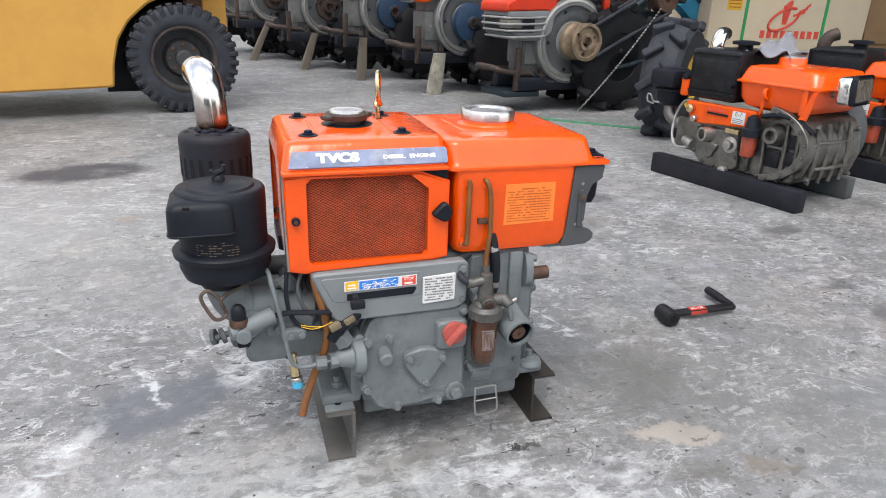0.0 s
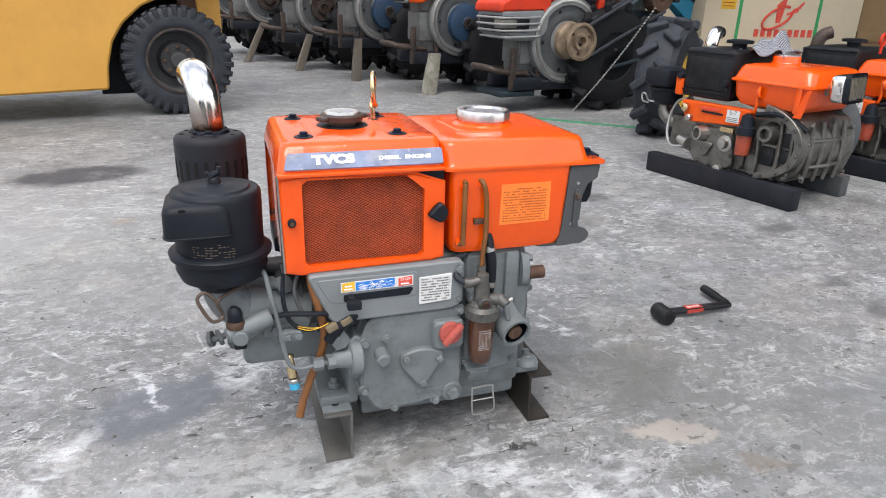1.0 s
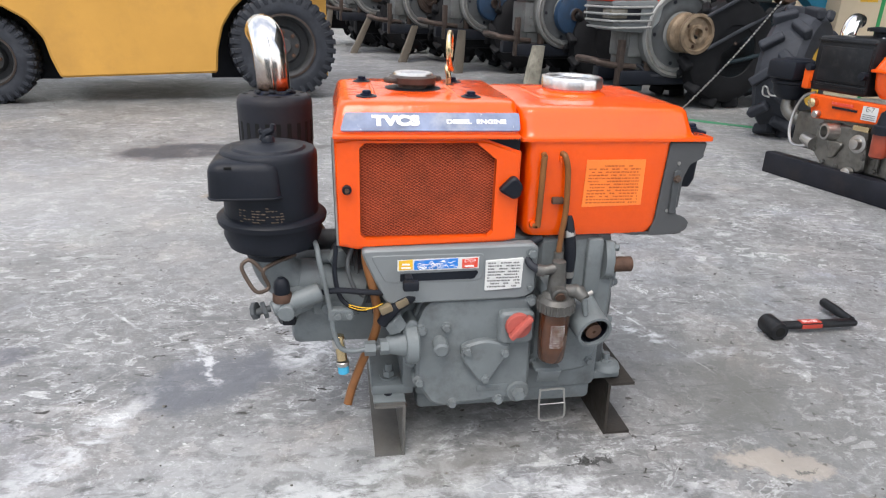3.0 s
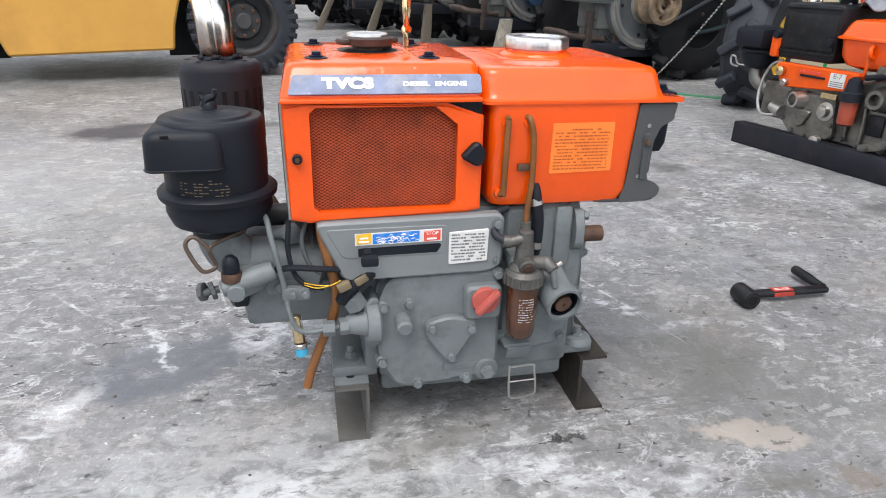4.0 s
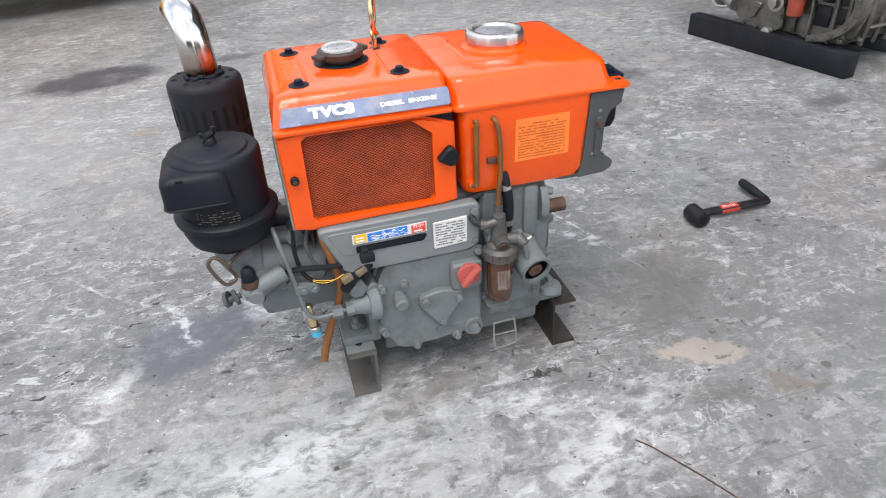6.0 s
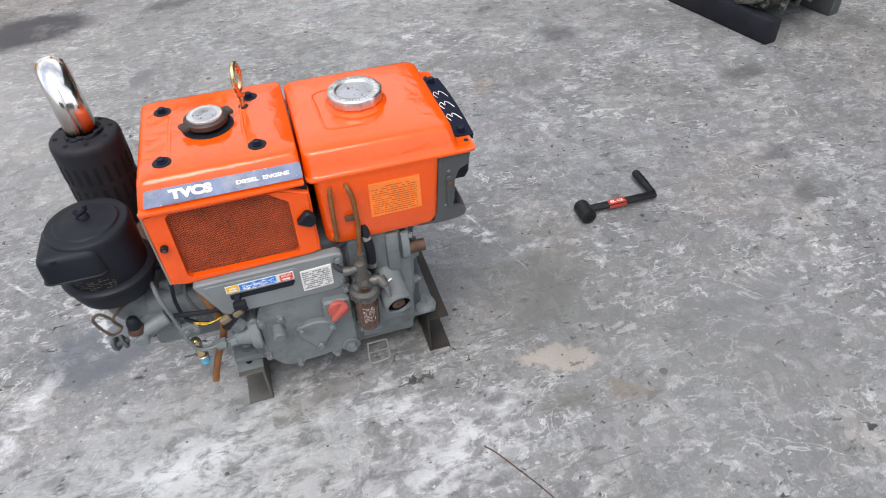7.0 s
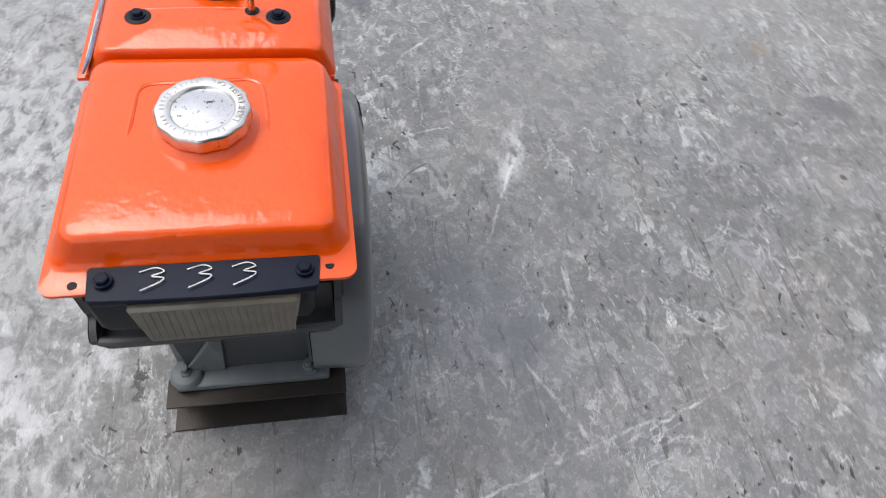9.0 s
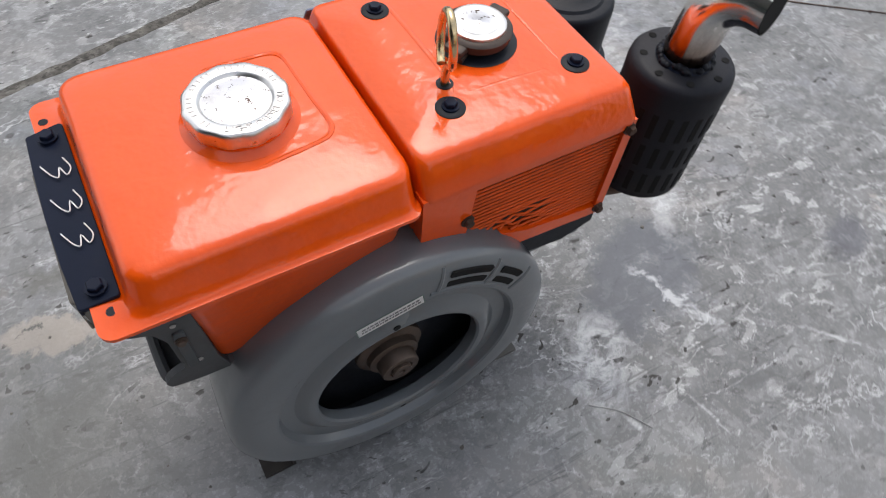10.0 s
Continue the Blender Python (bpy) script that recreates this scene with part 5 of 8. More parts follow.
    for k in range(2):
        part("yellow_wire", tube(bmesh.new(), [(-0.247, -0.133, 0.266 + 0.003 * k), (-0.230, -0.137, 0.262 + 0.004 * k), (-0.213, -0.137, 0.265), (-0.200, -0.135, 0.270)], 0.0007, 6, 4), DECAL_YELLOW, engine)
    bm = bmesh.new()
    box(bm, -0.009, 0.009, -0.006, 0.006, -0.0055, 0.0055, 0.002, m=pose(-0.196, -0.136, 0.262, 0, -20, 10))
    plug = part("cable_plug", bm, surface("stained_plastic_plug", (0.17, 0.135, 0.085), 0.5), engine, "stained cream wiring plug")
    bm = bmesh.new()
    box(bm, -0.010, 0.008, -0.005, 0.005, -0.005, 0.005, 0.002, m=pose(-0.172, -0.135, 0.270, 0, -28, 5))
    part("plug_half", bm, plug.data.materials[0], plug)
    # oil switch hanging below
    sw = part("oil_switch", rod(bmesh.new(), (-0.262, -0.118, 0.214), (-0.258, -0.122, 0.175), 0.0075, seg=12, soft=0.001), BRASS, engine, "brass oil switch with a blue end")
    part("switch_nut", rod(bmesh.new(), (-0.263, -0.117, 0.208), (-0.262, -0.118, 0.196), 0.0105, seg=6), STEEL, sw)
    part("switch_ring", rod(bmesh.new(), (-0.2575, -0.1225, 0.174), (-0.257, -0.123, 0.167), 0.0095, seg=14, soft=0.001), STEEL, sw)
    part("blue_end", rod(bmesh.new(), (-0.257, -0.123, 0.167), (-0.256, -0.124, 0.155), 0.0082, seg=14, soft=0.001), BLUE_BRIGHT, sw)
    part("engine_foot", box(bmesh.new(), -0.215, -0.150, -0.098, 0.10, 0.094, 0.112, 0.004), GREY, engine)
    part("engine_foot", box(bmesh.new(), 0.120, 0.191, -0.090, 0.13, 0.0945, 0.110, 0.005), GREY, engine)
    part("foot_boss", lathe(bmesh.new(), (0.170, -0.075, 0.110), (0, 0, 1), [(0, 0.024), (0.008, 0.021), (0.010, 0.018)], 22), GREY, engine)
    part("foot_gusset", plate(bmesh.new(), [(-0.078, 0.112), (-0.02, 0.112), (-0.012, 0.20), (-0.03, 0.20)], "yz", 0.158, 0.168, 0.002), GREY, engine)
    part("foot_web", box(bmesh.new(), -0.168, -0.14, -0.100, 0.09, 0.105, 0.20, 0.006), GREY, engine)
    part("foot_web", box(bmesh.new(), 0.13, 0.152, -0.075, 0.11, 0.105, 0.20, 0.006), GREY_DARK, engine)
    for x, y in ((-0.187, -0.072), (0.170, -0.075), (0.176, 0.10)):
        part("foot_bolt", hexbolt(bmesh.new(), (x, y, 0.113), (0, 0, 1), 0.0095, 0.009, 1.5), GREY, engine)
        part("foot_stud", rod(bmesh.new(), (x, y, 0.12), (x, y, 0.135), 0.0055, seg=10), GREY, engine)


def fuel_filter(engine):
    f = part("filter_bowl", lathe(bmesh.new(), (0.0465, -0.150, 0.175), (0, 0, 1), [(0, 0.013), (0.002, 0.0175), (0.008, 0.0197), (0.03, 0.0212), (0.086, 0.0220)], 28), AMBER, engine, "brown fuel-stained filter bowl with pale print")
    ring = part("filter_ring", lathe(bmesh.new(), (0.0465, -0.150, 0.256), (0, 0, 1), [(0, 0.0235), (0.002, 0.0262), (0.016, 0.0262), (0.018, 0.0245), (0.022, 0.021), (0.0225, 0)], 30), CAST, f, "dull alloy filter ring nut")
    bm = bmesh.new()
    for k in range(18):
        a = k * math.tau / 18
        rod(bm, (0.0465 + 0.0262 * math.cos(a), -0.150 + 0.0262 * math.sin(a), 0.258), (0.0465 + 0.0262 * math.cos(a), -0.150 + 0.0262 * math.sin(a), 0.271), 0.002, seg=6)
    part("ring_knurl", bm, CAST, ring)
    rnd = random.Random(11)
    bm = bmesh.new()
    for row in range(10):
        z = 0.240 - row * 0.0038
        for k in range(9):
            if rnd.random() < 0.75:
                a = radians(-118 + k * 6.2)
                L = radians(rnd.uniform(2, 5.4))
                r = 0.0224
                vs = [bm.verts.new((0.0465 + r * math.cos(t), -0.150 + r * math.sin(t), zz)) for t, zz in ((a, z - 0.0007), (a + L, z - 0.0007), (a + L, z + 0.0007), (a, z + 0.0007))]
                bm.faces.new(vs)
    part("small_print", bm, WHITE, f)
    body = part("filter_body", lathe(bmesh.new(), (0.0465, -0.146, 0.274), (0, 0, 1), [(0, 0.021), (0.006, 0.019), (0.010, 0.0135), (0.030, 0.0125), (0.040, 0.011), (0.056, 0.010), (0.058, 0.006)], 22), CAST, engine, "stained alloy filter head with cock")
    part("inlet_boss", rod(bmesh.new(), (0.0465, -0.150, 0.288), (0.046, -0.166, 0.284), 0.012, seg=16, soft=0.002), CAST, body)
    part("inlet_plug", rod(bmesh.new(), (0.046, -0.165, 0.284), (0.046, -0.168, 0.283), 0.0075, seg=6), RUST, body)
    part("side_branch", rod(bmesh.new(), (0.048, -0.148, 0.322), (0.024, -0.146, 0.316), 0.008, 0.007, 14, 0.001), CAST, body)
    part("branch_clip", rod(bmesh.new(), (0.026, -0.146, 0.316), (0.016, -0.144, 0.317), 0.0085, seg=14), CAST, body)
    part("return_hose", tube(bmesh.new(), [(0.018, -0.144, 0.317), (0.006, -0.135, 0.326), (0.012, -0.115, 0.345), (0.03, -0.108, 0.352)], 0.0055, 10, 5), RUBBER, body)
    part("cock_branch", rod(bmesh.new(), (0.050, -0.148, 0.285), (0.078, -0.150, 0.284), 0.009, 0.0105, 16, 0.001), CAST, body)
    lever = part("cock_lever", rod(bmesh.new(), (0.076, -0.150, 0.286), (0.084, -0.164, 0.278), 0.0105, 0.008, 14, 0.001), CAST, body)
    part("lever_arm", rod(bmesh.new(), (0.083, -0.162, 0.279), (0.088, -0.164, 0.252), 0.0055, 0.0035, 10, 0.001), GREY, lever)
    part("lever_pin", rod(bmesh.new(), (0.084, -0.160, 0.281), (0.096, -0.158, 0.286), 0.003, seg=8), STEEL, lever)
    part("top_ferrule", rod(bmesh.new(), (0.050, -0.132, 0.322), (0.050, -0.131, 0.338), 0.0072, seg=12), CAST, body)
    part("filter_bracket", box(bmesh.new(), 0.030, 0.064, -0.140, -0.10, 0.270, 0.292, 0.004), GREY, engine)
    # support strap and wire bail
    strap = part("strap", box(bmesh.new(), 0.030, 0.068, -0.138, -0.10, 0.146, 0.152, 0.001), GREY, engine)
    bm = bmesh.new()
    box(bm, -0.017, 0.017, -0.002, 0.002, -0.022, 0.004, 0.001, m=pose(0.052, -0.138, 0.144, 25, 0, 0))
    part("strap_tongue", bm, GREY, strap)
    bail = [(0.036, -0.150, 0.123), (0.034, -0.158, 0.090), (0.038, -0.162, 0.076), (0.066, -0.162, 0.078), (0.074, -0.160, 0.084), (0.073, -0.152, 0.115), (0.070, -0.150, 0.122), (0.036, -0.150, 0.121)]
    part("wire_bail", tube(bmesh.new(), bail, 0.0017, 6, 4), STEEL, strap, "thin wire bail")
    part("bail_bar", rod(bmesh.new(), (0.036, -0.156, 0.100), (0.073, -0.156, 0.101), 0.0013, seg=6), STEEL, strap)


def muffler(engine):
    c = (-0.352, 0.118)
    body = part("muffler_body", lathe(bmesh.new(), (*c, 0.346), (0, 0, 1), [(0, 0.048), (0.004, 0.0560), (0.160, 0.0582), (0.168, 0.0569), (0.1725, 0.0530), (0.1745, 0.046), (0.175, 0.0)], 40), MUFFLER, engine, "black slotted muffler guard")
    # Slots and vents are thin black pieces painting the darkness of openings.
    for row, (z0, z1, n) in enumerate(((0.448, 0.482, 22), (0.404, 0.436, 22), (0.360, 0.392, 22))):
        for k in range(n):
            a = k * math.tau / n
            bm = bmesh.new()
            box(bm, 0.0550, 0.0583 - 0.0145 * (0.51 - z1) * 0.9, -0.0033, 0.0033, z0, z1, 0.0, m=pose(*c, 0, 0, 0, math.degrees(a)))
            part("guard_slot", bm, surface_soot_hole, body)
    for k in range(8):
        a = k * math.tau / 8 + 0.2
        part("vent_hole", lathe(bmesh.new(), (c[0] + 0.044 * math.cos(a), c[1] + 0.044 * math.sin(a), 0.5207), (0, 0, 1), [(0, 0.0045), (0.0003, 0.0045), (0.0003, 0)], 12), surface_soot_hole, body)
    part("weld_collar", lathe(bmesh.new(), (*c, 0.520), (0, 0, 1), [(0, 0.032), (0.002, 0.0305), (0.005, 0.0272), (0.007, 0.0248)], 26), BLACK_SHINY, body)
    rnd = random.Random(17)
    bead = bmesh.new()
    for k in range(44):
        a = k * math.tau / 44 + rnd.uniform(-0.05, 0.05)
        r, q = 0.0264 + rnd.uniform(-0.001, 0.0028), rnd.uniform(0.0028, 0.0052)
        made = bmesh.ops.create_icosphere(bead, subdivisions=2, radius=q)["verts"]
        for v in made:
            v.co = Vector((c[0] + r * math.cos(a) + v.co.x, c[1] + r * math.sin(a) + v.co.y, 0.5215 + 0.004 * math.sin(a * 3) ** 2 + v.co.z * 0.9))
    part("weld_bead", bead, BLACK, body, "rough sooty weld bead")
    pipe = [(c[0], c[1], 0.522), (c[0] - 0.001, c[1] + 0.001, 0.548), (c[0] - 0.003, c[1] + 0.004, 0.576), (c[0] - 0.007, c[1] + 0.015, 0.597), (c[0] - 0.013, c[1] + 0.034, 0.608), (c[0] - 0.019, c[1] + 0.056, 0.610)]
    bm = bmesh.new()
    tube(bm, pipe, 0.0258, 28, 8)
    faces = [f for f in bm.faces if len(f.verts) > 4]
    bmesh.ops.delete(bm, geom=[faces[-1]], context="FACES")
    ex = part("exhaust_elbow", bm, ELBOW, body, "chromed exhaust elbow, heat-browned at the foot")
    bm = bmesh.new()
    tube(bm, [Vector(p) + Vector((0, 0, 0)) for p in pipe[1:]], 0.0236, 20, 6)
    part("elbow_bore", bm, surface_soot_hole, ex)
    part("seam_rib", tube(bmesh.new(), [(p[0] + 0.002, p[1] - 0.0260, p[2]) if i < 3 else (p[0] + 0.002, p[1] - (0.0238 - 0.011 * (i - 3)), p[2] + 0.010 + 0.007 * (i - 3)) for i, p in enumerate(pipe)], 0.0019, 8, 5), ELBOW, ex)
    part("exhaust_neck", rod(bmesh.new(), (-0.348, 0.122, 0.350), (-0.30, 0.05, 0.28), 0.030, 0.036, 20, 0.003), RUST, engine, "rusty exhaust neck")


def air_cleaner(engine):
    c = (-0.347, -0.078)
    body = part("air_cleaner", lathe(bmesh.new(), (*c, 0.340), (0, 0, 1), [(0, 0.028), (0.001, 0.050), (0.006, 0.060), (0.022, 0.066), (0.038, 0.0645), (0.040, 0.0725), (0.047, 0.0735), (0.050, 0.0705), (0.052, 0.0625), (0.090, 0.0628), (0.128, 0.0635), (0.134, 0.0628), (0.1375, 0.0605), (0.1385, 0.058), (0.1385, 0.049), (0.1415, 0.046), (0.142, 0.034), (0.1445, 0.030), (0.145, 0.0)], 44), BLACK, engine, "matt black oil-bath air cleaner")
    bm = bmesh.new()
    loft(bm, [(-0.4185, -0.328, -0.150, -0.055, 0.4265, 0.014), (-0.4195, -0.327, -0.151, -0.055, 0.4285, 0.014), (-0.418, -0.3285, -0.1495, -0.055, 0.4295, 0.014), (-0.417, -0.330, -0.148, -0.055, 0.462, 0.014), (-0.415, -0.332, -0.146, -0.055, 0.468, 0.014), (-0.410, -0.336, -0.140, -0.06, 0.4725, 0.014), (-0.395, -0.345, -0.115, -0.07, 0.4745, 0.010)], 6)
    part("intake_snout", bm, BLACK, body)
    part("top_stud", rod(bmesh.new(), (*c, 0.482), (*c, 0.500), 0.003, seg=8), BLACK, body)
    nut = part("wing_nut", lathe(bmesh.new(), (*c, 0.482), (0, 0, 1), [(0, 0.0155), (0.002, 0.0155), (0.0032, 0.0145), (0.004, 0.009), (0.009, 0.0085), (0.012, 0.006)], 18), BLACK, body)
    part("nut_wing", tube(bmesh.new(), [(c[0] - 0.006, c[1], 0.488), (c[0] - 0.002, c[1] - 0.001, 0.497), (c[0] + 0.006, c[1], 0.501), (c[0] + 0.008, c[1], 0.509)], 0.0042, 8, 4, radii=(0.0062, 0.0030)), BLACK, nut)
    part("nut_wing", tube(bmesh.new(), [(c[0] + 0.004, c[1], 0.490), (c[0] - 0.006, c[1], 0.497), (c[0] - 0.010, c[1], 0.502)], 0.004, 8, 4, radii=(0.006, 0.0028)), BLACK, nut)
    part("maker_tab", box(bmesh.new(), -0.395, -0.386, -0.1487, -0.146, 0.4665, 0.4695, 0.0006), surface_soot_hole, body)
    rnd = random.Random(5)
    bm = bmesh.new()
    for row in range(6):
        for k in range(10):
            if rnd.random() < 0.55:
                a, L, r = radians(-125 + k * 5.5), radians(rnd.uniform(2, 5)), 0.0632
                z = 0.413 - row * 0.0038
                bm.faces.new([bm.verts.new((c[0] + r * math.cos(t), c[1] + r * math.sin(t), zz)) for t, zz in ((a, z - 0.0007), (a + L, z - 0.0007), (a + L, z + 0.0006), (a, z + 0.0006))])
    part("small_print", bm, surface_gold, body)
    part("cleaner_neck", rod(bmesh.new(), (-0.351, -0.080, 0.325), (-0.351, -0.079, 0.345), 0.034, 0.030, 22, 0.002), BLACK, engine)
    part("hose_clamp", rod(bmesh.new(), (-0.323, -0.105, 0.352), (-0.30, -0.104, 0.345), 0.0035, seg=8), STEEL, engine)


LABEL_EDGE = surface("green_grey_label_edge", (0.10, 0.14, 0.12), 0.5, grime_amount=0.2, bump=0.0)


def flywheel(engine):
    c, z = 0.020, 0.243
    s = part("flywheel_shroud", lathe(bmesh.new(), (c, 0.118, z), (0, 1, 0), [(-0.01, 0.170), (-0.008, 0.200), (0.046, 0.203), (0.058, 0.2025), (0.064, 0.2005), (0.0685, 0.1965), (0.0715, 0.190), (0.0735, 0.182), (0.0742, 0.170), (0.0738, 0.1535), (0.0720, 0.1505), (0.0655, 0.1480), (0.0630, 0.1465), (0.0625, 0.1430), (0.0628, 0.130), (0.0660, 0.1235),
                                                                                (0.0705, 0.118), (0.0722, 0.112), (0.0715, 0.1065), (0.0690, 0.1040), (0.0640, 0.1030), (0.0560, 0.1030)], 96, caps=False), SHROUD, engine, "grey flywheel with a recessed centre", 24)
    # Web is black to put the opening's inner shade into the colour.
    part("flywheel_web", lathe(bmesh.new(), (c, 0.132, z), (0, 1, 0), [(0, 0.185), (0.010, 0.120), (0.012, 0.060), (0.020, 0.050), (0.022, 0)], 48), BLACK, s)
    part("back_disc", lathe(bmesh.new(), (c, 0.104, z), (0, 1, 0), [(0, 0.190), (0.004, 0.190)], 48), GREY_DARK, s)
    hub = part("hub", lathe(bmesh.new(), (c, 0.148, z), (0, 1, 0), [(0, 0.044), (0.010, 0.043), (0.013, 0.040), (0.014, 0.033), (0.022, 0.032), (0.024, 0.029), (0.024, 0)], 40), RUST_HUB, s, "dull brown steel flywheel hub and nut")
    part("hub_nut", lathe(bmesh.new(), (c, 0.170, z), (0, 1, 0), [(0, 0.0245), (0.016, 0.0245), (0.018, 0.023), (0.018, 0.015), (0.0165, 0.0145), (0.0165, 0.0)], 32), RUST_HUB, hub)
    part("shaft_end", lathe(bmesh.new(), (c, 0.184, z), (0, 1, 0), [(0, 0.0125), (0.007, 0.0125), (0.008, 0.0115), (0.0075, 0.004), (0.004, 0.003), (0.004, 0.0)], 24), RUST_HUB, hub)
    # vent slots in two groups, each inside a pressed ridge
    # Black plates paint the slots' dark depth; nothing is cut through.
    for mid_a, half, rr in ((115, 9.0, 0.1835), (115, 9.0, 0.1695), (136, 6.5, 0.1825), (136, 6.5, 0.1685)):
        arc = [radians(mid_a - half + 2 * half * k / 10) for k in range(11)]
        outline = [(c + (rr + 0.0043) * math.cos(a), z + (rr + 0.0043) * math.sin(a)) for a in arc] + [(c + (rr - 0.0043) * math.cos(a), z + (rr - 0.0043) * math.sin(a)) for a in arc[::-1]]
        part("vent_slot", plate(bmesh.new(), round_outline(outline, 0.003, 2), "xz", 0.182, 0.1926), surface_soot_hole, s)
    ridge = []
    for a0, r0 in [(a, 0.1598) for a in range(100, 147, 4)]:
        ridge.append((c + r0 * math.cos(radians(a0)), 0.1905, z + r0 * math.sin(radians(a0))))
    part("pressed_ridge", tube(bmesh.new(), ridge, 0.0032, 8, 2), SHROUD, s)
    for a0 in (103, 126, 146):
        part("pressed_ridge", tube(bmesh.new(), [(c + rr * math.cos(radians(a0)), yy, z + rr * math.sin(radians(a0))) for rr, yy in ((0.160, 0.1905), (0.175, 0.1912), (0.188, 0.1885), (0.194, 0.186))], 0.003, 8, 2), SHROUD, s)
    # pressed swelling round the fixing hole
    part("pressed_lug", lathe(bmesh.new(), (c + 0.118 * math.cos(radians(86)), 0.178, z + 0.118 * math.sin(radians(86))), (0, 1, 0), [(0, 0.022), (0.008, 0.017), (0.0115, 0.011), (0.0125, 0.0)], 24), SHROUD, s)
    bm = bmesh.new()
    pts = []
    lab = [(0.0355 + 0.0 * k, 0) for k in range(2)]
    x0, x1 = c + 0.052, c - 0.020
    for a, b in (((x0, 0.386), (x1, 0.3985)),):
        d = Vector((b[0] - a[0], b[1] - a[1])).normalized()
        nrm = Vector((-d.y, d.x)) * 0.0075
        outline = [(a[0] - nrm.x, a[1] - nrm.y), (b[0] - nrm.x, b[1] - nrm.y), (b[0] + nrm.x, b[1] + nrm.y), (a[0] + nrm.x, a[1] + nrm.y)]
        plate(bm, outline, "xz", 0.189, 0.1925)
    d = Vector((x1 - x0, 0.0125)).normalized()
    edge = [(x0 + d.y * q - d.x * 0.0015, 0.386 - d.x * q - d.y * 0.0015) for q in (-0.009, 0.009)] + [(x1 + d.y * q + d.x * 0.0015, 0.3985 - d.x * q + d.y * 0.0015) for q in (0.009, -0.009)]
    part("label_edge", plate(bmesh.new(), edge, "xz", 0.188, 0.1923), LABEL_EDGE, s)
    tagl = part("data_label", bm, WHITE, s, "narrow white data label with worn print")
    rnd = random.Random(3)
    bm = bmesh.new()
    for row in (-0.0025, 0.0028):
        k = 0.06
        while k < 0.94:
            L = rnd.uniform(0.02, 0.06)
            p = Vector((x0 + (x1 - x0) * k, 0.386 + 0.0125 * k + row))
            q = Vector((x0 + (x1 - x0) * (k + L), 0.386 + 0.0125 * (k + L) + row))
            plate(bm, [(p.x, p.y - 0.0012), (q.x, q.y - 0.0012), (q.x, q.y + 0.0012), (p.x, p.y + 0.0012)], "xz", 0.1924, 0.1929)
            k += L + 0.015
    part("small_print", bm, INK_GREY, tagl)
    # Black disc paints the dark of each fixing hole.
    for a, y in ((86, 0.1905), (268, 0.1885)):
        part("fixing_hole", lathe(bmesh.new(), (c + 0.116 * math.cos(radians(a)), y, z + 0.116 * math.sin(radians(a))), (0, 1, 0), [(0, 0.0042), (0.001, 0.0042), (0.001, 0)], 14), surface_soot_hole, s)


def skid_channel(engine, web, out, y0, y1, h=0.094):
    """A channel with its web at x = web and both flanges towards x = out."""
    t = 0.0045 if out > web else -0.0045
    shape = [(web, 0.0), (out, 0.0), (out, abs(t)), (web + t, abs(t)), (web + t, h - abs(t)), (out, h - abs(t)), (out, h), (web, h)]
    bm = bmesh.new()
    plate(bm, shape, "xz", y0, y1)
    for v in bm.verts:
        if v.co.z > h * 0.5 and abs(v.co.y - y0) < 1e-4:
            v.co.y += 0.006 if out > web else -0.002
    k = part("skid_channel", bm, SKID if web < 0 else SKID_OILY, engine, "worn bare steel channel skid")
    part("skid_hole", lathe(bmesh.new(), ((web + out) / 2 - 0.004, y0 + 0.028, h - 0.0002), (0, 0, 1), [(0, 0.006), (0.0006, 0.006), (0.0006, 0)], 14), BLACK, k)


SKID_OILY = surface("oily_skid_steel", (0.040, 0.036, 0.032), 0.42, 0.4, var=0.35, scale=18, grime=(0.03, 0.022, 0.016), grime_amount=0.7, bump=0.2)
# Near-black for sooty bores and for painting the dark of slots and holes.
surface_soot_hole = surface("soot_and_hole_black", (0.006, 0.006, 0.006), 0.9, grime_amount=0.0, bump=0.0)
surface_gold = surface("faded_gold_print", (0.13, 0.10, 0.07), 0.5, grime_amount=0.2, bump=0.0)

engine = thing("diesel_engine", "orange and grey single-cylinder diesel engine standing on steel skids", "engine")
engine_hood(engine)
radiator(engine)
fuel_tank(engine)
lamp_bracket(engine)
control_panel(engine)
crankcase(engine)
cylinder_head(engine)
fuel_filter(engine)
muffler(engine)
air_cleaner(engine)
flywheel(engine)
skid_channel(engine, -0.165, -0.212, -0.124, 0.150)
pad = part("skid_pad", box(bmesh.new(), -0.213, -0.1645, -0.1175, -0.050, 0.0935, 0.0965, 0.0008), GREY, engine, "grey painted end of the skid")
part("pad_hole", lathe(bmesh.new(), (-0.190, -0.098, 0.0962), (0, 0, 1), [(0, 0.0062), (0.0006, 0.0062), (0.0006, 0)], 14), BLACK, pad)
skid_channel(engine, 0.167, 0.212, -0.110, 0.153)


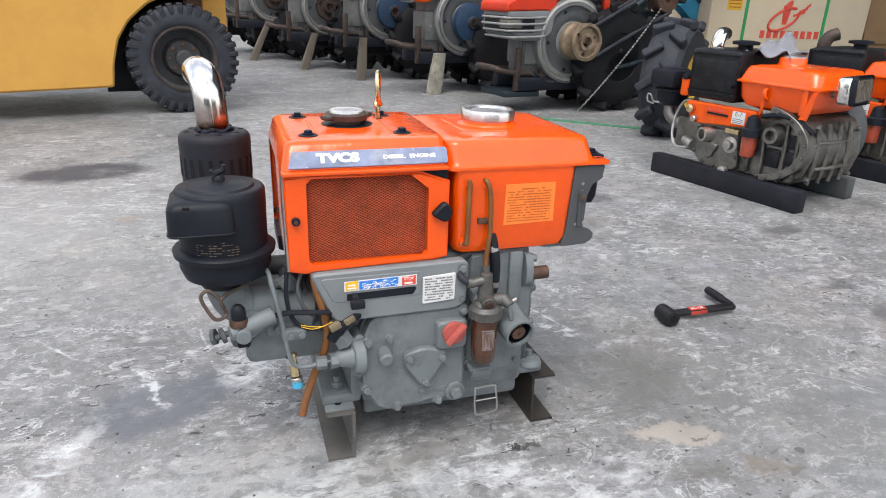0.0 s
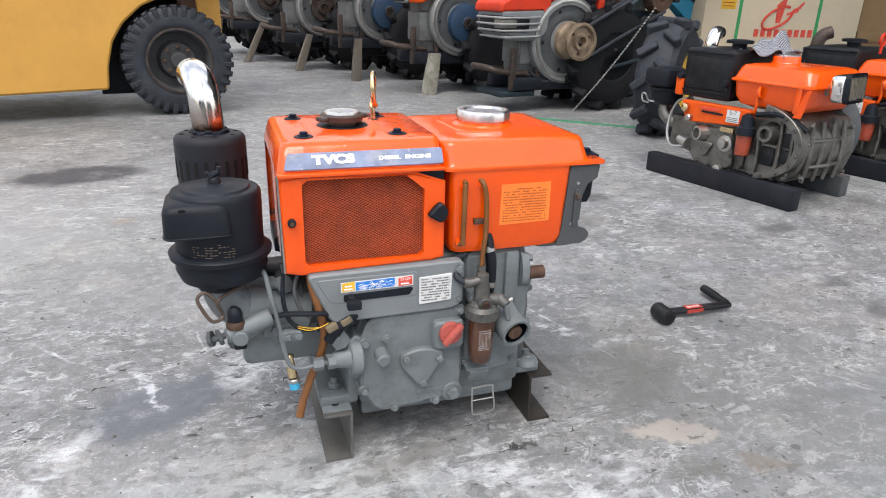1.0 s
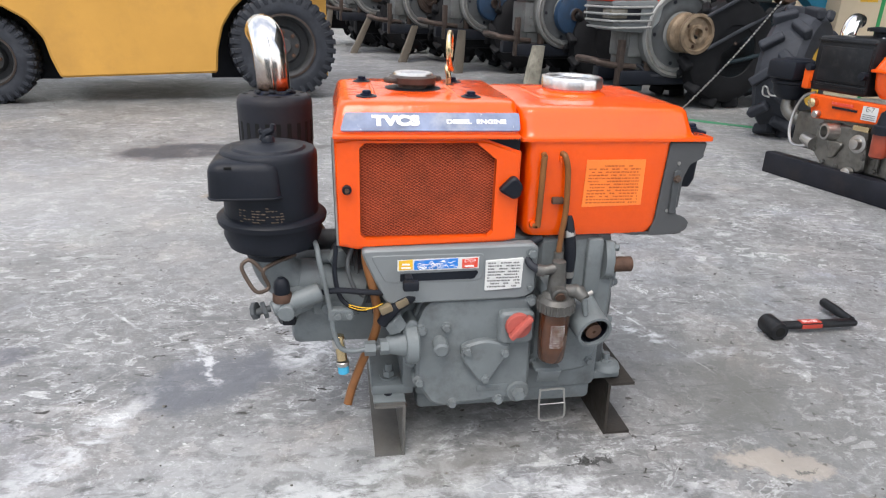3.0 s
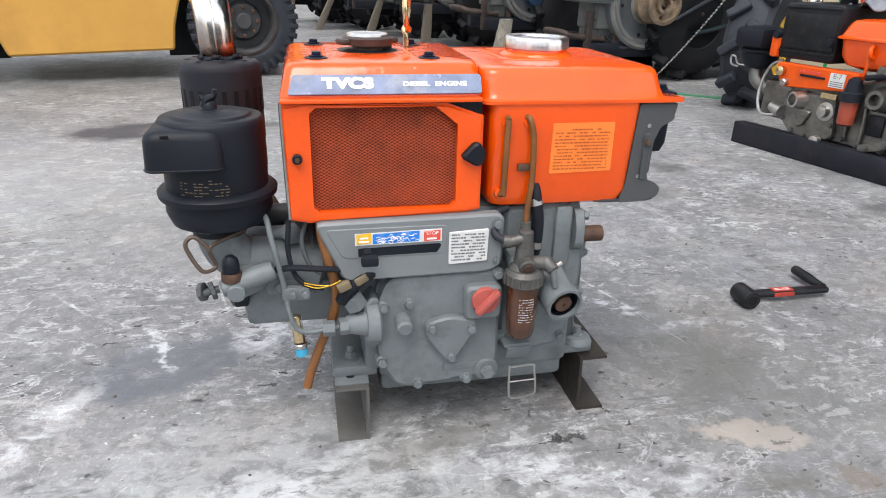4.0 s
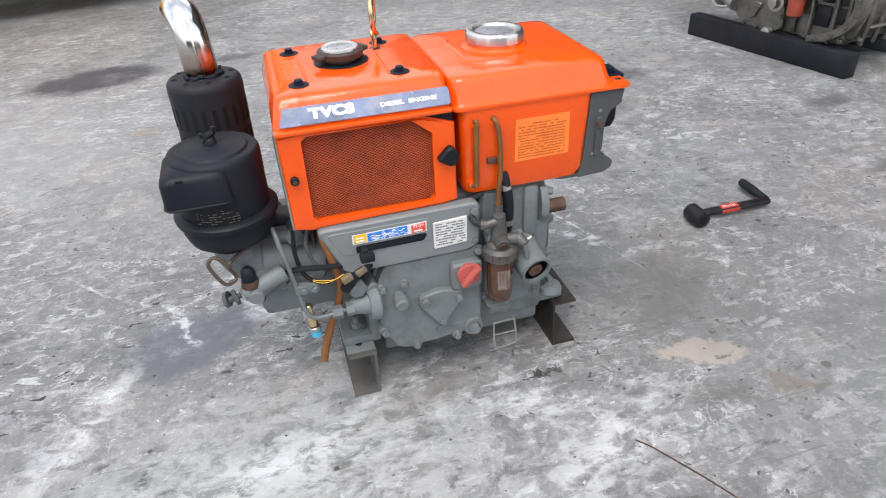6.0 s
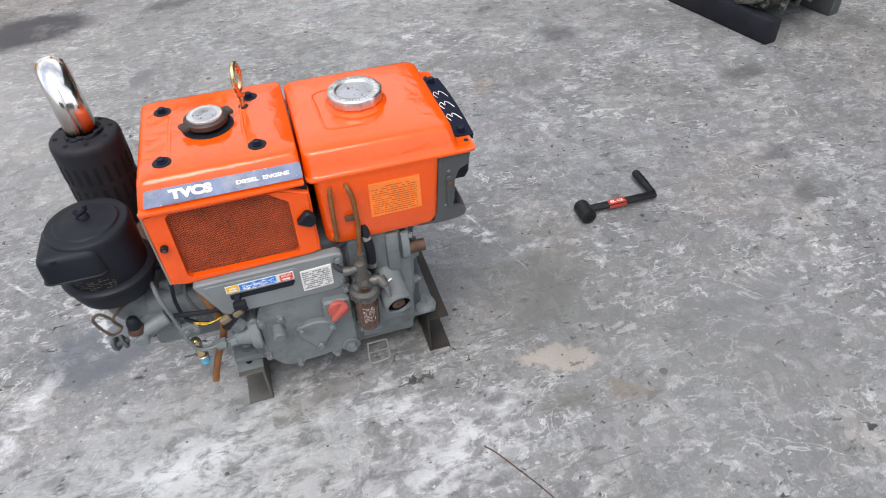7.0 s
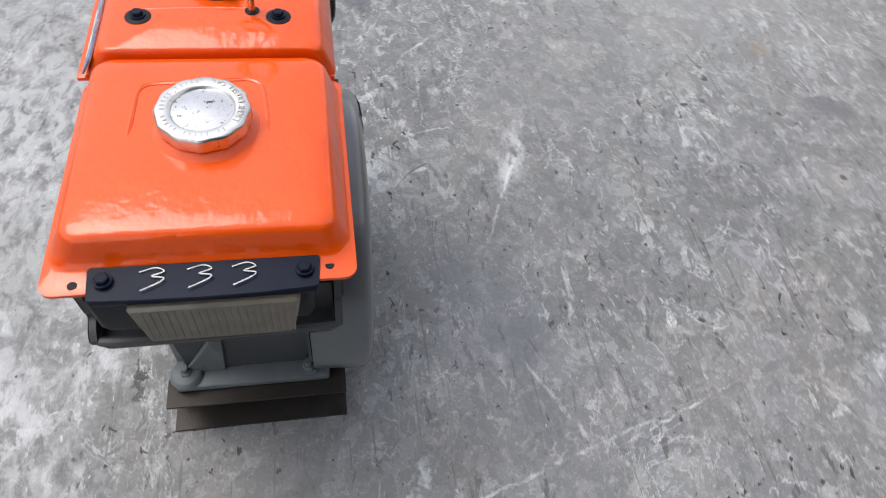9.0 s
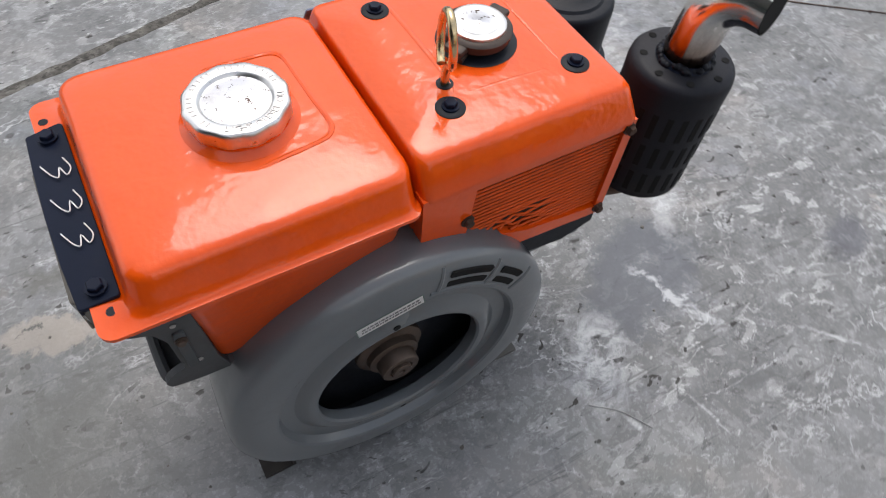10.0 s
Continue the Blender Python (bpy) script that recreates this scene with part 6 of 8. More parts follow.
# ---- the starting crank on the ground ----
def starting_crank():
    e = thing("starting_crank", "black starting crank with a red label lying on concrete", "crank handle")
    bm = bmesh.new()
    box(bm, 0.66, 0.878, 0.179, 0.202, 0.010, 0.025, 0.007, 3)
    arm = part("arm", bm, CRANK_BLACK, e)
    bm = bmesh.new()
    lathe(bm, (0.668, 0.155, 0.021), (0.0, 1, 0), [(0, 0.012), (0.001, 0.019), (0.012, 0.020), (0.050, 0.0205), (0.054, 0.018)], 24)
    part("socket", bm, CRANK_BLACK, e)
    # Flat black disc paints the socket's dark mouth.
    part("socket_bore", lathe(bmesh.new(), (0.668, 0.1546, 0.021), (0, -1, 0), [(0, 0.011), (0.0006, 0.011)], 18), surface_soot_hole, e)
    part("grip", lathe(bmesh.new(), (0.872, 0.196, 0.018), (0.0, 1, 0.02), [(0, 0.009), (0.036, 0.0095), (0.038, 0.0108), (0.090, 0.0110), (0.094, 0.0095), (0.095, 0.0)], 20), CRANK_BLACK, e)
    lab = part("label", box(bmesh.new(), 0.738, 0.786, 0.1772, 0.1788, 0.0135, 0.0225), CRANK_LABEL, arm, "red label with white lettering")
    part("label_top", box(bmesh.new(), 0.738, 0.786, 0.181, 0.199, 0.0245, 0.0256), CRANK_LABEL, lab)
    lettering("label_text", "EK-125", 0.012, pose(0.762, 0.1895, 0.0258), WHITE_INK, lab, 0.0002)
    return e


starting_crank()


# ---- shared builders for the machines in the background ----
def lugged_tyre(parent, radius, width, rim_material, lugs=14, hub=0.45, at=Matrix(), rubber=RUBBER):
    """A tractor tyre with the axle along y, as tyre > lugs, rim."""
    h = width / 2
    t = part("tyre", lathe(bmesh.new(), (0, -h, 0), (0, 1, 0), [(0.0, radius * hub), (-0.004, radius * 0.62), (0.004, radius * 0.80), (width * 0.15, radius * 0.88), (width * 0.5, radius * 0.90), (width * 0.85, radius * 0.88), (width - 0.004, radius * 0.80), (width + 0.004, radius * 0.62), (width, radius * hub)], 40, caps=False), rubber, parent, "black lugged tractor tyre")
    t.matrix_local = at
    for side in (-1, 1):
        bm = bmesh.new()
        box(bm, -0.024, 0.024, -h * 0.54, h * 0.54, radius * 0.83, radius, 0.014, 3, pose(0, side * h * 0.5, 0, 0, 0, side * 38))
        me = piece_mesh("lug", bm, rubber)
        for k in range(lugs):
            piece("lug", me, pose(0, 0, 0, 0, (k + 0.25 * side) * 360 / lugs, 0), t)
    part("rim", lathe(bmesh.new(), (0, -h, 0), (0, 1, 0), [(0.01, radius * 0.50), (0.0, radius * 0.47), (0.012, radius * 0.43), (0.05, radius * 0.40), (0.055, radius * 0.14), (0.03, radius * 0.13), (0.028, 0)], 32), rim_material, t)
    return t


def pulley_wheel(parent, c, r, material, hub_material, hub="vee", name="flywheel"):
    """A flywheel that looks to -y, with its boss."""
    x, y, z = c
    w = part(name, lathe(bmesh.new(), c, (0, -1, 0), [(-0.075, r * 0.9), (-0.07, r), (-0.008, r), (0.0, r * 0.97), (0.004, r * 0.94), (0.004, r * 0.80), (-0.012, r * 0.77), (-0.016, r * 0.45), (-0.004, r * 0.40), (0.0, r * 0.3), (0.0, 0)], 56), material, parent, "grey cast iron flywheel")
    # Darker grey ring laid over the recess face to deepen it.
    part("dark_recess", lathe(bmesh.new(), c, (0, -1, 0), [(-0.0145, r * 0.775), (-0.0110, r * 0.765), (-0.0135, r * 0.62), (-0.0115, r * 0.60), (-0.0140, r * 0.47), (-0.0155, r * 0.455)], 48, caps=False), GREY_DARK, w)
    part("rim_band", lathe(bmesh.new(), c, (0, -1, 0), [(0.0035, r * 0.945), (0.0058, r * 0.93), (0.0058, r * 0.885), (0.0035, r * 0.875)], 56, caps=False), STEEL, w)
    for k in range(5):
        a = k * math.tau / 5 + 0.7
        part("rim_mark", lathe(bmesh.new(), (x + r * 0.69 * math.cos(a), y + 0.0125, z + r * 0.69 * math.sin(a)), (0, -1, 0), [(0, 0.012), (0.004, 0.012), (0.004, 0)], 10), BLACK, w)
    if hub == "blue":
        part("pulley_arm", box(bmesh.new(), x - r * 0.15, x + r * 0.52, y - 0.055, y + 0.0, z - r * 0.40, z + r * 0.18, 0.03, 3), BLUE, w, "dark blue drive pulley")
        part("pulley_hub", lathe(bmesh.new(), (x + 0.02, y, z - 0.02), (0, -1, 0), [(0, r * 0.54), (0.05, r * 0.52), (0.06, r * 0.42), (0.062, r * 0.18), (0.08, r * 0.16), (0.08, r * 0.09), (0.06, r * 0.09), (0.06, 0)], 36), BLUE, w)
        part("hub_bore", lathe(bmesh.new(), (x + 0.02, y - 0.062, z - 0.02), (0, -1, 0), [(0, r * 0.17), (0.026, r * 0.16), (0.027, r * 0.10), (0.005, r * 0.09), (0.005, 0)], 24), hub_material, w)
    elif hub == "vee":
        part("vee_pulley", lathe(bmesh.new(), (x + 0.01, y, z), (0, -1, 0), [(0, r * 0.44), (0.03, r * 0.42), (0.045, r * 0.33), (0.06, r * 0.33), (0.075, r * 0.42), (0.085, r * 0.30), (0.11, r * 0.28), (0.12, r * 0.42), (0.145, r * 0.43), (0.148, r * 0.36), (0.125, r * 0.33), (0.125, r * 0.20), (0.15, r * 0.19), (0.15, r * 0.12), (0.11, r * 0.12), (0.11, 0)], 40), hub_material, w, "pale worn double belt pulley")
        for k in range(3):
            a = k * math.tau / 3 + 0.4
            part("pulley_bolt", hexbolt(bmesh.new(), (x + 0.01 + r * 0.27 * math.cos(a), y - 0.125, z + r * 0.27 * math.sin(a)), (0, -1, 0), 0.008, 0.008), RUST, w)
    else:
        part("hub_ring", lathe(bmesh.new(), (x, y, z), (0, -1, 0), [(-0.01, r * 0.48), (0.01, r * 0.46), (0.012, r * 0.36), (0.004, r * 0.34), (0.004, r * 0.24), (0.03, r * 0.22), (0.032, r * 0.12), (0.01, r * 0.11), (0.01, 0)], 36), hub_material, w)
        part("hub_lever", tube(bmesh.new(), [(x - r * 0.5, y - 0.015, z + r * 0.1), (x - r * 0.42, y - 0.02, z + r * 0.32), (x - r * 0.25, y - 0.02, z + r * 0.45)], 0.008, 6, 4), STEEL, w)
    return w


def engine_lump(parent, x0, x1, y0, y1, z0, z1, material, seed):
    """A crankcase with covers, bolts, pipes and ribs."""
    rnd = random.Random(seed)
    c = part("crankcase", box(bmesh.new(), x0, x1, y0, y1, z0, z1, 0.02), material, parent, "oily cast engine block")
    for k in range(5):
        x, z, s = rnd.uniform(x0, x1), rnd.uniform(z0, z1), rnd.uniform(0.03, 0.07)
        part("cover", box(bmesh.new(), x - s, x + s, y0 - 0.02, y0 + 0.02, z - s * 0.8, z + s * 0.8, 0.012), material, c)
    for k in range(8):
        part("bolt", hexbolt(bmesh.new(), (rnd.uniform(x0, x1), y0 - 0.02, rnd.uniform(z0, z1)), (0, -1, 0), 0.009, 0.01), STEEL, c)
    for k in range(3):
        p = Vector((rnd.uniform(x0, x1), y0 - 0.03, rnd.uniform(z0, z1)))
        part("pipe", tube(bmesh.new(), [p, p + Vector((0.05, -0.02, 0.06)), p + Vector((0.12, -0.01, 0.02)), p + Vector((0.16, 0.03, -0.06))], 0.008, 8, 5), rnd.choice([RUBBER, STEEL, RUST]), c)
    return c


SLAT = surface("pale_grey_plastic", (0.24, 0.245, 0.24), 0.45, var=0.1, scale=8, grime=(0.1, 0.09, 0.08), grime_amount=0.5)
PROPS = {5: (5, 0.05), 2: (8, 0.052), 3: (4, 0.040), 6: (20, 0.04), 7: (26, 0.038), 8: (10, 0.04)}
RUST_DARK = surface("dark_oily_rust", (0.06, 0.045, 0.038), 0.55, 0.4, var=0.4, scale=20, grime=(0.02, 0.02, 0.02), grime_amount=0.6, bump=0.25)


def walking_tractor(at, turn, fly_z, hood_material, hub, lamp, bars_material, label, seed, r=0.275, pale_hub=None):
    """Two-wheeled tractor: engine forwards (-x), flywheel to -y, handlebars behind (+x). Origin below the flywheel's centre."""
    rnd = random.Random(seed)
    t = thing("walking_tractor", label, "tractor", "row of walking tractors")
    zf = fly_z
    pulley_wheel(t, (0, 0, zf), r, GREY_TRACTOR, pale_hub or RUST_DARK, hub)
    engine_lump(t, -0.30, 0.18, 0.09, 0.34, zf - 0.25, zf + 0.18, GREY_TRACTOR, seed)
    if lamp == "round_hood":
        bm = bmesh.new()
        top = [(-0.445, zf + 0.125), (-0.455, zf + 0.255), (-0.435, zf + 0.300), (-0.36, zf + 0.325), (-0.16, zf + 0.395), (0.0, zf + 0.445), (0.14, zf + 0.455), (0.25, zf + 0.435), (0.31, zf + 0.38), (0.335, zf + 0.27), (0.29, zf + 0.27), (0.26, zf + 0.345), (0.20, zf + 0.38), (0.13, zf + 0.375),
               (0.085, zf + 0.33), (0.07, zf + 0.27), (0.0, zf + 0.25), (-0.16, zf + 0.205), (-0.27, zf + 0.155), (-0.35, zf + 0.12)]
        plate(bm, round_outline(top, 0.03, 4), "xz", 0.34, 0.0, 0.012)
        hood = part("hood", bm, hood_material, t, "worn orange tractor bonnet" if seed != 8 else "worn red tractor bonnet")
        for yy in (0.0085,):
            bm = bmesh.new()
            plate(bm, [(-0.17, zf + 0.315), (0.07, zf + 0.378), (0.07, zf + 0.408), (-0.17, zf + 0.345)], "xz", 0.001, -0.003)
            d = part("side_decal", bm, DECAL_BLUE, hood, "blue and white bonnet decal")
            bm = bmesh.new()
            for k in range(7):
                xx = -0.155 + k * 0.03
                zz = zf + 0.319 + (xx + 0.17) * 0.262
                plate(bm, [(xx, zz + 0.007), (xx + 0.019, zz + 0.012), (xx + 0.021, zz + 0.022), (xx + 0.002, zz + 0.017)], "xz", -0.0028, -0.005)
            part("decal_bar", bm, WHITE_INK, d)
        part("fan_housing", lathe(bmesh.new(), (0.195, 0.03, zf + 0.25), (0, -1, 0), [(-0.20, 0.10), (-0.02, 0.105), (0.0, 0.10), (-0.005, 0.085), (-0.03, 0.08), (-0.035, 0.03), (-0.02, 0.028), (-0.02, 0)], 28), GREY_DARK, hood)
        part("fan_core", box(bmesh.new(), 0.08, 0.32, 0.06, 0.30, zf + 0.12, zf + 0.38, 0.01), BLACK, hood)
        part("bonnet_crease", tube(bmesh.new(), [(-0.452, -0.001, zf + 0.262), (-0.35, -0.003, zf + 0.287), (-0.18, -0.003, zf + 0.335)], 0.006, 8, 3), hood_material, hood)
        case = part("headlamp", box(bmesh.new(), -0.474, -0.435, 0.030, 0.265, zf + 0.118, zf + 0.278, 0.022, 3), SLAT, t, "square headlamp with a pale lens in a dull bezel")
        part("lens_frame", box(bmesh.new(), -0.482, -0.455, 0.045, 0.250, zf + 0.130, zf + 0.266, 0.018, 3), BLACK, case)
        part("lens", box(bmesh.new(), -0.492, -0.46, 0.058, 0.237, zf + 0.142, zf + 0.254, 0.016, 3), LAMP_PALE, case)
        part("muffler", box(bmesh.new(), 0.30, 0.42, 0.10, 0.24, zf + 0.25, zf + 0.50, 0.03, 3), BLACK, t)
        part("cap", lathe(bmesh.new(), (-0.10, 0.17, zf + 0.395), (0, 0, 1), [(0, 0.045), (0.03, 0.045), (0.035, 0.03)], 20), BLACK, t)
    else:
        bm = bmesh.new()
        top = [(-0.54, zf + 0.235), (-0.30, zf + 0.35), (-0.05, zf + 0.44), (0.26, zf + 0.48), (0.30, zf + 0.47), (0.30, zf + 0.20), (0.25, zf + 0.20), (0.25, zf + 0.37), (0.02, zf + 0.34), (-0.02, zf + 0.30), (-0.03, zf + 0.27), (-0.16, zf + 0.24), (-0.22, zf + 0.185), (-0.545, zf + 0.175)]
        plate(bm, round_outline(top, 0.02), "xz", 0.34, 0.0, 0.015)
        hood = part("hood", bm, hood_material, t, "faded red tractor bonnet")
        part("radiator_block", box(bmesh.new(), -0.02, 0.24, 0.03, 0.30, zf + 0.06, zf + 0.35, 0.01), BLACK, t)
        for k in range(7):
            part("guard_bar", rod(bmesh.new(), (-0.01 + 0.035 * k, 0.025, zf + 0.08), (-0.01 + 0.035 * k, 0.025, zf + 0.35), 0.005, seg=6), BLACK, t)
        for k in range(5):
            part("guard_bar", rod(bmesh.new(), (-0.02, 0.022, zf + 0.11 + 0.05 * k), (0.24, 0.022, zf + 0.11 + 0.05 * k), 0.004, seg=6), BLACK, t)
        nose = part("grille", plate(bmesh.new(), round_outline([(-0.525, zf + 0.185), (-0.15, zf + 0.20), (-0.17, zf + 0.05), (-0.24, zf - 0.005), (-0.44, zf + 0.0), (-0.515, zf + 0.05)], 0.02), "xz", 0.33, 0.0, 0.015), GREY_PANEL, t, "grey plastic nose with slatted lamp grille")
        part("lamp_recess", box(bmesh.new(), -0.535, -0.32, -0.004, 0.30, zf + 0.05, zf + 0.155, 0.01), BLACK, nose)
        for k, back in ((0, 0.030), (1, 0.012), (2, 0.0), (3, 0.0)):
            zz = zf + 0.022 + 0.040 * k
            xs = -0.548 + back
            part("grille_slat", tube(bmesh.new(), [(-0.24, -0.004, zz + 0.008), (-0.32, -0.014, zz + 0.003), (xs + 0.05, -0.014, zz), (xs + 0.01, -0.002, zz), (xs, 0.05, zz), (xs, 0.30, zz)], 0.0075, 8, 3), SLAT, nose)
        part("lamp", box(bmesh.new(), -0.538, -0.42, -0.008, 0.10, zf + 0.075, zf + 0.135, 0.01), LENS, nose)
        part("cap", lathe(bmesh.new(), (-0.26, 0.16, zf + 0.385), (0.0, 0, 1), [(0, 0.07), (0.035, 0.07), (0.04, 0.06), (0.041, 0)], 28), CAPMETAL, t, "plated tank cap")
        part("cap", lathe(bmesh.new(), (0.02, 0.17, zf + 0.46), (0.0, 0, 1), [(0, 0.05), (0.02, 0.05), (0.025, 0.03)], 20), CAPMETAL, t)
        pts = [(-0.12, 0.14, zf + 0.40), (-0.12, 0.14, zf + 0.46)] + [(-0.12, 0.14 + 0.035 * math.sin(radians(a)), zf + 0.50 - 0.04 * math.cos(radians(a))) for a in range(0, 361, 45)]
        part("lifting_eye", tube(bmesh.new(), pts, 0.009, 8, 4), RED_OLD, t)
        # rear bonnet, exhaust, belts and guard
        part("rear_cover", box(bmesh.new(), 0.36, 0.84, 0.05, 0.40, zf + 0.42, zf + 0.55, 0.03, 3), hood_material, t, "faded red gearbox cover")
        part("exhaust", tube(bmesh.new(), [(0.32, 0.10, zf + 0.2), (0.33, 0.10, zf + 0.40), (0.30, 0.10, zf + 0.50), (0.30, 0.12, zf + 0.56), (0.36, 0.14, zf + 0.60), (0.44, 0.15, zf + 0.60)], 0.028, 12, 6), RUST, t)
        g = part("belt_guard", plate(bmesh.new(), round_outline([(0.52, zf + 0.37), (0.62, zf + 0.46), (0.82, zf + 0.48), (0.90, zf + 0.40), (0.89, zf + 0.26), (0.84, zf + 0.26), (0.82, zf + 0.35), (0.66, zf + 0.37)], 0.03), "xz", 0.02, -0.11, 0.01), TEAL_DARK, t, "dark blue belt guard")
        part("driven_pulley", lathe(bmesh.new(), (0.74, 0.02, zf + 0.30), (0, -1, 0), [(0, 0.10), (0.02, 0.11), (0.05, 0.09), (0.08, 0.11), (0.10, 0.10), (0.10, 0.04), (0.06, 0.03), (0.06, 0)], 30), RUST, g)
        for y, dz in ((-0.085, 0.0), (-0.135, -0.01)):
            part("drive_belt", tube(bmesh.new(), [(0.06, y, zf + 0.11 + dz), (0.40, y + 0.02, zf + 0.26), (0.70, y + 0.06, zf + 0.40)], 0.012, 8, 3), RUBBER, t, "black drive belt")
            part("drive_belt", tube(bmesh.new(), [(0.10, y, zf - 0.08 + dz), (0.45, y + 0.02, zf + 0.07), (0.78, y + 0.06, zf + 0.20)], 0.012, 8, 3), RUBBER, t, "black drive belt")
        part("idler", lathe(bmesh.new(), (0.40, -0.03, zf + 0.03), (0, -1, 0), [(0, 0.05), (0.04, 0.05), (0.04, 0.025), (0.05, 0.02), (0.05, 0)], 20), WOOD_OLD, t)
        bm = bmesh.new()
        for k in range(40):
            f = k / 39
            p = Vector((0.62, -0.14, zf + 0.22)).lerp(Vector((-0.03, -0.17, 0.03)), f)
            p.z -= 0.03 * math.sin(math.pi * f)
            lathe(bm, p, (1, 0, 1 if k % 2 else 0.2), [(-0.011, 0.003), (0, 0.007), (0.011, 0.003)], 6)
        part("chain", bm, STEEL, t, "hanging steel chain")
        bm = bmesh.new()
        box(bm, 0.0, 1.15, 0.02, 0.36, -0.09, 0.09, 0.015, 2, pose(0.82, 0, zf + 0.60, 0, -25, 0))
        b = part("handle_beam", bm, bars_material, t, "wide blue-grey handle beam")
        bm = bmesh.new()
        box(bm, 0.28, 0.55, 0.012, 0.02, -0.02, 0.075, 0.0, 1, pose(0.82, 0, zf + 0.60, 0, -25, 0))
        part("paper_tag", bm, WHITE, b)
        part("side_frame", box(bmesh.new(), 0.2, 0.9, 0.05, 0.30, zf - 0.20, zf + 0.20, 0.02), TEAL_DARK, t)
    # chassis rails, bumper, wheels, bars
    part("chassis_rail", box(bmesh.new(), -0.40, 0.95, 0.02, 0.10, zf - 0.33, zf - 0.24, 0.012), BLACK, t)
    part("chassis_rail", box(bmesh.new(), -0.40, 0.95, 0.30, 0.38, zf - 0.33, zf - 0.24, 0.012), BLACK, t)
    part("bumper", tube(bmesh.new(), [(-0.28, 0.06, zf - 0.22), (-0.50, 0.06, zf - 0.20), (-0.56, 0.10, zf - 0.18), (-0.56, 0.30, zf - 0.18), (-0.50, 0.34, zf - 0.20), (-0.28, 0.34, zf - 0.22)], 0.02, 10, 4), RUST_DARK, t, "bent tube bumper")
    for x in (-0.40, -0.20):
        part("frame_post", box(bmesh.new(), x - 0.02, x + 0.02, 0.03, 0.07, zf - 0.33, zf - 0.05, 0.005), RUST_DARK, t)
    part("front_mount", box(bmesh.new(), -0.34, -0.22, 0.06, 0.30, zf - 0.16, zf + 0.06, 0.015), GREY_TRACTOR, t)
    for y in (-0.02, 0.52):
        lugged_tyre(t, 0.37, 0.19, TYRE_DARK, 12, at=pose(0.34, y, 0.37, 0, rnd.uniform(0, 40), 0), rubber=TYRE_DARK)
    part("gearbox", box(bmesh.new(), 0.22, 0.75, 0.10, 0.42, 0.16, zf + 0.10, 0.04, 3), TEAL_DARK, t)
    part("axle", rod(bmesh.new(), (0.46, -0.05, 0.30), (0.46, 0.60, 0.30), 0.05), TEAL_DARK, t)
    for y in (0.08, 0.38):
        part("handlebar", tube(bmesh.new(), [(0.55, y, zf + 0.22), (0.95, y - 0.04, zf + 0.48), (1.5, y - 0.08, zf + 0.72), (2.1, y - 0.10, zf + 0.92), (2.3, y - 0.10, zf + 0.90)], 0.021, 8, 4), bars_material, t, "long painted handlebar")
    part("handle_brace", tube(bmesh.new(), [(0.9, 0.06, zf + 0.46), (0.9, 0.36, zf + 0.46)], 0.02, 8, 1), bars_material, t)
    part("bar_box", box(bmesh.new(), 0.55, 1.10, 0.18, 0.28, 0.0, 0.06, 0.015, 2, pose(0, 0, zf + 0.20, 0, -24, 0)), bars_material, t)
    for k in range(3):
        y = 0.10 + 0.12 * k
        part("lever", tube(bmesh.new(), [(0.62, y, zf + 0.30), (0.80 + 0.1 * k, y, zf + 0.55), (1.15 + 0.1 * k, y, zf + 0.74)], 0.011, 6, 4), rnd.choice([STEEL, BLACK, hood_material]), t)
    # loose controls, cables and a seat pan among the bars
    for k in range(9):
        x, y, z = rnd.uniform(0.4, 0.9), rnd.uniform(0.05, 0.4), zf + rnd.uniform(0.22, 0.42)
        a = rnd.uniform(0.4, 0.8)
        part("control_rod", tube(bmesh.new(), [(x, y, z), (x + 0.25, y + rnd.uniform(-0.05, 0.05), z + 0.25 * a), (x + 0.55, y + rnd.uniform(-0.1, 0.1), z + 0.5 * a)], rnd.uniform(0.006, 0.014), 6, 3), rnd.choice([STEEL, BLACK, RUST, hood_material, bars_material]), t)
    for k in range(3):
        x, y, z = rnd.uniform(0.45, 1.2), rnd.uniform(0.05, 0.4), zf + rnd.uniform(0.25, 0.5)
        part("fitting", box(bmesh.new(), x, x + rnd.uniform(0.08, 0.2), y, y + 0.12, z, z + rnd.uniform(0.06, 0.14), 0.02, 2), rnd.choice([BLACK, GREY_DARK, RUST]), t)
    for k in range(3):
        x0 = rnd.uniform(-0.3, 0.1)
        part("cable", tube(bmesh.new(), [(x0, 0.06, zf - 0.2), (x0 + 0.15, 0.02, zf - 0.27), (x0 + 0.4, 0.05, zf - 0.1), (x0 + 0.6, 0.06, zf + 0.2)], 0.01, 6, 4), RUBBER, t)
    # Plain dark box, added to blacken the tractor's underside.
    part("sump", box(bmesh.new(), -0.22, 0.16, 0.14, 0.32, 0.20, zf - 0.2, 0.03, 2), TYRE_DARK, t)
    # timber prop under the nose
    lean, wide = PROPS[seed]
    bm = bmesh.new()
    top = zf - 0.25
    for h0, h1, w0, w1 in ((0.0, top, wide, wide * 0.8),):
        loft(bm, [(-w0, w0, -w0 * 0.8, w0 * 0.8, h0, 0.008), (-w0 * 0.96, w0 * 0.98, -w0 * 0.8, w0 * 0.78, h1 * 0.4, 0.008), (-w1, w1, -w1 * 0.8, w1 * 0.8, h1, 0.008)], 2)
    for v in bm.verts:
        v.co.x += -0.28 + math.tan(radians(lean)) * v.co.z + 0.006 * noise.noise(v.co * 20)
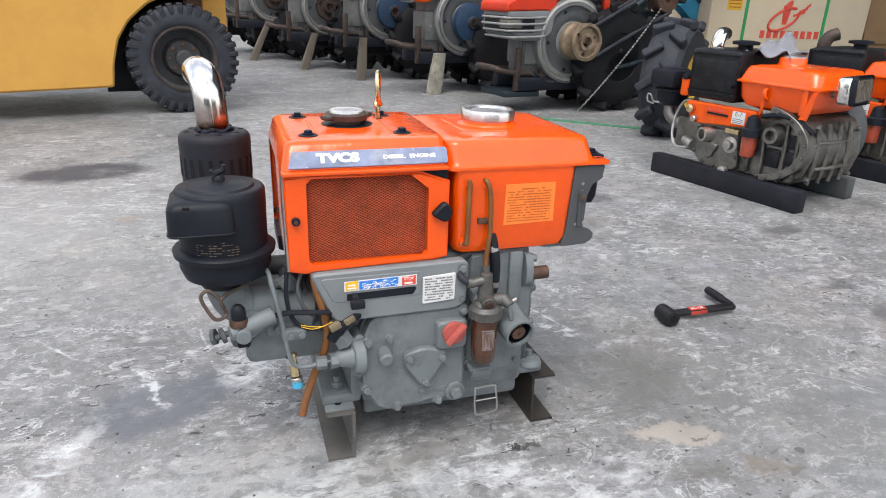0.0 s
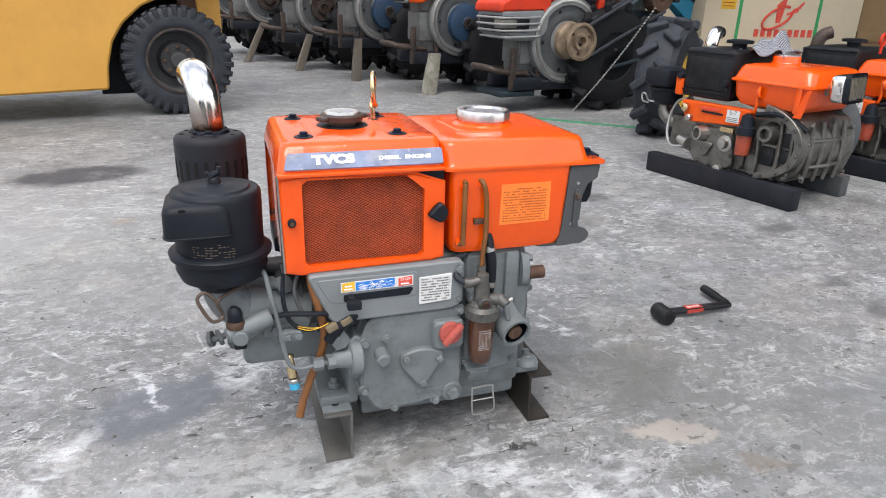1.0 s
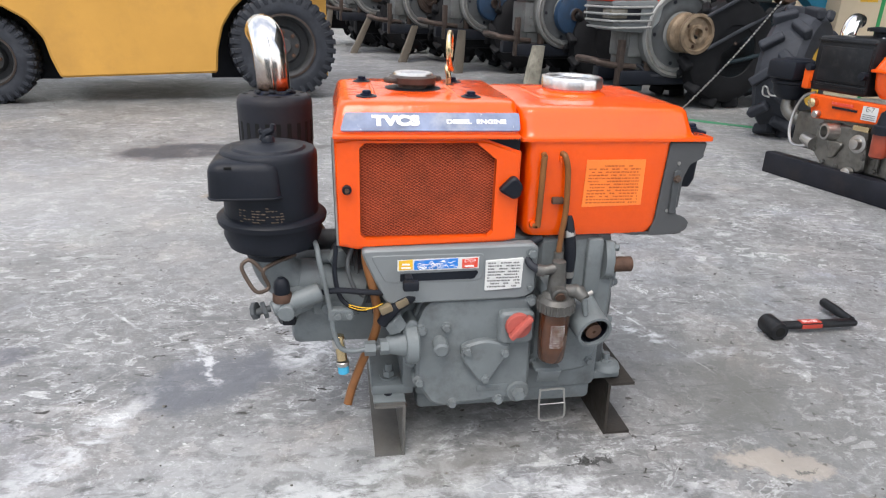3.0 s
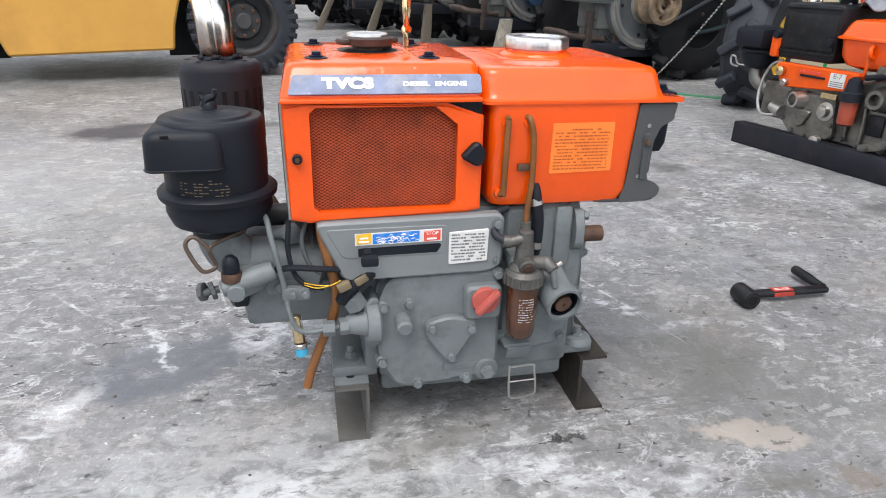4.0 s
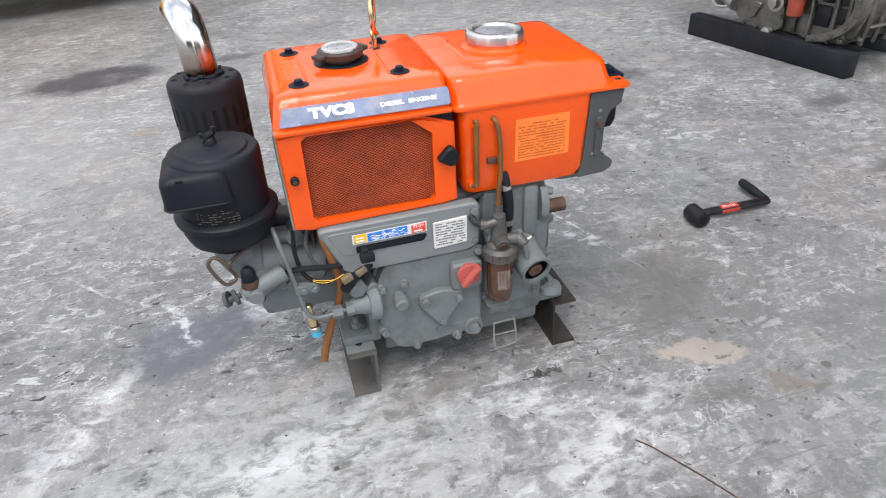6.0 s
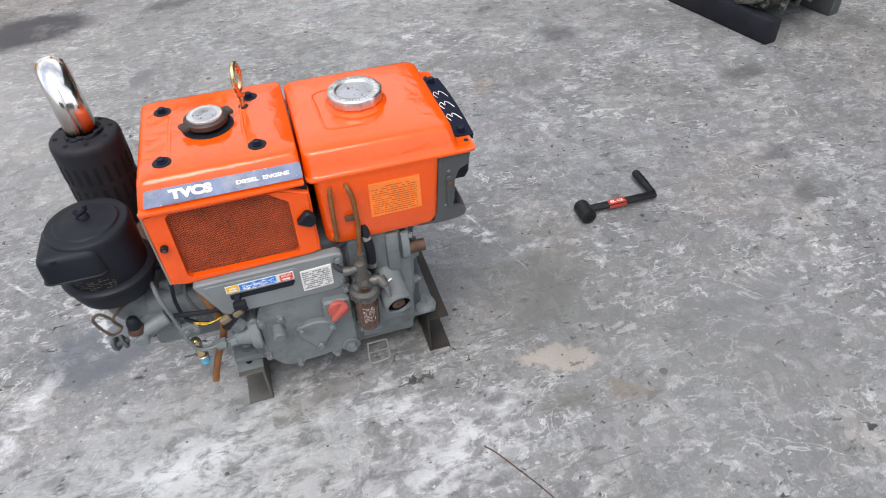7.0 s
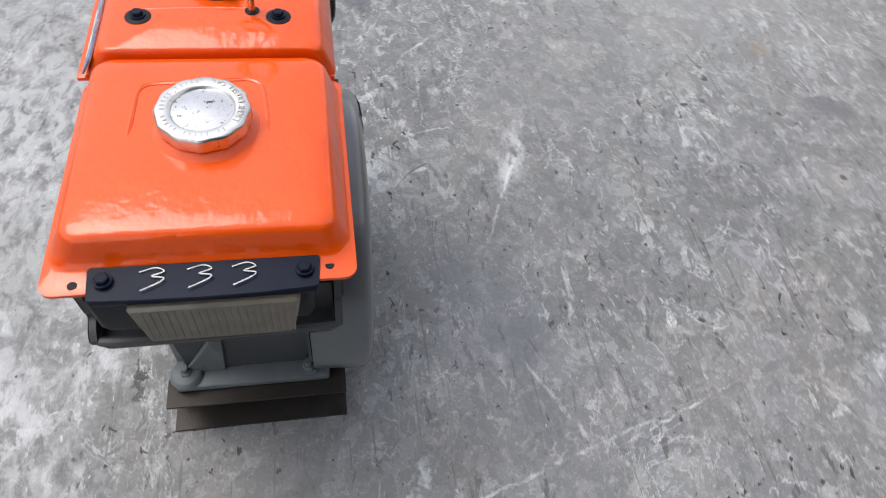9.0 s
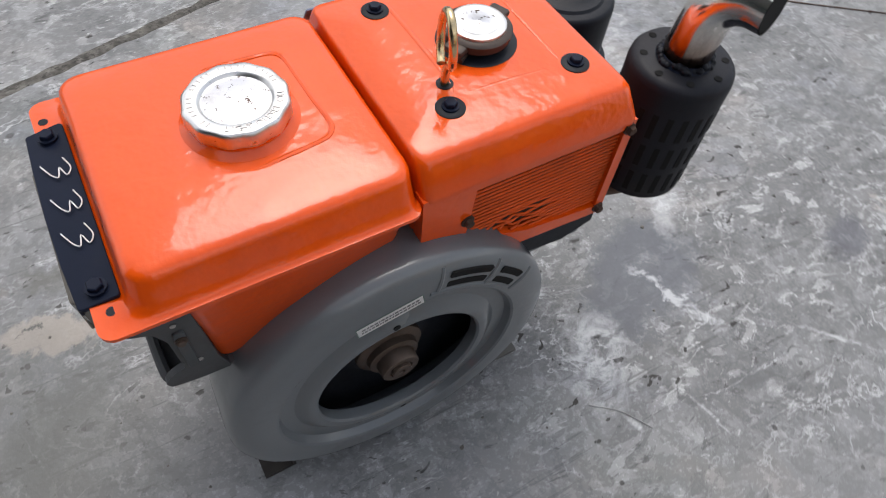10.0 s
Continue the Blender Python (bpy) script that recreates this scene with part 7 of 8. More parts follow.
    if seed == 5:
        bm.free()
        bm = bmesh.new()
        box(bm, -0.50, -0.22, 0.03, 0.36, zf - 0.37, zf - 0.335, 0.006)
        part("step_plate", bm, TEAL_DARK, t, "dark blue step plate")
        gc = part("gear_case", plate(bmesh.new(), round_outline([(0.16, 0.16), (0.30, 0.08), (0.66, 0.12), (0.92, 0.30), (0.90, 0.47), (0.70, 0.56), (0.46, 0.50), (0.24, 0.40)], 0.05), "xz", 0.02, -0.105, 0.02), TEAL_DARK, t, "dark blue-green gear case")
        for x, z in ((0.24, 0.20), (0.36, 0.13), (0.62, 0.17), (0.84, 0.32), (0.82, 0.45), (0.60, 0.50), (0.34, 0.42)):
            part("case_bolt", hexbolt(bmesh.new(), (x, -0.105, z), (0, -1, 0), 0.010, 0.010), RUST_DARK, gc)
        part("axle_cover", lathe(bmesh.new(), (0.90, -0.08, 0.24), (0, -1, 0), [(0, 0.075), (0.05, 0.07), (0.06, 0.04), (0.08, 0.035), (0.08, 0)], 24), BLUE, gc)
        part("case_rib", tube(bmesh.new(), [(0.30, -0.105, 0.30), (0.50, -0.110, 0.34), (0.76, -0.105, 0.42)], 0.014, 8, 3), TEAL_DARK, gc)
    else:
        part("timber_prop", bm, WOOD_PAINTED if seed == 2 else WOOD_OLD, t, "weathered timber prop")
    t.matrix_world = pose(*at, 0, 0, turn)
    return t


def standing_engine(lamp=True, rag=True):
    """Engine on two long beams; the service side looks to -y, the tank stands to +x. Origin at the end of the front beam."""
    e = thing("standing_engine", "orange-tanked diesel engine with black radiator on long black beams", "engine", "spare engines")
    for y, x0, x1 in ((-0.03, 0.0, 0.735), (0.36, 0.02, 0.70)):
        part("beam", box(bmesh.new(), x0, x1, y, y + 0.055, 0.0, 0.088, 0.006), MUFFLER if y < 0 else GREY_DARK, e, "black steel support beam")
    c = part("crankcase", plate(bmesh.new(), round_outline([(0.19, 0.26), (0.46, 0.31), (0.60, 0.35), (0.665, 0.335), (0.70, 0.28), (0.712, 0.20), (0.69, 0.12), (0.64, 0.085), (0.22, 0.085), (0.17, 0.14)], 0.02), "xz", 0.36, 0.03, 0.008), SPARE_CAST, e, "bare cast crankcase, oily")
    g = part("gear_cover", plate(bmesh.new(), round_outline([(0.19, 0.245), (0.40, 0.252), (0.42, 0.10), (0.36, 0.075), (0.24, 0.085), (0.19, 0.13)], 0.02), "xz", 0.04, 0.005, 0.006), SPARE_CAST, e)
    part("cover_neck", lathe(bmesh.new(), (0.266, 0.02, 0.220), (-0.3, -1, 0), [(0, 0.034), (0.05, 0.030), (0.052, 0.022), (0.02, 0.02), (0.02, 0)], 24), STEEL, g)
    part("oil_cap", lathe(bmesh.new(), (0.375, 0.01, 0.195), (0, -1, 0), [(0, 0.034), (0.008, 0.034), (0.01, 0.022), (0.03, 0.018), (0.032, 0)], 24), STEEL, g)
    part("cover_plate", box(bmesh.new(), 0.345, 0.408, -0.002, 0.008, 0.243, 0.262), BRASS, g)
    part("heart_cover", plate(bmesh.new(), round_outline([(0.255, 0.19), (0.325, 0.185), (0.295, 0.125), (0.27, 0.12)], 0.015), "xz", 0.01, -0.008, 0.003), SPARE_CAST, g)
    for x, z in ((0.205, 0.225), (0.20, 0.14), (0.25, 0.10), (0.31, 0.095), (0.375, 0.095), (0.25, 0.24), (0.41, 0.15)):
        part("cover_bolt", hexbolt(bmesh.new(), (x, 0.004, z), (0, -1, 0), 0.008, 0.008), CAST, g)
    part("drain_plug", lathe(bmesh.new(), (0.37, 0.0, 0.085), (0, -1, 0), [(0, 0.022), (0.02, 0.02), (0.022, 0.012)], 12), STEEL, g)
    for k in range(4):
        part("case_rib", tube(bmesh.new(), [(0.70, 0.06 + 0.07 * k, 0.10), (0.712, 0.06 + 0.07 * k, 0.2), (0.70, 0.06 + 0.07 * k, 0.33)], 0.009, 8, 3), SPARE_CAST, c)
    for k in range(2):
        part("case_rib", tube(bmesh.new(), [(0.705, 0.05, 0.16 + 0.1 * k), (0.715, 0.17, 0.16 + 0.1 * k), (0.705, 0.30, 0.16 + 0.1 * k)], 0.008, 8, 3), SPARE_CAST, c)
    for y, z in ((0.045, 0.12), (0.045, 0.25), (0.045, 0.32), (0.32, 0.12), (0.32, 0.3), (0.18, 0.335)):
        part("case_bolt", hexbolt(bmesh.new(), (0.702, y, z), (1, 0, 0), 0.009, 0.012), CAST, c)
    for x, z0, z1 in ((0.455, 0.11, 0.29), (0.515, 0.10, 0.245), (0.605, 0.10, 0.33), (0.655, 0.11, 0.32)):
        part("case_rib", tube(bmesh.new(), [(x, 0.024, z0), (x + 0.004, 0.020, (z0 + z1) / 2), (x - 0.004, 0.024, z1)], 0.0085, 8, 3), SPARE_CAST, c)
        for z in (z0, z1):
            part("case_bolt", hexbolt(bmesh.new(), (x, 0.018, z), (0, -1, 0), 0.009, 0.01), CAST, c)
    bell = part("bell_flange", plate(bmesh.new(), [(0.50 + 0.215 * math.cos(radians(a)), 0.232 + 0.150 * math.sin(radians(a))) for a in range(-80, 81, 10)] + [(0.50 + 0.185 * math.cos(radians(a)), 0.232 + 0.125 * math.sin(radians(a))) for a in range(80, -81, -10)], "xz", 0.20, -0.006, 0.002), SPARE_CAST, c)
    for a in range(-70, 71, 20):
        part("flange_bolt", hexbolt(bmesh.new(), (0.50 + 0.200 * math.cos(radians(a)), -0.006, 0.232 + 0.138 * math.sin(radians(a))), (0, -1, 0), 0.007, 0.007), CAST, bell)
    # Raised black boxes paint the dark of recesses between the ribs.
    for x0, x1, z0, z1 in ((0.530, 0.590, 0.14, 0.215), (0.530, 0.590, 0.225, 0.30), (0.615, 0.65, 0.16, 0.215), (0.615, 0.65, 0.225, 0.28)):
        part("recess_shade", box(bmesh.new(), x0, x1, 0.020, 0.032, z0, z1, 0.006), CRANK_BLACK, c)
    part("case_hose", tube(bmesh.new(), [(0.50, 0.0, 0.335), (0.58, -0.005, 0.35), (0.65, 0.01, 0.335), (0.70, 0.03, 0.30)], 0.010, 8, 4), BLACK, c)
    part("water_neck", lathe(bmesh.new(), (0.56, 0.03, 0.27), (0, -1, 0), [(0, 0.045), (0.03, 0.035), (0.05, 0.032), (0.05, 0.02), (0.02, 0.02), (0.02, 0)], 24), SPARE_CAST, c)
    p = part("control_panel", plate(bmesh.new(), round_outline([(0.125, 0.345), (0.155, 0.255), (0.455, 0.278), (0.475, 0.345)], 0.012), "xz", 0.04, 0.0, 0.004), ORANGE_OLD, e, "orange control panel")
    part("lever_slot", box(bmesh.new(), 0.24, 0.345, -0.003, 0.002, 0.306, 0.314), BLACK, p)
    part("decal", box(bmesh.new(), 0.235, 0.325, -0.002, 0.002, 0.320, 0.330), DECAL_RED, p)
    pl = part("data_plate", box(bmesh.new(), 0.365, 0.425, -0.003, 0.002, 0.285, 0.335), WHITE, p, "white plate lettered E-7")
    lettering("plate_letters", "E-7", 0.026, pose(0.395, -0.0035, 0.324, 90, 0, 0), INK_GREY, pl)
    for k in range(3):
        part("print_bar", box(bmesh.new(), 0.370, 0.420, -0.0036, -0.0028, 0.289 + 0.007 * k, 0.292 + 0.007 * k), INK_GREY, pl)
    part("knob", lathe(bmesh.new(), (0.16, 0.0, 0.315), (0, -1, 0), [(0, 0.018), (0.02, 0.018), (0.024, 0.012)], 16), BRASS, p)
    part("knob", lathe(bmesh.new(), (0.185, 0.0, 0.275), (0, -1, 0), [(0, 0.014), (0.02, 0.014), (0.024, 0.01)], 16), STEEL, p)
    r = part("radiator", box(bmesh.new(), 0.10, 0.345, 0.015, 0.34, 0.36, 0.565, 0.014, 3), CRANK_BLACK, e, "matt black radiator tank")
    part("radiator_rib", box(bmesh.new(), 0.13, 0.34, 0.008, 0.02, 0.40, 0.53, 0.006, 2), CRANK_BLACK, r)
    for z in (0.385, 0.545):
        part("seam_strip", box(bmesh.new(), 0.104, 0.341, 0.010, 0.02, z, z + 0.008, 0.002), CRANK_BLACK, r)
    part("side_flap", box(bmesh.new(), 0.075, 0.11, 0.0, 0.10, 0.36, 0.45, 0.01), ORANGE_OLD, r)
    for x, z in ((0.33, 0.435), (0.10, 0.445)):
        part("wing_knob", lathe(bmesh.new(), (x, 0.012, z), (0, -1, 0), [(0, 0.016), (0.02, 0.014), (0.022, 0)], 14), BLACK, r)
    part("radiator_cap", lathe(bmesh.new(), (0.25, 0.16, 0.565), (0, 0, 1), [(0, 0.03), (0.02, 0.03), (0.022, 0.055), (0.034, 0.055), (0.038, 0.03)], 24), BLACK, r)
    t = part("fuel_tank", loft(bmesh.new(), [(0.41, 0.63, 0.05, 0.31, 0.352, 0.05), (0.375, 0.665, 0.02, 0.34, 0.366, 0.05), (0.36, 0.682, 0.008, 0.352, 0.395, 0.045), (0.355, 0.690, 0.004, 0.356, 0.452, 0.04), (0.343, 0.702, -0.007, 0.367, 0.455, 0.035), (0.343, 0.702, -0.007, 0.367, 0.461, 0.035),
                                            (0.352, 0.695, 0.002, 0.358, 0.466, 0.035), (0.366, 0.682, 0.016, 0.344, 0.506, 0.035), (0.374, 0.674, 0.024, 0.336, 0.517, 0.035), (0.40, 0.65, 0.05, 0.31, 0.523, 0.03), (0.46, 0.58, 0.11, 0.25, 0.526, 0.03)], 6), ORANGE, e, "bright orange fuel tank with a folded seam")
    neck = part("filler_neck", lathe(bmesh.new(), (0.47, 0.17, 0.522), (0, 0, 1), [(-0.002, 0.064), (0.004, 0.056), (0.010, 0.052), (0.028, 0.052), (0.031, 0.050), (0.031, 0.0)], 32), ORANGE, t)
    part("filler_cap", lathe(bmesh.new(), (0.47, 0.17, 0.553), (0, 0, 1), [(0, 0.048), (0.006, 0.048), (0.009, 0.044), (0.010, 0)], 28), CAPMETAL, neck)
    part("tank_stay", plate(bmesh.new(), [(0.645, 0.345), (0.675, 0.345), (0.700, 0.452), (0.680, 0.452)], "xz", 0.012, 0.002, 0.002), ORANGE, t)
    part("bail_hook", tube(bmesh.new(), [(0.50, 0.004, 0.40), (0.500, -0.010, 0.410), (0.497, -0.010, 0.43), (0.494, 0.002, 0.44)], 0.0065, 8, 4), ORANGE, t)
    part("tank_strap", box(bmesh.new(), 0.64, 0.665, 0.0, 0.02, 0.36, 0.48, 0.004), ORANGE, t)
    part("tank_hose", tube(bmesh.new(), [(0.485, 0.008, 0.44), (0.488, -0.006, 0.42), (0.492, -0.004, 0.37), (0.485, 0.0, 0.34)], 0.006, 8, 4), ORANGE_OLD, t)
    f = part("filter_bowl", lathe(bmesh.new(), (0.47, -0.01, 0.165), (0, 0, 1), [(0, 0.02), (0.006, 0.028), (0.09, 0.031)], 24), surface_rust_red, e, "red-brown filter bowl")
    part("filter_head", lathe(bmesh.new(), (0.47, -0.01, 0.25), (0, 0, 1), [(0, 0.037), (0.03, 0.037), (0.034, 0.028), (0.075, 0.022), (0.085, 0.008)], 20), BLACK, f)
    part("flywheel", lathe(bmesh.new(), (0.48, 0.46, 0.245), (0, -1, 0), [(0, 0.17), (0.005, 0.195), (0.07, 0.195), (0.10, 0.185), (0.105, 0.16)], 40), GREY_DARK, e)
    part("air_cleaner", lathe(bmesh.new(), (-0.03, 0.08, 0.30), (0, 0, 1), [(0, 0.05), (0.02, 0.07), (0.06, 0.075), (0.065, 0.085), (0.075, 0.085), (0.08, 0.075), (0.15, 0.075), (0.165, 0.05), (0.166, 0)], 28), BLACK, e, "black air cleaner")
    part("cleaner_snout", box(bmesh.new(), -0.09, 0.05, -0.02, 0.12, 0.385, 0.46, 0.015, 2), BLACK, e)
    part("cylinder_head", box(bmesh.new(), 0.05, 0.20, 0.04, 0.28, 0.12, 0.27, 0.02), SPARE_CAST, e)
    part("inlet_elbow", tube(bmesh.new(), [(-0.03, 0.08, 0.31), (-0.02, 0.07, 0.26), (0.03, 0.07, 0.23), (0.08, 0.08, 0.22)], 0.028, 12, 5), SPARE_CAST, e)
    part("wire_loop", tube(bmesh.new(), [(-0.08, 0.02, 0.30), (-0.10, 0.0, 0.31), (-0.105, 0.0, 0.34), (-0.085, 0.0, 0.34), (-0.08, 0.02, 0.31), (-0.04, 0.04, 0.31)], 0.004, 6, 4), STEEL, e)
    part("injection_pipe", tube(bmesh.new(), [(0.19, 0.0, 0.15), (0.11, -0.01, 0.14), (0.07, 0.0, 0.19), (0.06, 0.02, 0.27), (0.09, 0.02, 0.33), (0.13, 0.03, 0.35)], 0.006, 8, 5), STEEL, e)
    part("injection_pump", rod(bmesh.new(), (0.20, 0.0, 0.16), (0.13, 0.02, 0.17), 0.028, 0.02), STEEL, e)
    part("muffler", lathe(bmesh.new(), (0.02, 0.27, 0.34), (0, 0, 1), [(0, 0.06), (0.20, 0.06), (0.21, 0.03)], 24), BLACK, e)
    part("exhaust_elbow", tube(bmesh.new(), [(0.02, 0.27, 0.54), (0.02, 0.272, 0.572), (0.018, 0.283, 0.600), (0.012, 0.306, 0.616), (0.002, 0.338, 0.614)], 0.030, 16, 6), CHROME, e, "chromed exhaust elbow")
    # Sooty black disc that also paints the elbow's dark mouth.
    part("exhaust_bore", rod(bmesh.new(), (0.004, 0.330, 0.6145), (0.0012, 0.3405, 0.6138), 0.026, seg=16), surface_soot_hole, e)
    if lamp:
        m = pose(0.725, 0.118, 0.462, 0, -4, 10)
        bm = bmesh.new()
        box(bm, -0.005, 0.060, -0.080, 0.080, -0.050, 0.050, 0.022, 3, m)
        h = part("headlamp", bm, CHROME, e, "chromed rectangular headlamp")
        bm = bmesh.new()
        box(bm, 0.050, 0.068, -0.083, 0.083, -0.053, 0.053, 0.018, 3, m)
        rim = part("lamp_rim", bm, BLACK, h, "black rubber lamp rim")
        bm = bmesh.new()
        box(bm, 0.060, 0.0705, -0.071, 0.071, -0.042, 0.042, 0.009, 3, m)
        part("lens", bm, LENS_DARK, rim)
        bm = bmesh.new()
        for k in range(9):
            rod(bm, m @ Vector((0.0702, -0.064 + 0.016 * k, -0.036)), m @ Vector((0.0702, -0.064 + 0.016 * k, 0.036)), 0.0018, seg=6)
        part("lens_rib", bm, LENS_DARK, rim)
        for z in (-0.018, 0.018):
            part("case_rivet", hexbolt(bmesh.new(), m @ Vector((0.035, -0.0805, z)), m.to_3x3() @ Vector((0, -1, 0)), 0.006, 0.003), STEEL, h)
        part("lamp_stay", rod(bmesh.new(), (0.66, 0.12, 0.44), (0.725, 0.12, 0.458), 0.02), STEEL, h)
    return e


def forklift():
    f = thing("forklift", "yellow forklift truck with black tyres and worn paint", "forklift")
    side = round_outline([(-2.2, 0.715), (-0.63, 0.715), (-0.25, 0.705), (-0.02, 0.742), (0.14, 0.758), (0.33, 0.758), (0.33, 0.735), (0.14, 0.728), (0.0, 0.70), (-0.14, 0.64), (-0.25, 0.545), (-0.32, 0.44), (-0.36, 0.30), (-0.375, 0.165), (-1.235, 0.145), (-1.27, 0.25), (-1.29, 0.36), (-1.36, 0.46), (-1.47, 0.53), (-1.6, 0.55), (-1.75, 0.52), (-1.88, 0.4), (-1.93, 0.25), (-2.2, 0.28)], 0.02)
    part("side_panel", plate(bmesh.new(), side, "xz", 0.07, 0.0, 0.012), YELLOW, f, "yellow painted side panel")
    part("chassis", box(bmesh.new(), -1.25, -0.38, 0.07, 1.1, 0.17, 0.70, 0.02), YELLOW, f)
    part("counterweight", box(bmesh.new(), -2.6, -1.93, 0.05, 1.1, 0.25, 0.72, 0.05, 3), YELLOW, f)
    part("engine_hood", box(bmesh.new(), -2.3, -0.68, 0.03, 1.05, 0.735, 1.10, 0.03, 3, ), YELLOW, f, "yellow engine cover")
    part("hood_seam", box(bmesh.new(), -2.3, -0.64, 0.012, 1.05, 0.717, 0.733), BLACK, f)
    hd = part("hood_latch", box(bmesh.new(), -1.03, -0.85, 0.018, 0.04, 0.79, 0.83, 0.008), GREY_DARK, f)
    part("front_plate", box(bmesh.new(), -0.30, 0.33, 0.42, 0.75, 0.16, 0.74, 0.02), BLACK, f)
    part("wheel_well", box(bmesh.new(), -0.40, 0.30, 0.30, 0.36, 0.10, 0.73), BLACK, f)
    part("rear_well", box(bmesh.new(), -1.9, -1.28, 0.34, 0.40, 0.10, 0.60), BLACK, f)
    part("floor_plate", box(bmesh.new(), -0.66, 0.10, 0.07, 1.05, 0.69, 0.72, 0.005), YELLOW, f)
    cowl = part("front_cowl", plate(bmesh.new(), round_outline([(-0.24, 0.72), (-0.20, 1.02), (-0.12, 1.25), (0.02, 1.25), (0.05, 0.76)], 0.02), "xz", 0.9, 0.03, 0.01), YELLOW, f)
    part("mast_rail", box(bmesh.new(), 0.19, 0.33, 0.10, 0.24, 0.12, 2.3, 0.006), YELLOW, f, "yellow mast rail")
    part("mast_rail", box(bmesh.new(), 0.19, 0.33, 0.86, 1.0, 0.12, 2.3, 0.006), YELLOW, f, "yellow mast rail")
    part("mast_inner", box(bmesh.new(), 0.08, 0.20, 0.14, 0.96, 0.12, 2.3, 0.006), RUST, f)
    part("tilt_cylinder", rod(bmesh.new(), (-0.1, 0.2, 0.95), (0.2, 0.2, 1.02), 0.04, seg=14), CHROME, f)
    part("rear_pillar", rod(bmesh.new(), (-0.72, 0.10, 1.05), (-0.78, 0.14, 2.1), 0.03, seg=10), YELLOW, f)
    part("front_pillar", rod(bmesh.new(), (-0.20, 0.10, 0.9), (-0.06, 0.14, 2.1), 0.03, seg=10), YELLOW, f)
    part("roof_guard", box(bmesh.new(), -0.85, 0.0, 0.08, 1.0, 2.08, 2.14, 0.02), YELLOW, f)
    seat = part("seat", loft(bmesh.new(), [(-0.72, -0.40, 0.35, 0.75, 1.06, 0.05), (-0.74, -0.38, 0.33, 0.77, 1.12, 0.05), (-0.70, -0.42, 0.37, 0.73, 1.16, 0.05)]), BLACK, f)
    part("steering_column", rod(bmesh.new(), (-0.22, 0.5, 0.75), (-0.34, 0.5, 1.08), 0.03, seg=10), BLACK, f)
    pts = [(-0.36 + 0.05 * math.cos(radians(a)), 0.5 + 0.17 * math.sin(radians(a)), 1.10 + 0.16 * math.cos(radians(a)) * 0.5) for a in range(0, 361, 30)]
    part("steering_wheel", tube(bmesh.new(), pts, 0.014, 8, 3), BLACK, f)
    for k in range(4):
        part("lever", tube(bmesh.new(), [(-0.42 + 0.06 * k, 0.2, 0.74), (-0.46 + 0.06 * k, 0.2, 0.9), (-0.44 + 0.05 * k, 0.2, 1.02)], 0.009, 6, 4), BLACK, f)
    for k in range(3):
        part("pedal_box", box(bmesh.new(), -0.62 + 0.12 * k, -0.55 + 0.12 * k, 0.25, 0.4, 0.73, 0.80 + 0.05 * (k % 2), 0.01), [BLACK, BRASS, STEEL][k], f)
    for x, r, y in ((0.035, 0.325, -0.03), (-1.59, 0.245, 0.02)):
        w = part("tyre", lathe(bmesh.new(), (x, y + 0.24, r), (0, -1, 0), [(0, r * 0.55), (0.0, r * 0.9), (0.02, r * 0.965), (0.22, r * 0.965), (0.235, r * 0.93), (0.245, r * 0.84), (0.25, r * 0.70), (0.244, r * 0.60), (0.23, r * 0.56)], 64, caps=False), RUBBER, f, "black industrial tyre with worn tread blocks")
        blocks = []
        for args in ((-r * 0.052, r * 0.052, 0.0, 0.10, r * 0.93, r * 1.0), (-r * 0.052, r * 0.052, 0.13, 0.23, r * 0.93, r * 1.0), (-r * 0.045, r * 0.045, -0.008, 0.004, r * 0.80, r * 0.95)):
            bm = bmesh.new()
            box(bm, *args, 0.004, 1)
            blocks.append(piece_mesh("tread_block", bm, RUBBER))
        for k in range(34):
            a = k * 360 / 34
            for me, extra in zip(blocks, (0, 5, 0)):
                piece("tread_block", me, pose(x, y, r, 0, a + extra, 0), w)
        rim = part("rim", lathe(bmesh.new(), (x, y, r), (0, -1, 0), [(-0.10, r * 0.56), (-0.02, r * 0.58), (0.006, r * 0.585), (0.008, r * 0.555), (0.0, r * 0.54), (-0.04, r * 0.52), (-0.10, r * 0.50), (-0.105, r * 0.37), (-0.07, r * 0.34), (-0.05, r * 0.31), (-0.048, r * 0.16), (-0.02, r * 0.15), (-0.012, r * 0.12), (-0.012, 0)], 48), surface_rim, w, "dusty dark wheel rim")
        part("rim_ring", lathe(bmesh.new(), (x, y - 0.006, r), (0, -1, 0), [(-0.003, r * 0.60), (0.003, r * 0.60), (0.004, r * 0.565), (-0.003, r * 0.56)], 48, caps=False), RUST_DARK, rim)
        for k in range(8):
            a = k * math.tau / 8
            part("wheel_nut", lathe(bmesh.new(), (x + r * 0.255 * math.cos(a), y + 0.050, r + r * 0.255 * math.sin(a)), (0, -1, 0), [(0, r * 0.04), (0.02, r * 0.04), (0.024, r * 0.02)], 6), RUST, rim)
            part("rim_hole", lathe(bmesh.new(), (x + r * 0.43 * math.cos(a + 0.4), y + 0.1045, r + r * 0.43 * math.sin(a + 0.4)), (0, -1, 0), [(0, r * 0.03), (0.001, r * 0.03), (0.001, 0)], 10), BLACK, rim)
    d = math.degrees(math.atan2(0.30, 1.47))
    f.matrix_world = pose(-0.60, 3.47, 0, 0, 0, d)
    return f


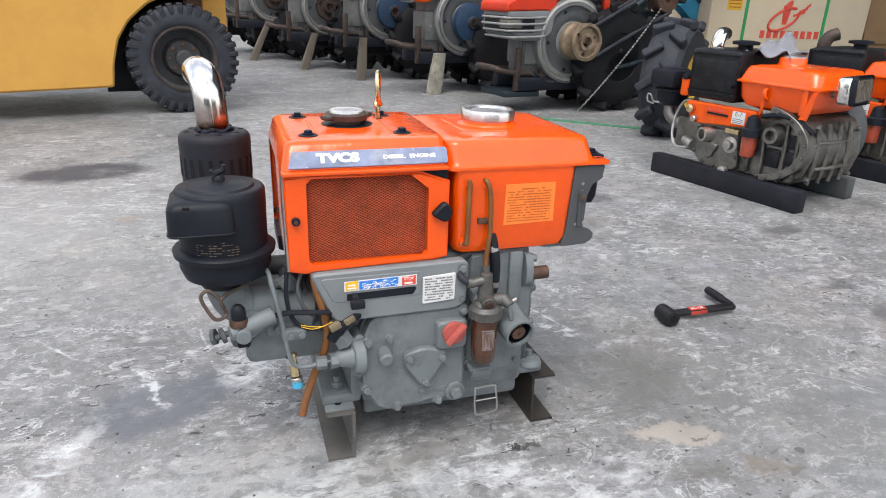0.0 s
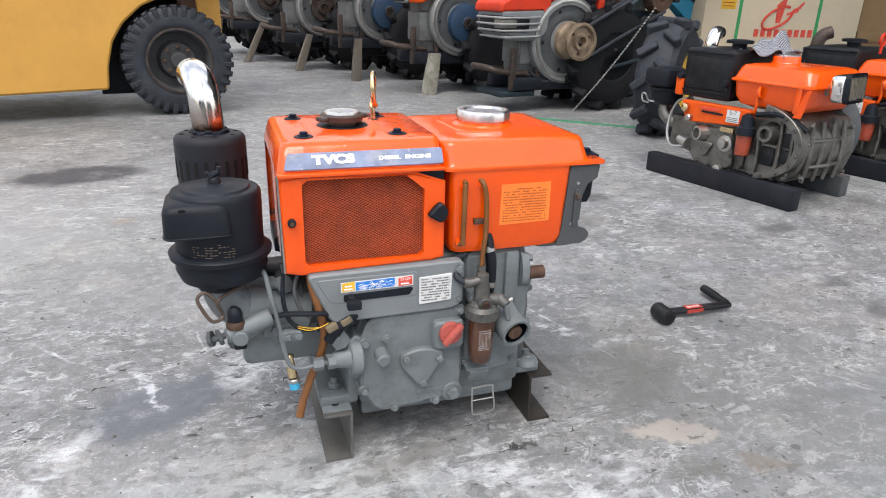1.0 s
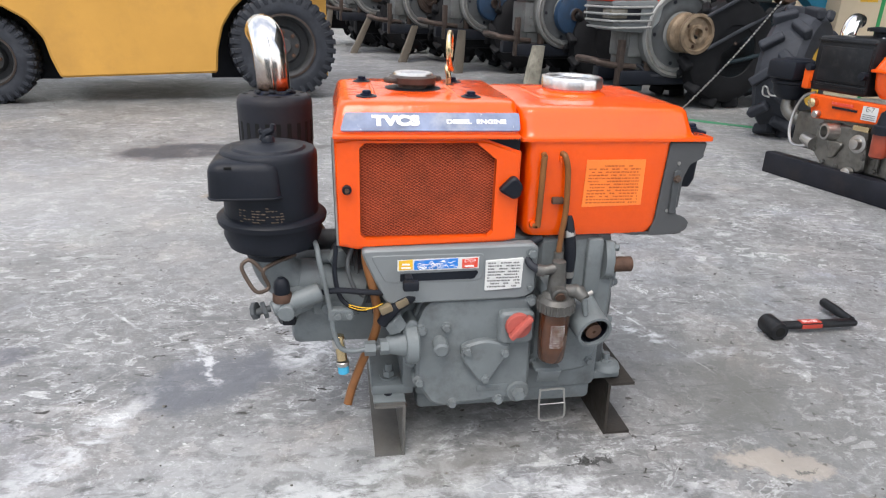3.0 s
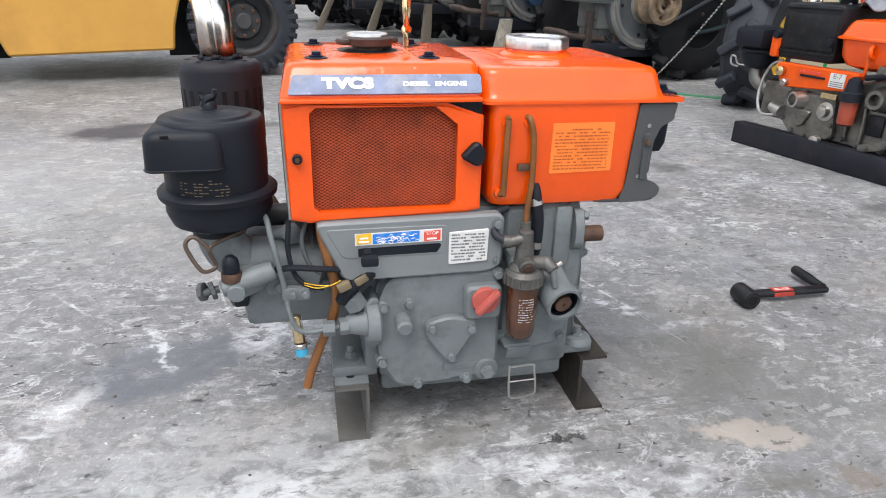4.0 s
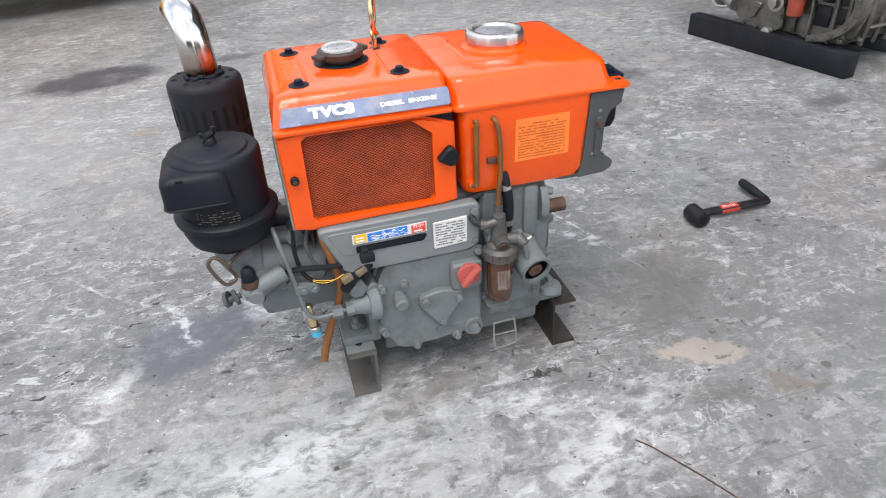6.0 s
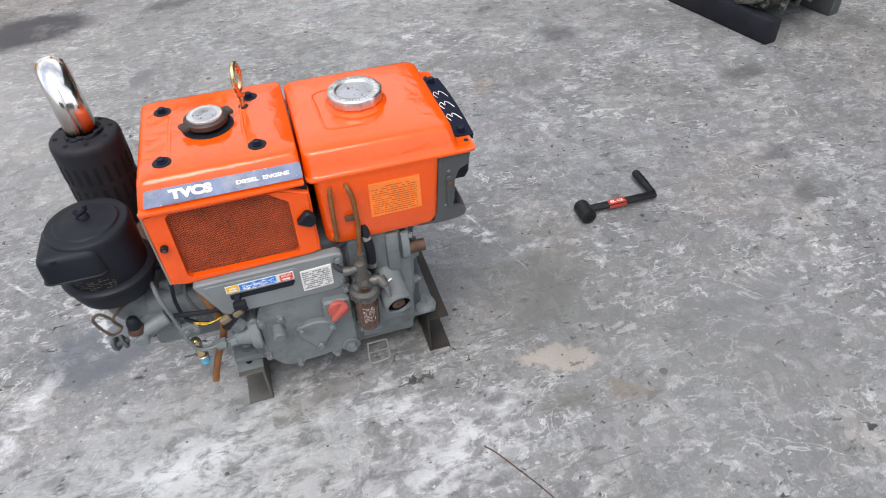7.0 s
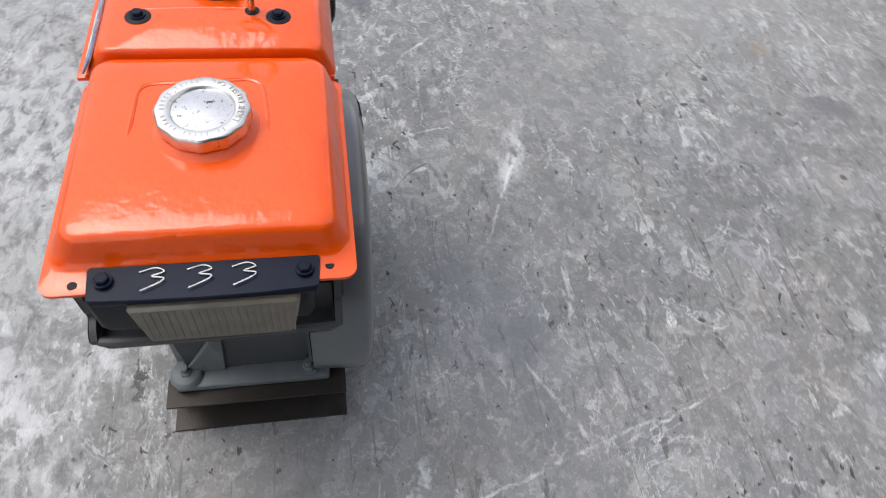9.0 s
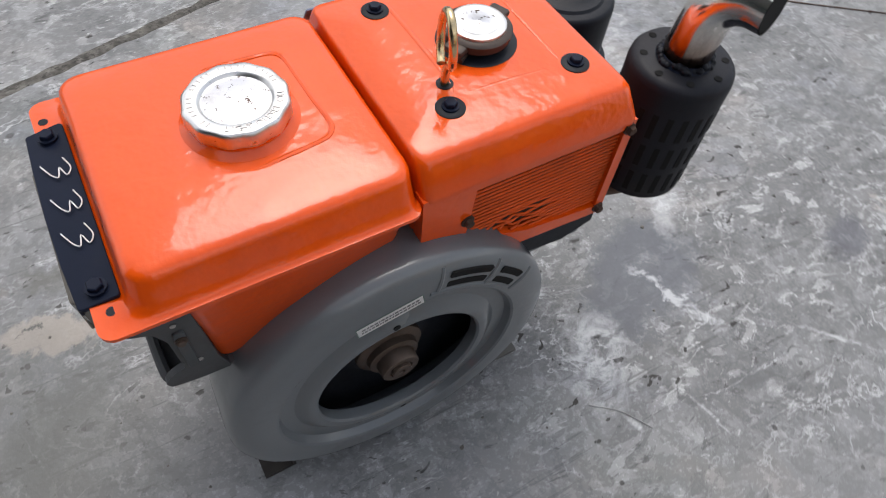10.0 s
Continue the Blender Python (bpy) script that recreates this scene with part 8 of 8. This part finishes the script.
def crate():
    c = thing("wooden_crate", "pale plywood crate with green straps and red printing", "crate")
    L, D, H = 1.43, 1.1, 0.905
    part("body", box(bmesh.new(), 0, L, 0, D, 0, H, 0.006), WOOD_PALE, c)
    for k in range(3):
        part("batten", box(bmesh.new(), L - 0.01, L + 0.02, 0.03 + 0.45 * k, 0.13 + 0.45 * k, 0.0, H, 0.004), WOOD_OLD, c)
    for x in (0.30, 1.02):
        part("strap", box(bmesh.new(), x, x + 0.028, -0.004, D, 0.004, H + 0.004, 0.001), GREEN, c, "green packing strap")
    lab = part("yellow_label", box(bmesh.new(), 0.14, 0.27, -0.003, 0.004, 0.70, 0.86), DECAL_YELLOW, c)
    for k in range(5):
        part("print_bar", box(bmesh.new(), 0.155, 0.255, -0.0042, -0.002, 0.72 + 0.026 * k, 0.727 + 0.026 * k), INK, lab)
    pts = [(0.66 + 0.13 * math.cos(radians(a)), -0.004, 0.64 + 0.075 * math.sin(radians(a)) + 0.05 * math.cos(radians(a))) for a in range(40, 390, 25)]
    mark = part("printed_mark", tube(bmesh.new(), pts, 0.011, 6, 3), DECAL_RED, c, "red printed swoosh mark")
    part("mark_stroke", plate(bmesh.new(), [(0.65, 0.60), (0.69, 0.60), (0.72, 0.78), (0.70, 0.79), (0.64, 0.74)], "xz", 0.004, -0.006), DECAL_RED, mark)
    for k in range(3):
        part("mark_stroke", plate(bmesh.new(), [(0.74 + 0.05 * k, 0.66 + 0.03 * k), (0.84 + 0.02 * k, 0.69 + 0.03 * k), (0.84 + 0.02 * k, 0.71 + 0.03 * k), (0.74 + 0.05 * k, 0.68 + 0.03 * k)], "xz", 0.004, -0.006), DECAL_RED, mark)
    for k in range(9):
        part("letter_bar", box(bmesh.new(), 0.47 + 0.062 * k, 0.51 + 0.062 * k, -0.004, 0.004, 0.49, 0.55), DECAL_RED, mark)
    c.matrix_world = pose(3.46, 3.74, 0, 0, 0, -8.9)
    q = thing("plywood_crate", "brown plywood crate standing beside the pale crate", "crate")
    part("body", box(bmesh.new(), L + 0.04, L + 1.1, 0.05, D, 0, 1.02, 0.006), WOOD_BROWN, q)
    for z in (0.03, 0.46, 0.92):
        part("batten", box(bmesh.new(), L + 0.035, L + 1.105, 0.028, 0.052, z, z + 0.09, 0.004), WOOD_BROWN, q)
    q.matrix_world = pose(3.46, 3.74, 0, 0, 0, -8.9)
    b = thing("cardboard_box", "brown cardboard box on the wooden crate", "box")
    part("carton", box(bmesh.new(), 0.62, 1.30, 0.2, 0.9, H + 0.005, H + 0.50, 0.006), surface("cardboard", (0.33, 0.20, 0.11), 0.8, var=0.1, scale=4, grime_amount=0.3), b)
    part("box_label", box(bmesh.new(), 0.90, 1.0, 0.194, 0.202, H + 0.06, H + 0.20), WHITE, b)
    b.matrix_world = pose(3.46, 3.74, 0, 0, 0, -8.9)


surface_rust_red = surface("red_filter_plastic", (0.28, 0.05, 0.025), 0.3, var=0.2, scale=20, coat=0.4)
surface_rim = surface("dusty_rim_paint", (0.045, 0.046, 0.048), 0.7, var=0.3, scale=8, grime=(0.08, 0.072, 0.065), grime_amount=0.5)

forklift()
surface_pale = surface("pale_worn_iron", (0.23, 0.175, 0.12), 0.45, 0.4, var=0.35, scale=14, grime=(0.07, 0.045, 0.03), grime_amount=0.8, grime_scale=12, bump=0.2)
surface_bars = surface("blue_grey_paint", (0.19, 0.23, 0.27), 0.5, var=0.1, scale=4, grime=(0.08, 0.08, 0.08), grime_amount=0.4)
walking_tractor((1.952, 3.20, 0), 9, 0.477, RED_OLD, "vee", "red_nose", surface_bars, "faded red walking tractor with belts, propped on timber", 5, 0.285, surface_pale)
for at, fz, hub, bars, seed, label in (((1.52, 4.16, 0), 0.563, "blue", ORANGE_OLD, 2, "orange walking tractor with dark blue drive pulley, propped on timber"),
                                       ((1.108, 5.07, 0), 0.615, "blue", RED_OLD, 3, "orange walking tractor with dark blue drive pulley, propped on timber"),
                                       ((0.698, 5.95, 0), 0.60, "plain", RED_OLD, 6, "orange walking tractor with grey flywheel, propped on leaning timber"),
                                       ((0.24, 6.86, 0), 0.67, "plain", RED_OLD, 7, "orange walking tractor with grey flywheel, propped on leaning timber"),
                                       ((-0.08, 7.75, 0), 0.70, "plain", RED_OLD, 8, "red walking tractor at the end of the row")):
    walking_tractor(at, 9, fz, RED_OLD if seed == 8 else ORANGE_OLD, hub, "round_hood", bars, label, seed)

turn2 = math.degrees(math.atan2(-0.975, 0.22))
spare = standing_engine()
spare.matrix_world = pose(1.572, 1.564, 0, 0, 0, turn2)
second = copy_thing(spare, pose(2.36, 1.70, 0, 0, 0, turn2 + 4))
for ob in list(second.children_recursive):
    if ob.name.split(".")[0] in ("headlamp", "lens", "lens_rib", "lamp_rim", "case_rivet", "lamp_stay", "exhaust_elbow", "exhaust_bore"):
        bpy.data.objects.remove(ob)
tagged(second, "orange-tanked diesel engine beside the other, without a lamp")

part("exhaust_stub", tube(bmesh.new(), [(0.02, 0.27, 0.54), (0.022, 0.272, 0.575), (0.035, 0.285, 0.605), (0.06, 0.31, 0.62)], 0.032, 14, 5), RUST_DARK, second, "sooty black exhaust elbow")
eye = [(0.40, 0.10, 0.545), (0.40, 0.10, 0.58)] + [(0.40, 0.10 + 0.022 * math.sin(radians(a)), 0.605 - 0.026 * math.cos(radians(a))) for a in range(0, 350, 40)]
part("lifting_eye", tube(bmesh.new(), eye, 0.007, 8, 4), RED_OLD, second, "red lifting eye")

# striped rag over the tank
bm = bmesh.new()
rnd = random.Random(9)
n = 26
grid = [[None] * n for _ in range(n)]
for i in range(n):
    for j in range(n):
        u, v = i / (n - 1) * 2 - 1, j / (n - 1) * 2 - 1
        rr = math.hypot(u, v)
        z = 0.075 * math.exp(-2.0 * rr * rr) + 0.016 * math.sin(7 * u + 3 * v) + 0.009 * math.sin(5 * v - 8 * u * v) + 0.006 * noise.noise(Vector((u * 5, v * 5, 0)))
        grid[i][j] = bm.verts.new((0.385 + 0.085 * u * (1 + 0.25 * math.sin(5 * v)), 0.20 + 0.10 * v * (1 + 0.25 * math.cos(4 * u)), 0.556 + z))
for i in range(n - 1):
    for j in range(n - 1):
        bm.faces.new((grid[i][j], grid[i + 1][j], grid[i + 1][j + 1], grid[i][j + 1]))
rag_mat = bpy.data.materials.new("striped_cotton")
rag_mat.use_nodes = True
nt = rag_mat.node_tree
wave = node(nt, "ShaderNodeTexWave", Scale=75.0, Distortion=2.5, Detail=1.0)
nt.links.new(nt.nodes.new("ShaderNodeTexCoord").outputs["Object"], wave.inputs["Vector"])
nt.links.new(ramp(nt, wave.outputs["Fac"], 0.64, 0.76, (0.02, 0.024, 0.045, 1), (0.45, 0.46, 0.48, 1)), nt.nodes["Principled BSDF"].inputs["Base Color"])
nt.nodes["Principled BSDF"].inputs["Roughness"].default_value = 0.9
rag = part("rag", bm, rag_mat)
solid = rag.modifiers.new("thickness", "SOLIDIFY")
solid.thickness = 0.003
rag.matrix_world = pose(1.572, 1.564, 0.0, 0, 0, turn2)
tagged(rag, "crumpled navy and white striped rag on the engine", "rag")

wheel = thing("tractor_wheel", "large lugged black tractor wheel standing on the ground", "wheel")
lugged_tyre(wheel, 0.34, 0.22, DECAL_YELLOW, 11, at=pose(0, 0, 0.325))
wheel.matrix_world = pose(2.16, 2.33, 0, 0, 0, 38)

crate()

# blue moulded plastic parts beside the crate
bl = thing("plastic_shell", "bright blue moulded plastic shell leaning by the crate", "plastic part")
bm = bmesh.new()
loft(bm, [(-0.20, 0.20, -0.10, 0.10, 0.0, 0.05), (-0.21, 0.21, -0.11, 0.11, 0.03, 0.05), (-0.17, 0.17, -0.08, 0.08, 0.34, 0.05), (-0.12, 0.12, -0.05, 0.05, 0.38, 0.04)], 5)
part("shell", bm, BLUE_BRIGHT, bl)
for k in range(3):
    part("slot", box(bmesh.new(), -0.11 + 0.08 * k, -0.06 + 0.08 * k, -0.115, -0.08, 0.12, 0.26, 0.01), BLUE, bl)
for k in range(2):
    part("moulded_rib", tube(bmesh.new(), [(-0.15 + 0.3 * k, -0.10, 0.05), (-0.14 + 0.28 * k, -0.095, 0.2), (-0.12 + 0.24 * k, -0.085, 0.32)], 0.012, 8, 3), BLUE_BRIGHT, bl)
bl.matrix_world = pose(3.47, 4.05, 0.62, 10, 38, 0)
st = thing("stacked_parts", "dark stack of machine parts under the blue shell", "machine parts")
part("bin", box(bmesh.new(), -0.35, 0.30, -0.2, 0.3, 0.0, 0.60, 0.03, 2), TEAL_DARK, st)
part("bin_rim", box(bmesh.new(), -0.37, 0.32, -0.22, 0.32, 0.57, 0.61, 0.01), BLACK, st)
st.matrix_world = pose(3.35, 4.15, 0, 0, 0, 8)

# painted line on the floor
bm = bmesh.new()
plate(bm, [(1.60, 2.93), (2.25, 2.37), (2.28, 2.41), (1.63, 2.97)], "xy", 0.0, 0.003)
line = part("floor_line", bm, surface("green_floor_paint", (0.03, 0.22, 0.10), 0.6, var=0.2, grime=(0.12, 0.13, 0.12), grime_amount=0.7))
tagged(line, "worn green painted floor line", "floor line", kind="structure")

# ---- the shed round the yard ----
def wall(name, x0, x1, y0, y1, z0, z1, material, label):
    w = part(name, box(bmesh.new(), x0, x1, y0, y1, z0, z1), material, smooth=0)
    return tagged(w, label, "wall", kind="structure")


wall("wall_north", -9.0, 3.2, 12.0, 12.2, 0.0, 5.5, WALL_WHITE, "whitewashed wall with a green band")
wall("trim_band", -0.4, 3.2, 11.985, 12.0, 1.40, 1.60, WALL_GREEN, "dark green painted wall band")
# Unseen wall, added to darken reflections and low light from behind.
wall("added_south_wall", -12.0, 13.2, -14.2, -14.0, 0.0, 3.4, SHED_DARK, "unseen grey wall added to darken low reflections")
# Wall colour is dark to paint the unlit shop interior.
wall("wall_east", 3.2, 13.0, 8.6, 8.8, 0.0, 5.5, SHED_DARK, "shed wall behind shelves, coloured dark for the unlit interior")
wall("wall_return", 3.2, 3.4, 8.8, 12.2, 0.0, 5.5, SHED_DARK, "dark return wall of the shed")
wall("wall_side", 13.0, 13.2, -4.0, 8.8, 0.0, 5.5, SHED_DARK, "dark side wall of the shed")
# Unseen roof, added to hold back sky light on the +x side.
roof = part("roof", box(bmesh.new(), 2.9, 13.2, -1.6, 8.8, 4.4, 4.5), ROOF, smooth=0)
tagged(roof, "unseen sheet metal roof added to block sky light", "roof", kind="structure")

# slab joint filled with dirt, a loose wire and specks
def ribbon(name, points, width, material, label, category, rough=0.28, height=0.003, seed=1):
    rnd = random.Random(seed)
    path = smooth_path([(x, y, 0) for x, y in points], 60)
    bm = bmesh.new()
    rows = []
    for i, p in enumerate(path):
        d = (path[min(i + 1, len(path) - 1)] - path[max(i - 1, 0)]).normalized()
        s = Vector((-d.y, d.x, 0))
        w0, w1 = (width * (1 + rough * 2 * noise.noise(Vector((p.x * 22, p.y * 22, q)))) for q in (0.0, 7.0))
        rows.append([bm.verts.new(p - s * w0), bm.verts.new(p - s * w0 * 0.4 + Vector((0, 0, height * rnd.uniform(0.4, 1)))), bm.verts.new(p + s * w1 * 0.4 + Vector((0, 0, height * rnd.uniform(0.4, 1)))), bm.verts.new(p + s * w1)])
    for a, b in zip(rows, rows[1:]):
        for k in range(3):
            bm.faces.new((a[k], a[k + 1], b[k + 1], b[k]))
    return tagged(part(name, bm, material), label, category, kind="structure")


DIRT = surface("dark_joint_dirt", (0.09, 0.085, 0.075), 0.9, var=0.7, scale=45, grime=(0.28, 0.27, 0.25), grime_amount=1.0, grime_scale=32, bump=0.6, chips=(0.03, 0.028, 0.025), chip_level=0.56)
ribbon("slab_joint", [(-3.2, -1.75), (-1.5, -1.32), (-0.06, -0.925), (0.40, -0.80), (0.78, -0.695), (2.4, -0.25), (4.0, 0.2)], 0.013, DIRT, "dirt-filled joint between concrete slabs", "floor joint")
for pts, r, lab in (([(0.20, -0.36), (0.225, -0.394), (0.29, -0.515), (0.305, -0.62), (0.29, -0.75)], 0.0013, "thin dark wire lying on the concrete"),
                    ([(-1.1, -0.55), (-1.333, -0.363), (-1.563, -0.196), (-1.9, 0.05)], 0.0016, "thin dark wire lying on the concrete"),
                    ([(-0.262, 0.282), (-0.285, 0.300), (-0.303, 0.317), (-0.328, 0.358)], 0.0009, "short pale straw lying on the concrete")):
    w = part("loose_wire", tube(bmesh.new(), [(x, y, r) for x, y in pts], r, 6, 6), STEEL if "straw" in lab else RUST)
    tagged(w, lab, "wire")
rnd = random.Random(21)
crumb = []
bm = bmesh.new()
for k in range(170):
    x, y = rnd.gauss(0.1, 0.6), rnd.gauss(0.05, 0.5)
    s = rnd.uniform(0.0006, 0.0022) * (2.0 if rnd.random() < 0.08 else 1)
    vs = bmesh.ops.create_icosphere(bm, subdivisions=1, radius=s)["verts"]
    for v in vs:
        v.co = Vector((v.co.x * rnd.uniform(0.7, 1.6) + x, v.co.y * rnd.uniform(0.7, 1.4) + y, max(0, v.co.z * 0.5 + s * 0.3)))
tagged(part("grit", bm, DIRT), "scattered dark grit on the concrete", "grit", kind="stuff")

# shelf with bottles and tins against the dark wall
shelf = thing("storage_shelf", "dark steel shelf of bottles and tins against the wall", "shelf")
for z in (0.5, 0.95, 1.4):
    part("board", box(bmesh.new(), 0, 3.2, 0, 0.4, z, z + 0.03, 0.004), RUST, shelf)
for x in (0.0, 1.1, 2.2, 3.16):
    part("upright", box(bmesh.new(), x, x + 0.04, 0, 0.4, 0, 1.9, 0.004), RUST, shelf)
shelf.matrix_world = pose(5.4, 8.1, 0)
rnd = random.Random(31)
for k in range(26):
    x, z, h, r = 5.5 + 0.118 * k, (0.53, 0.98, 1.43)[k % 3], rnd.uniform(0.12, 0.28), rnd.uniform(0.035, 0.055)
    b = part("bottle", lathe(bmesh.new(), (x, 8.25, z), (0, 0, 1), [(0, r), (h * 0.65, r), (h * 0.8, r * 0.4), (h, r * 0.35), (h, 0)], 12), rnd.choice([WHITE, BLACK, GREY, BLUE, RUST, WOOD_OLD]))
    tagged(b, "oil bottle standing on the dark steel shelf", "bottle", "bottles on the shelf")
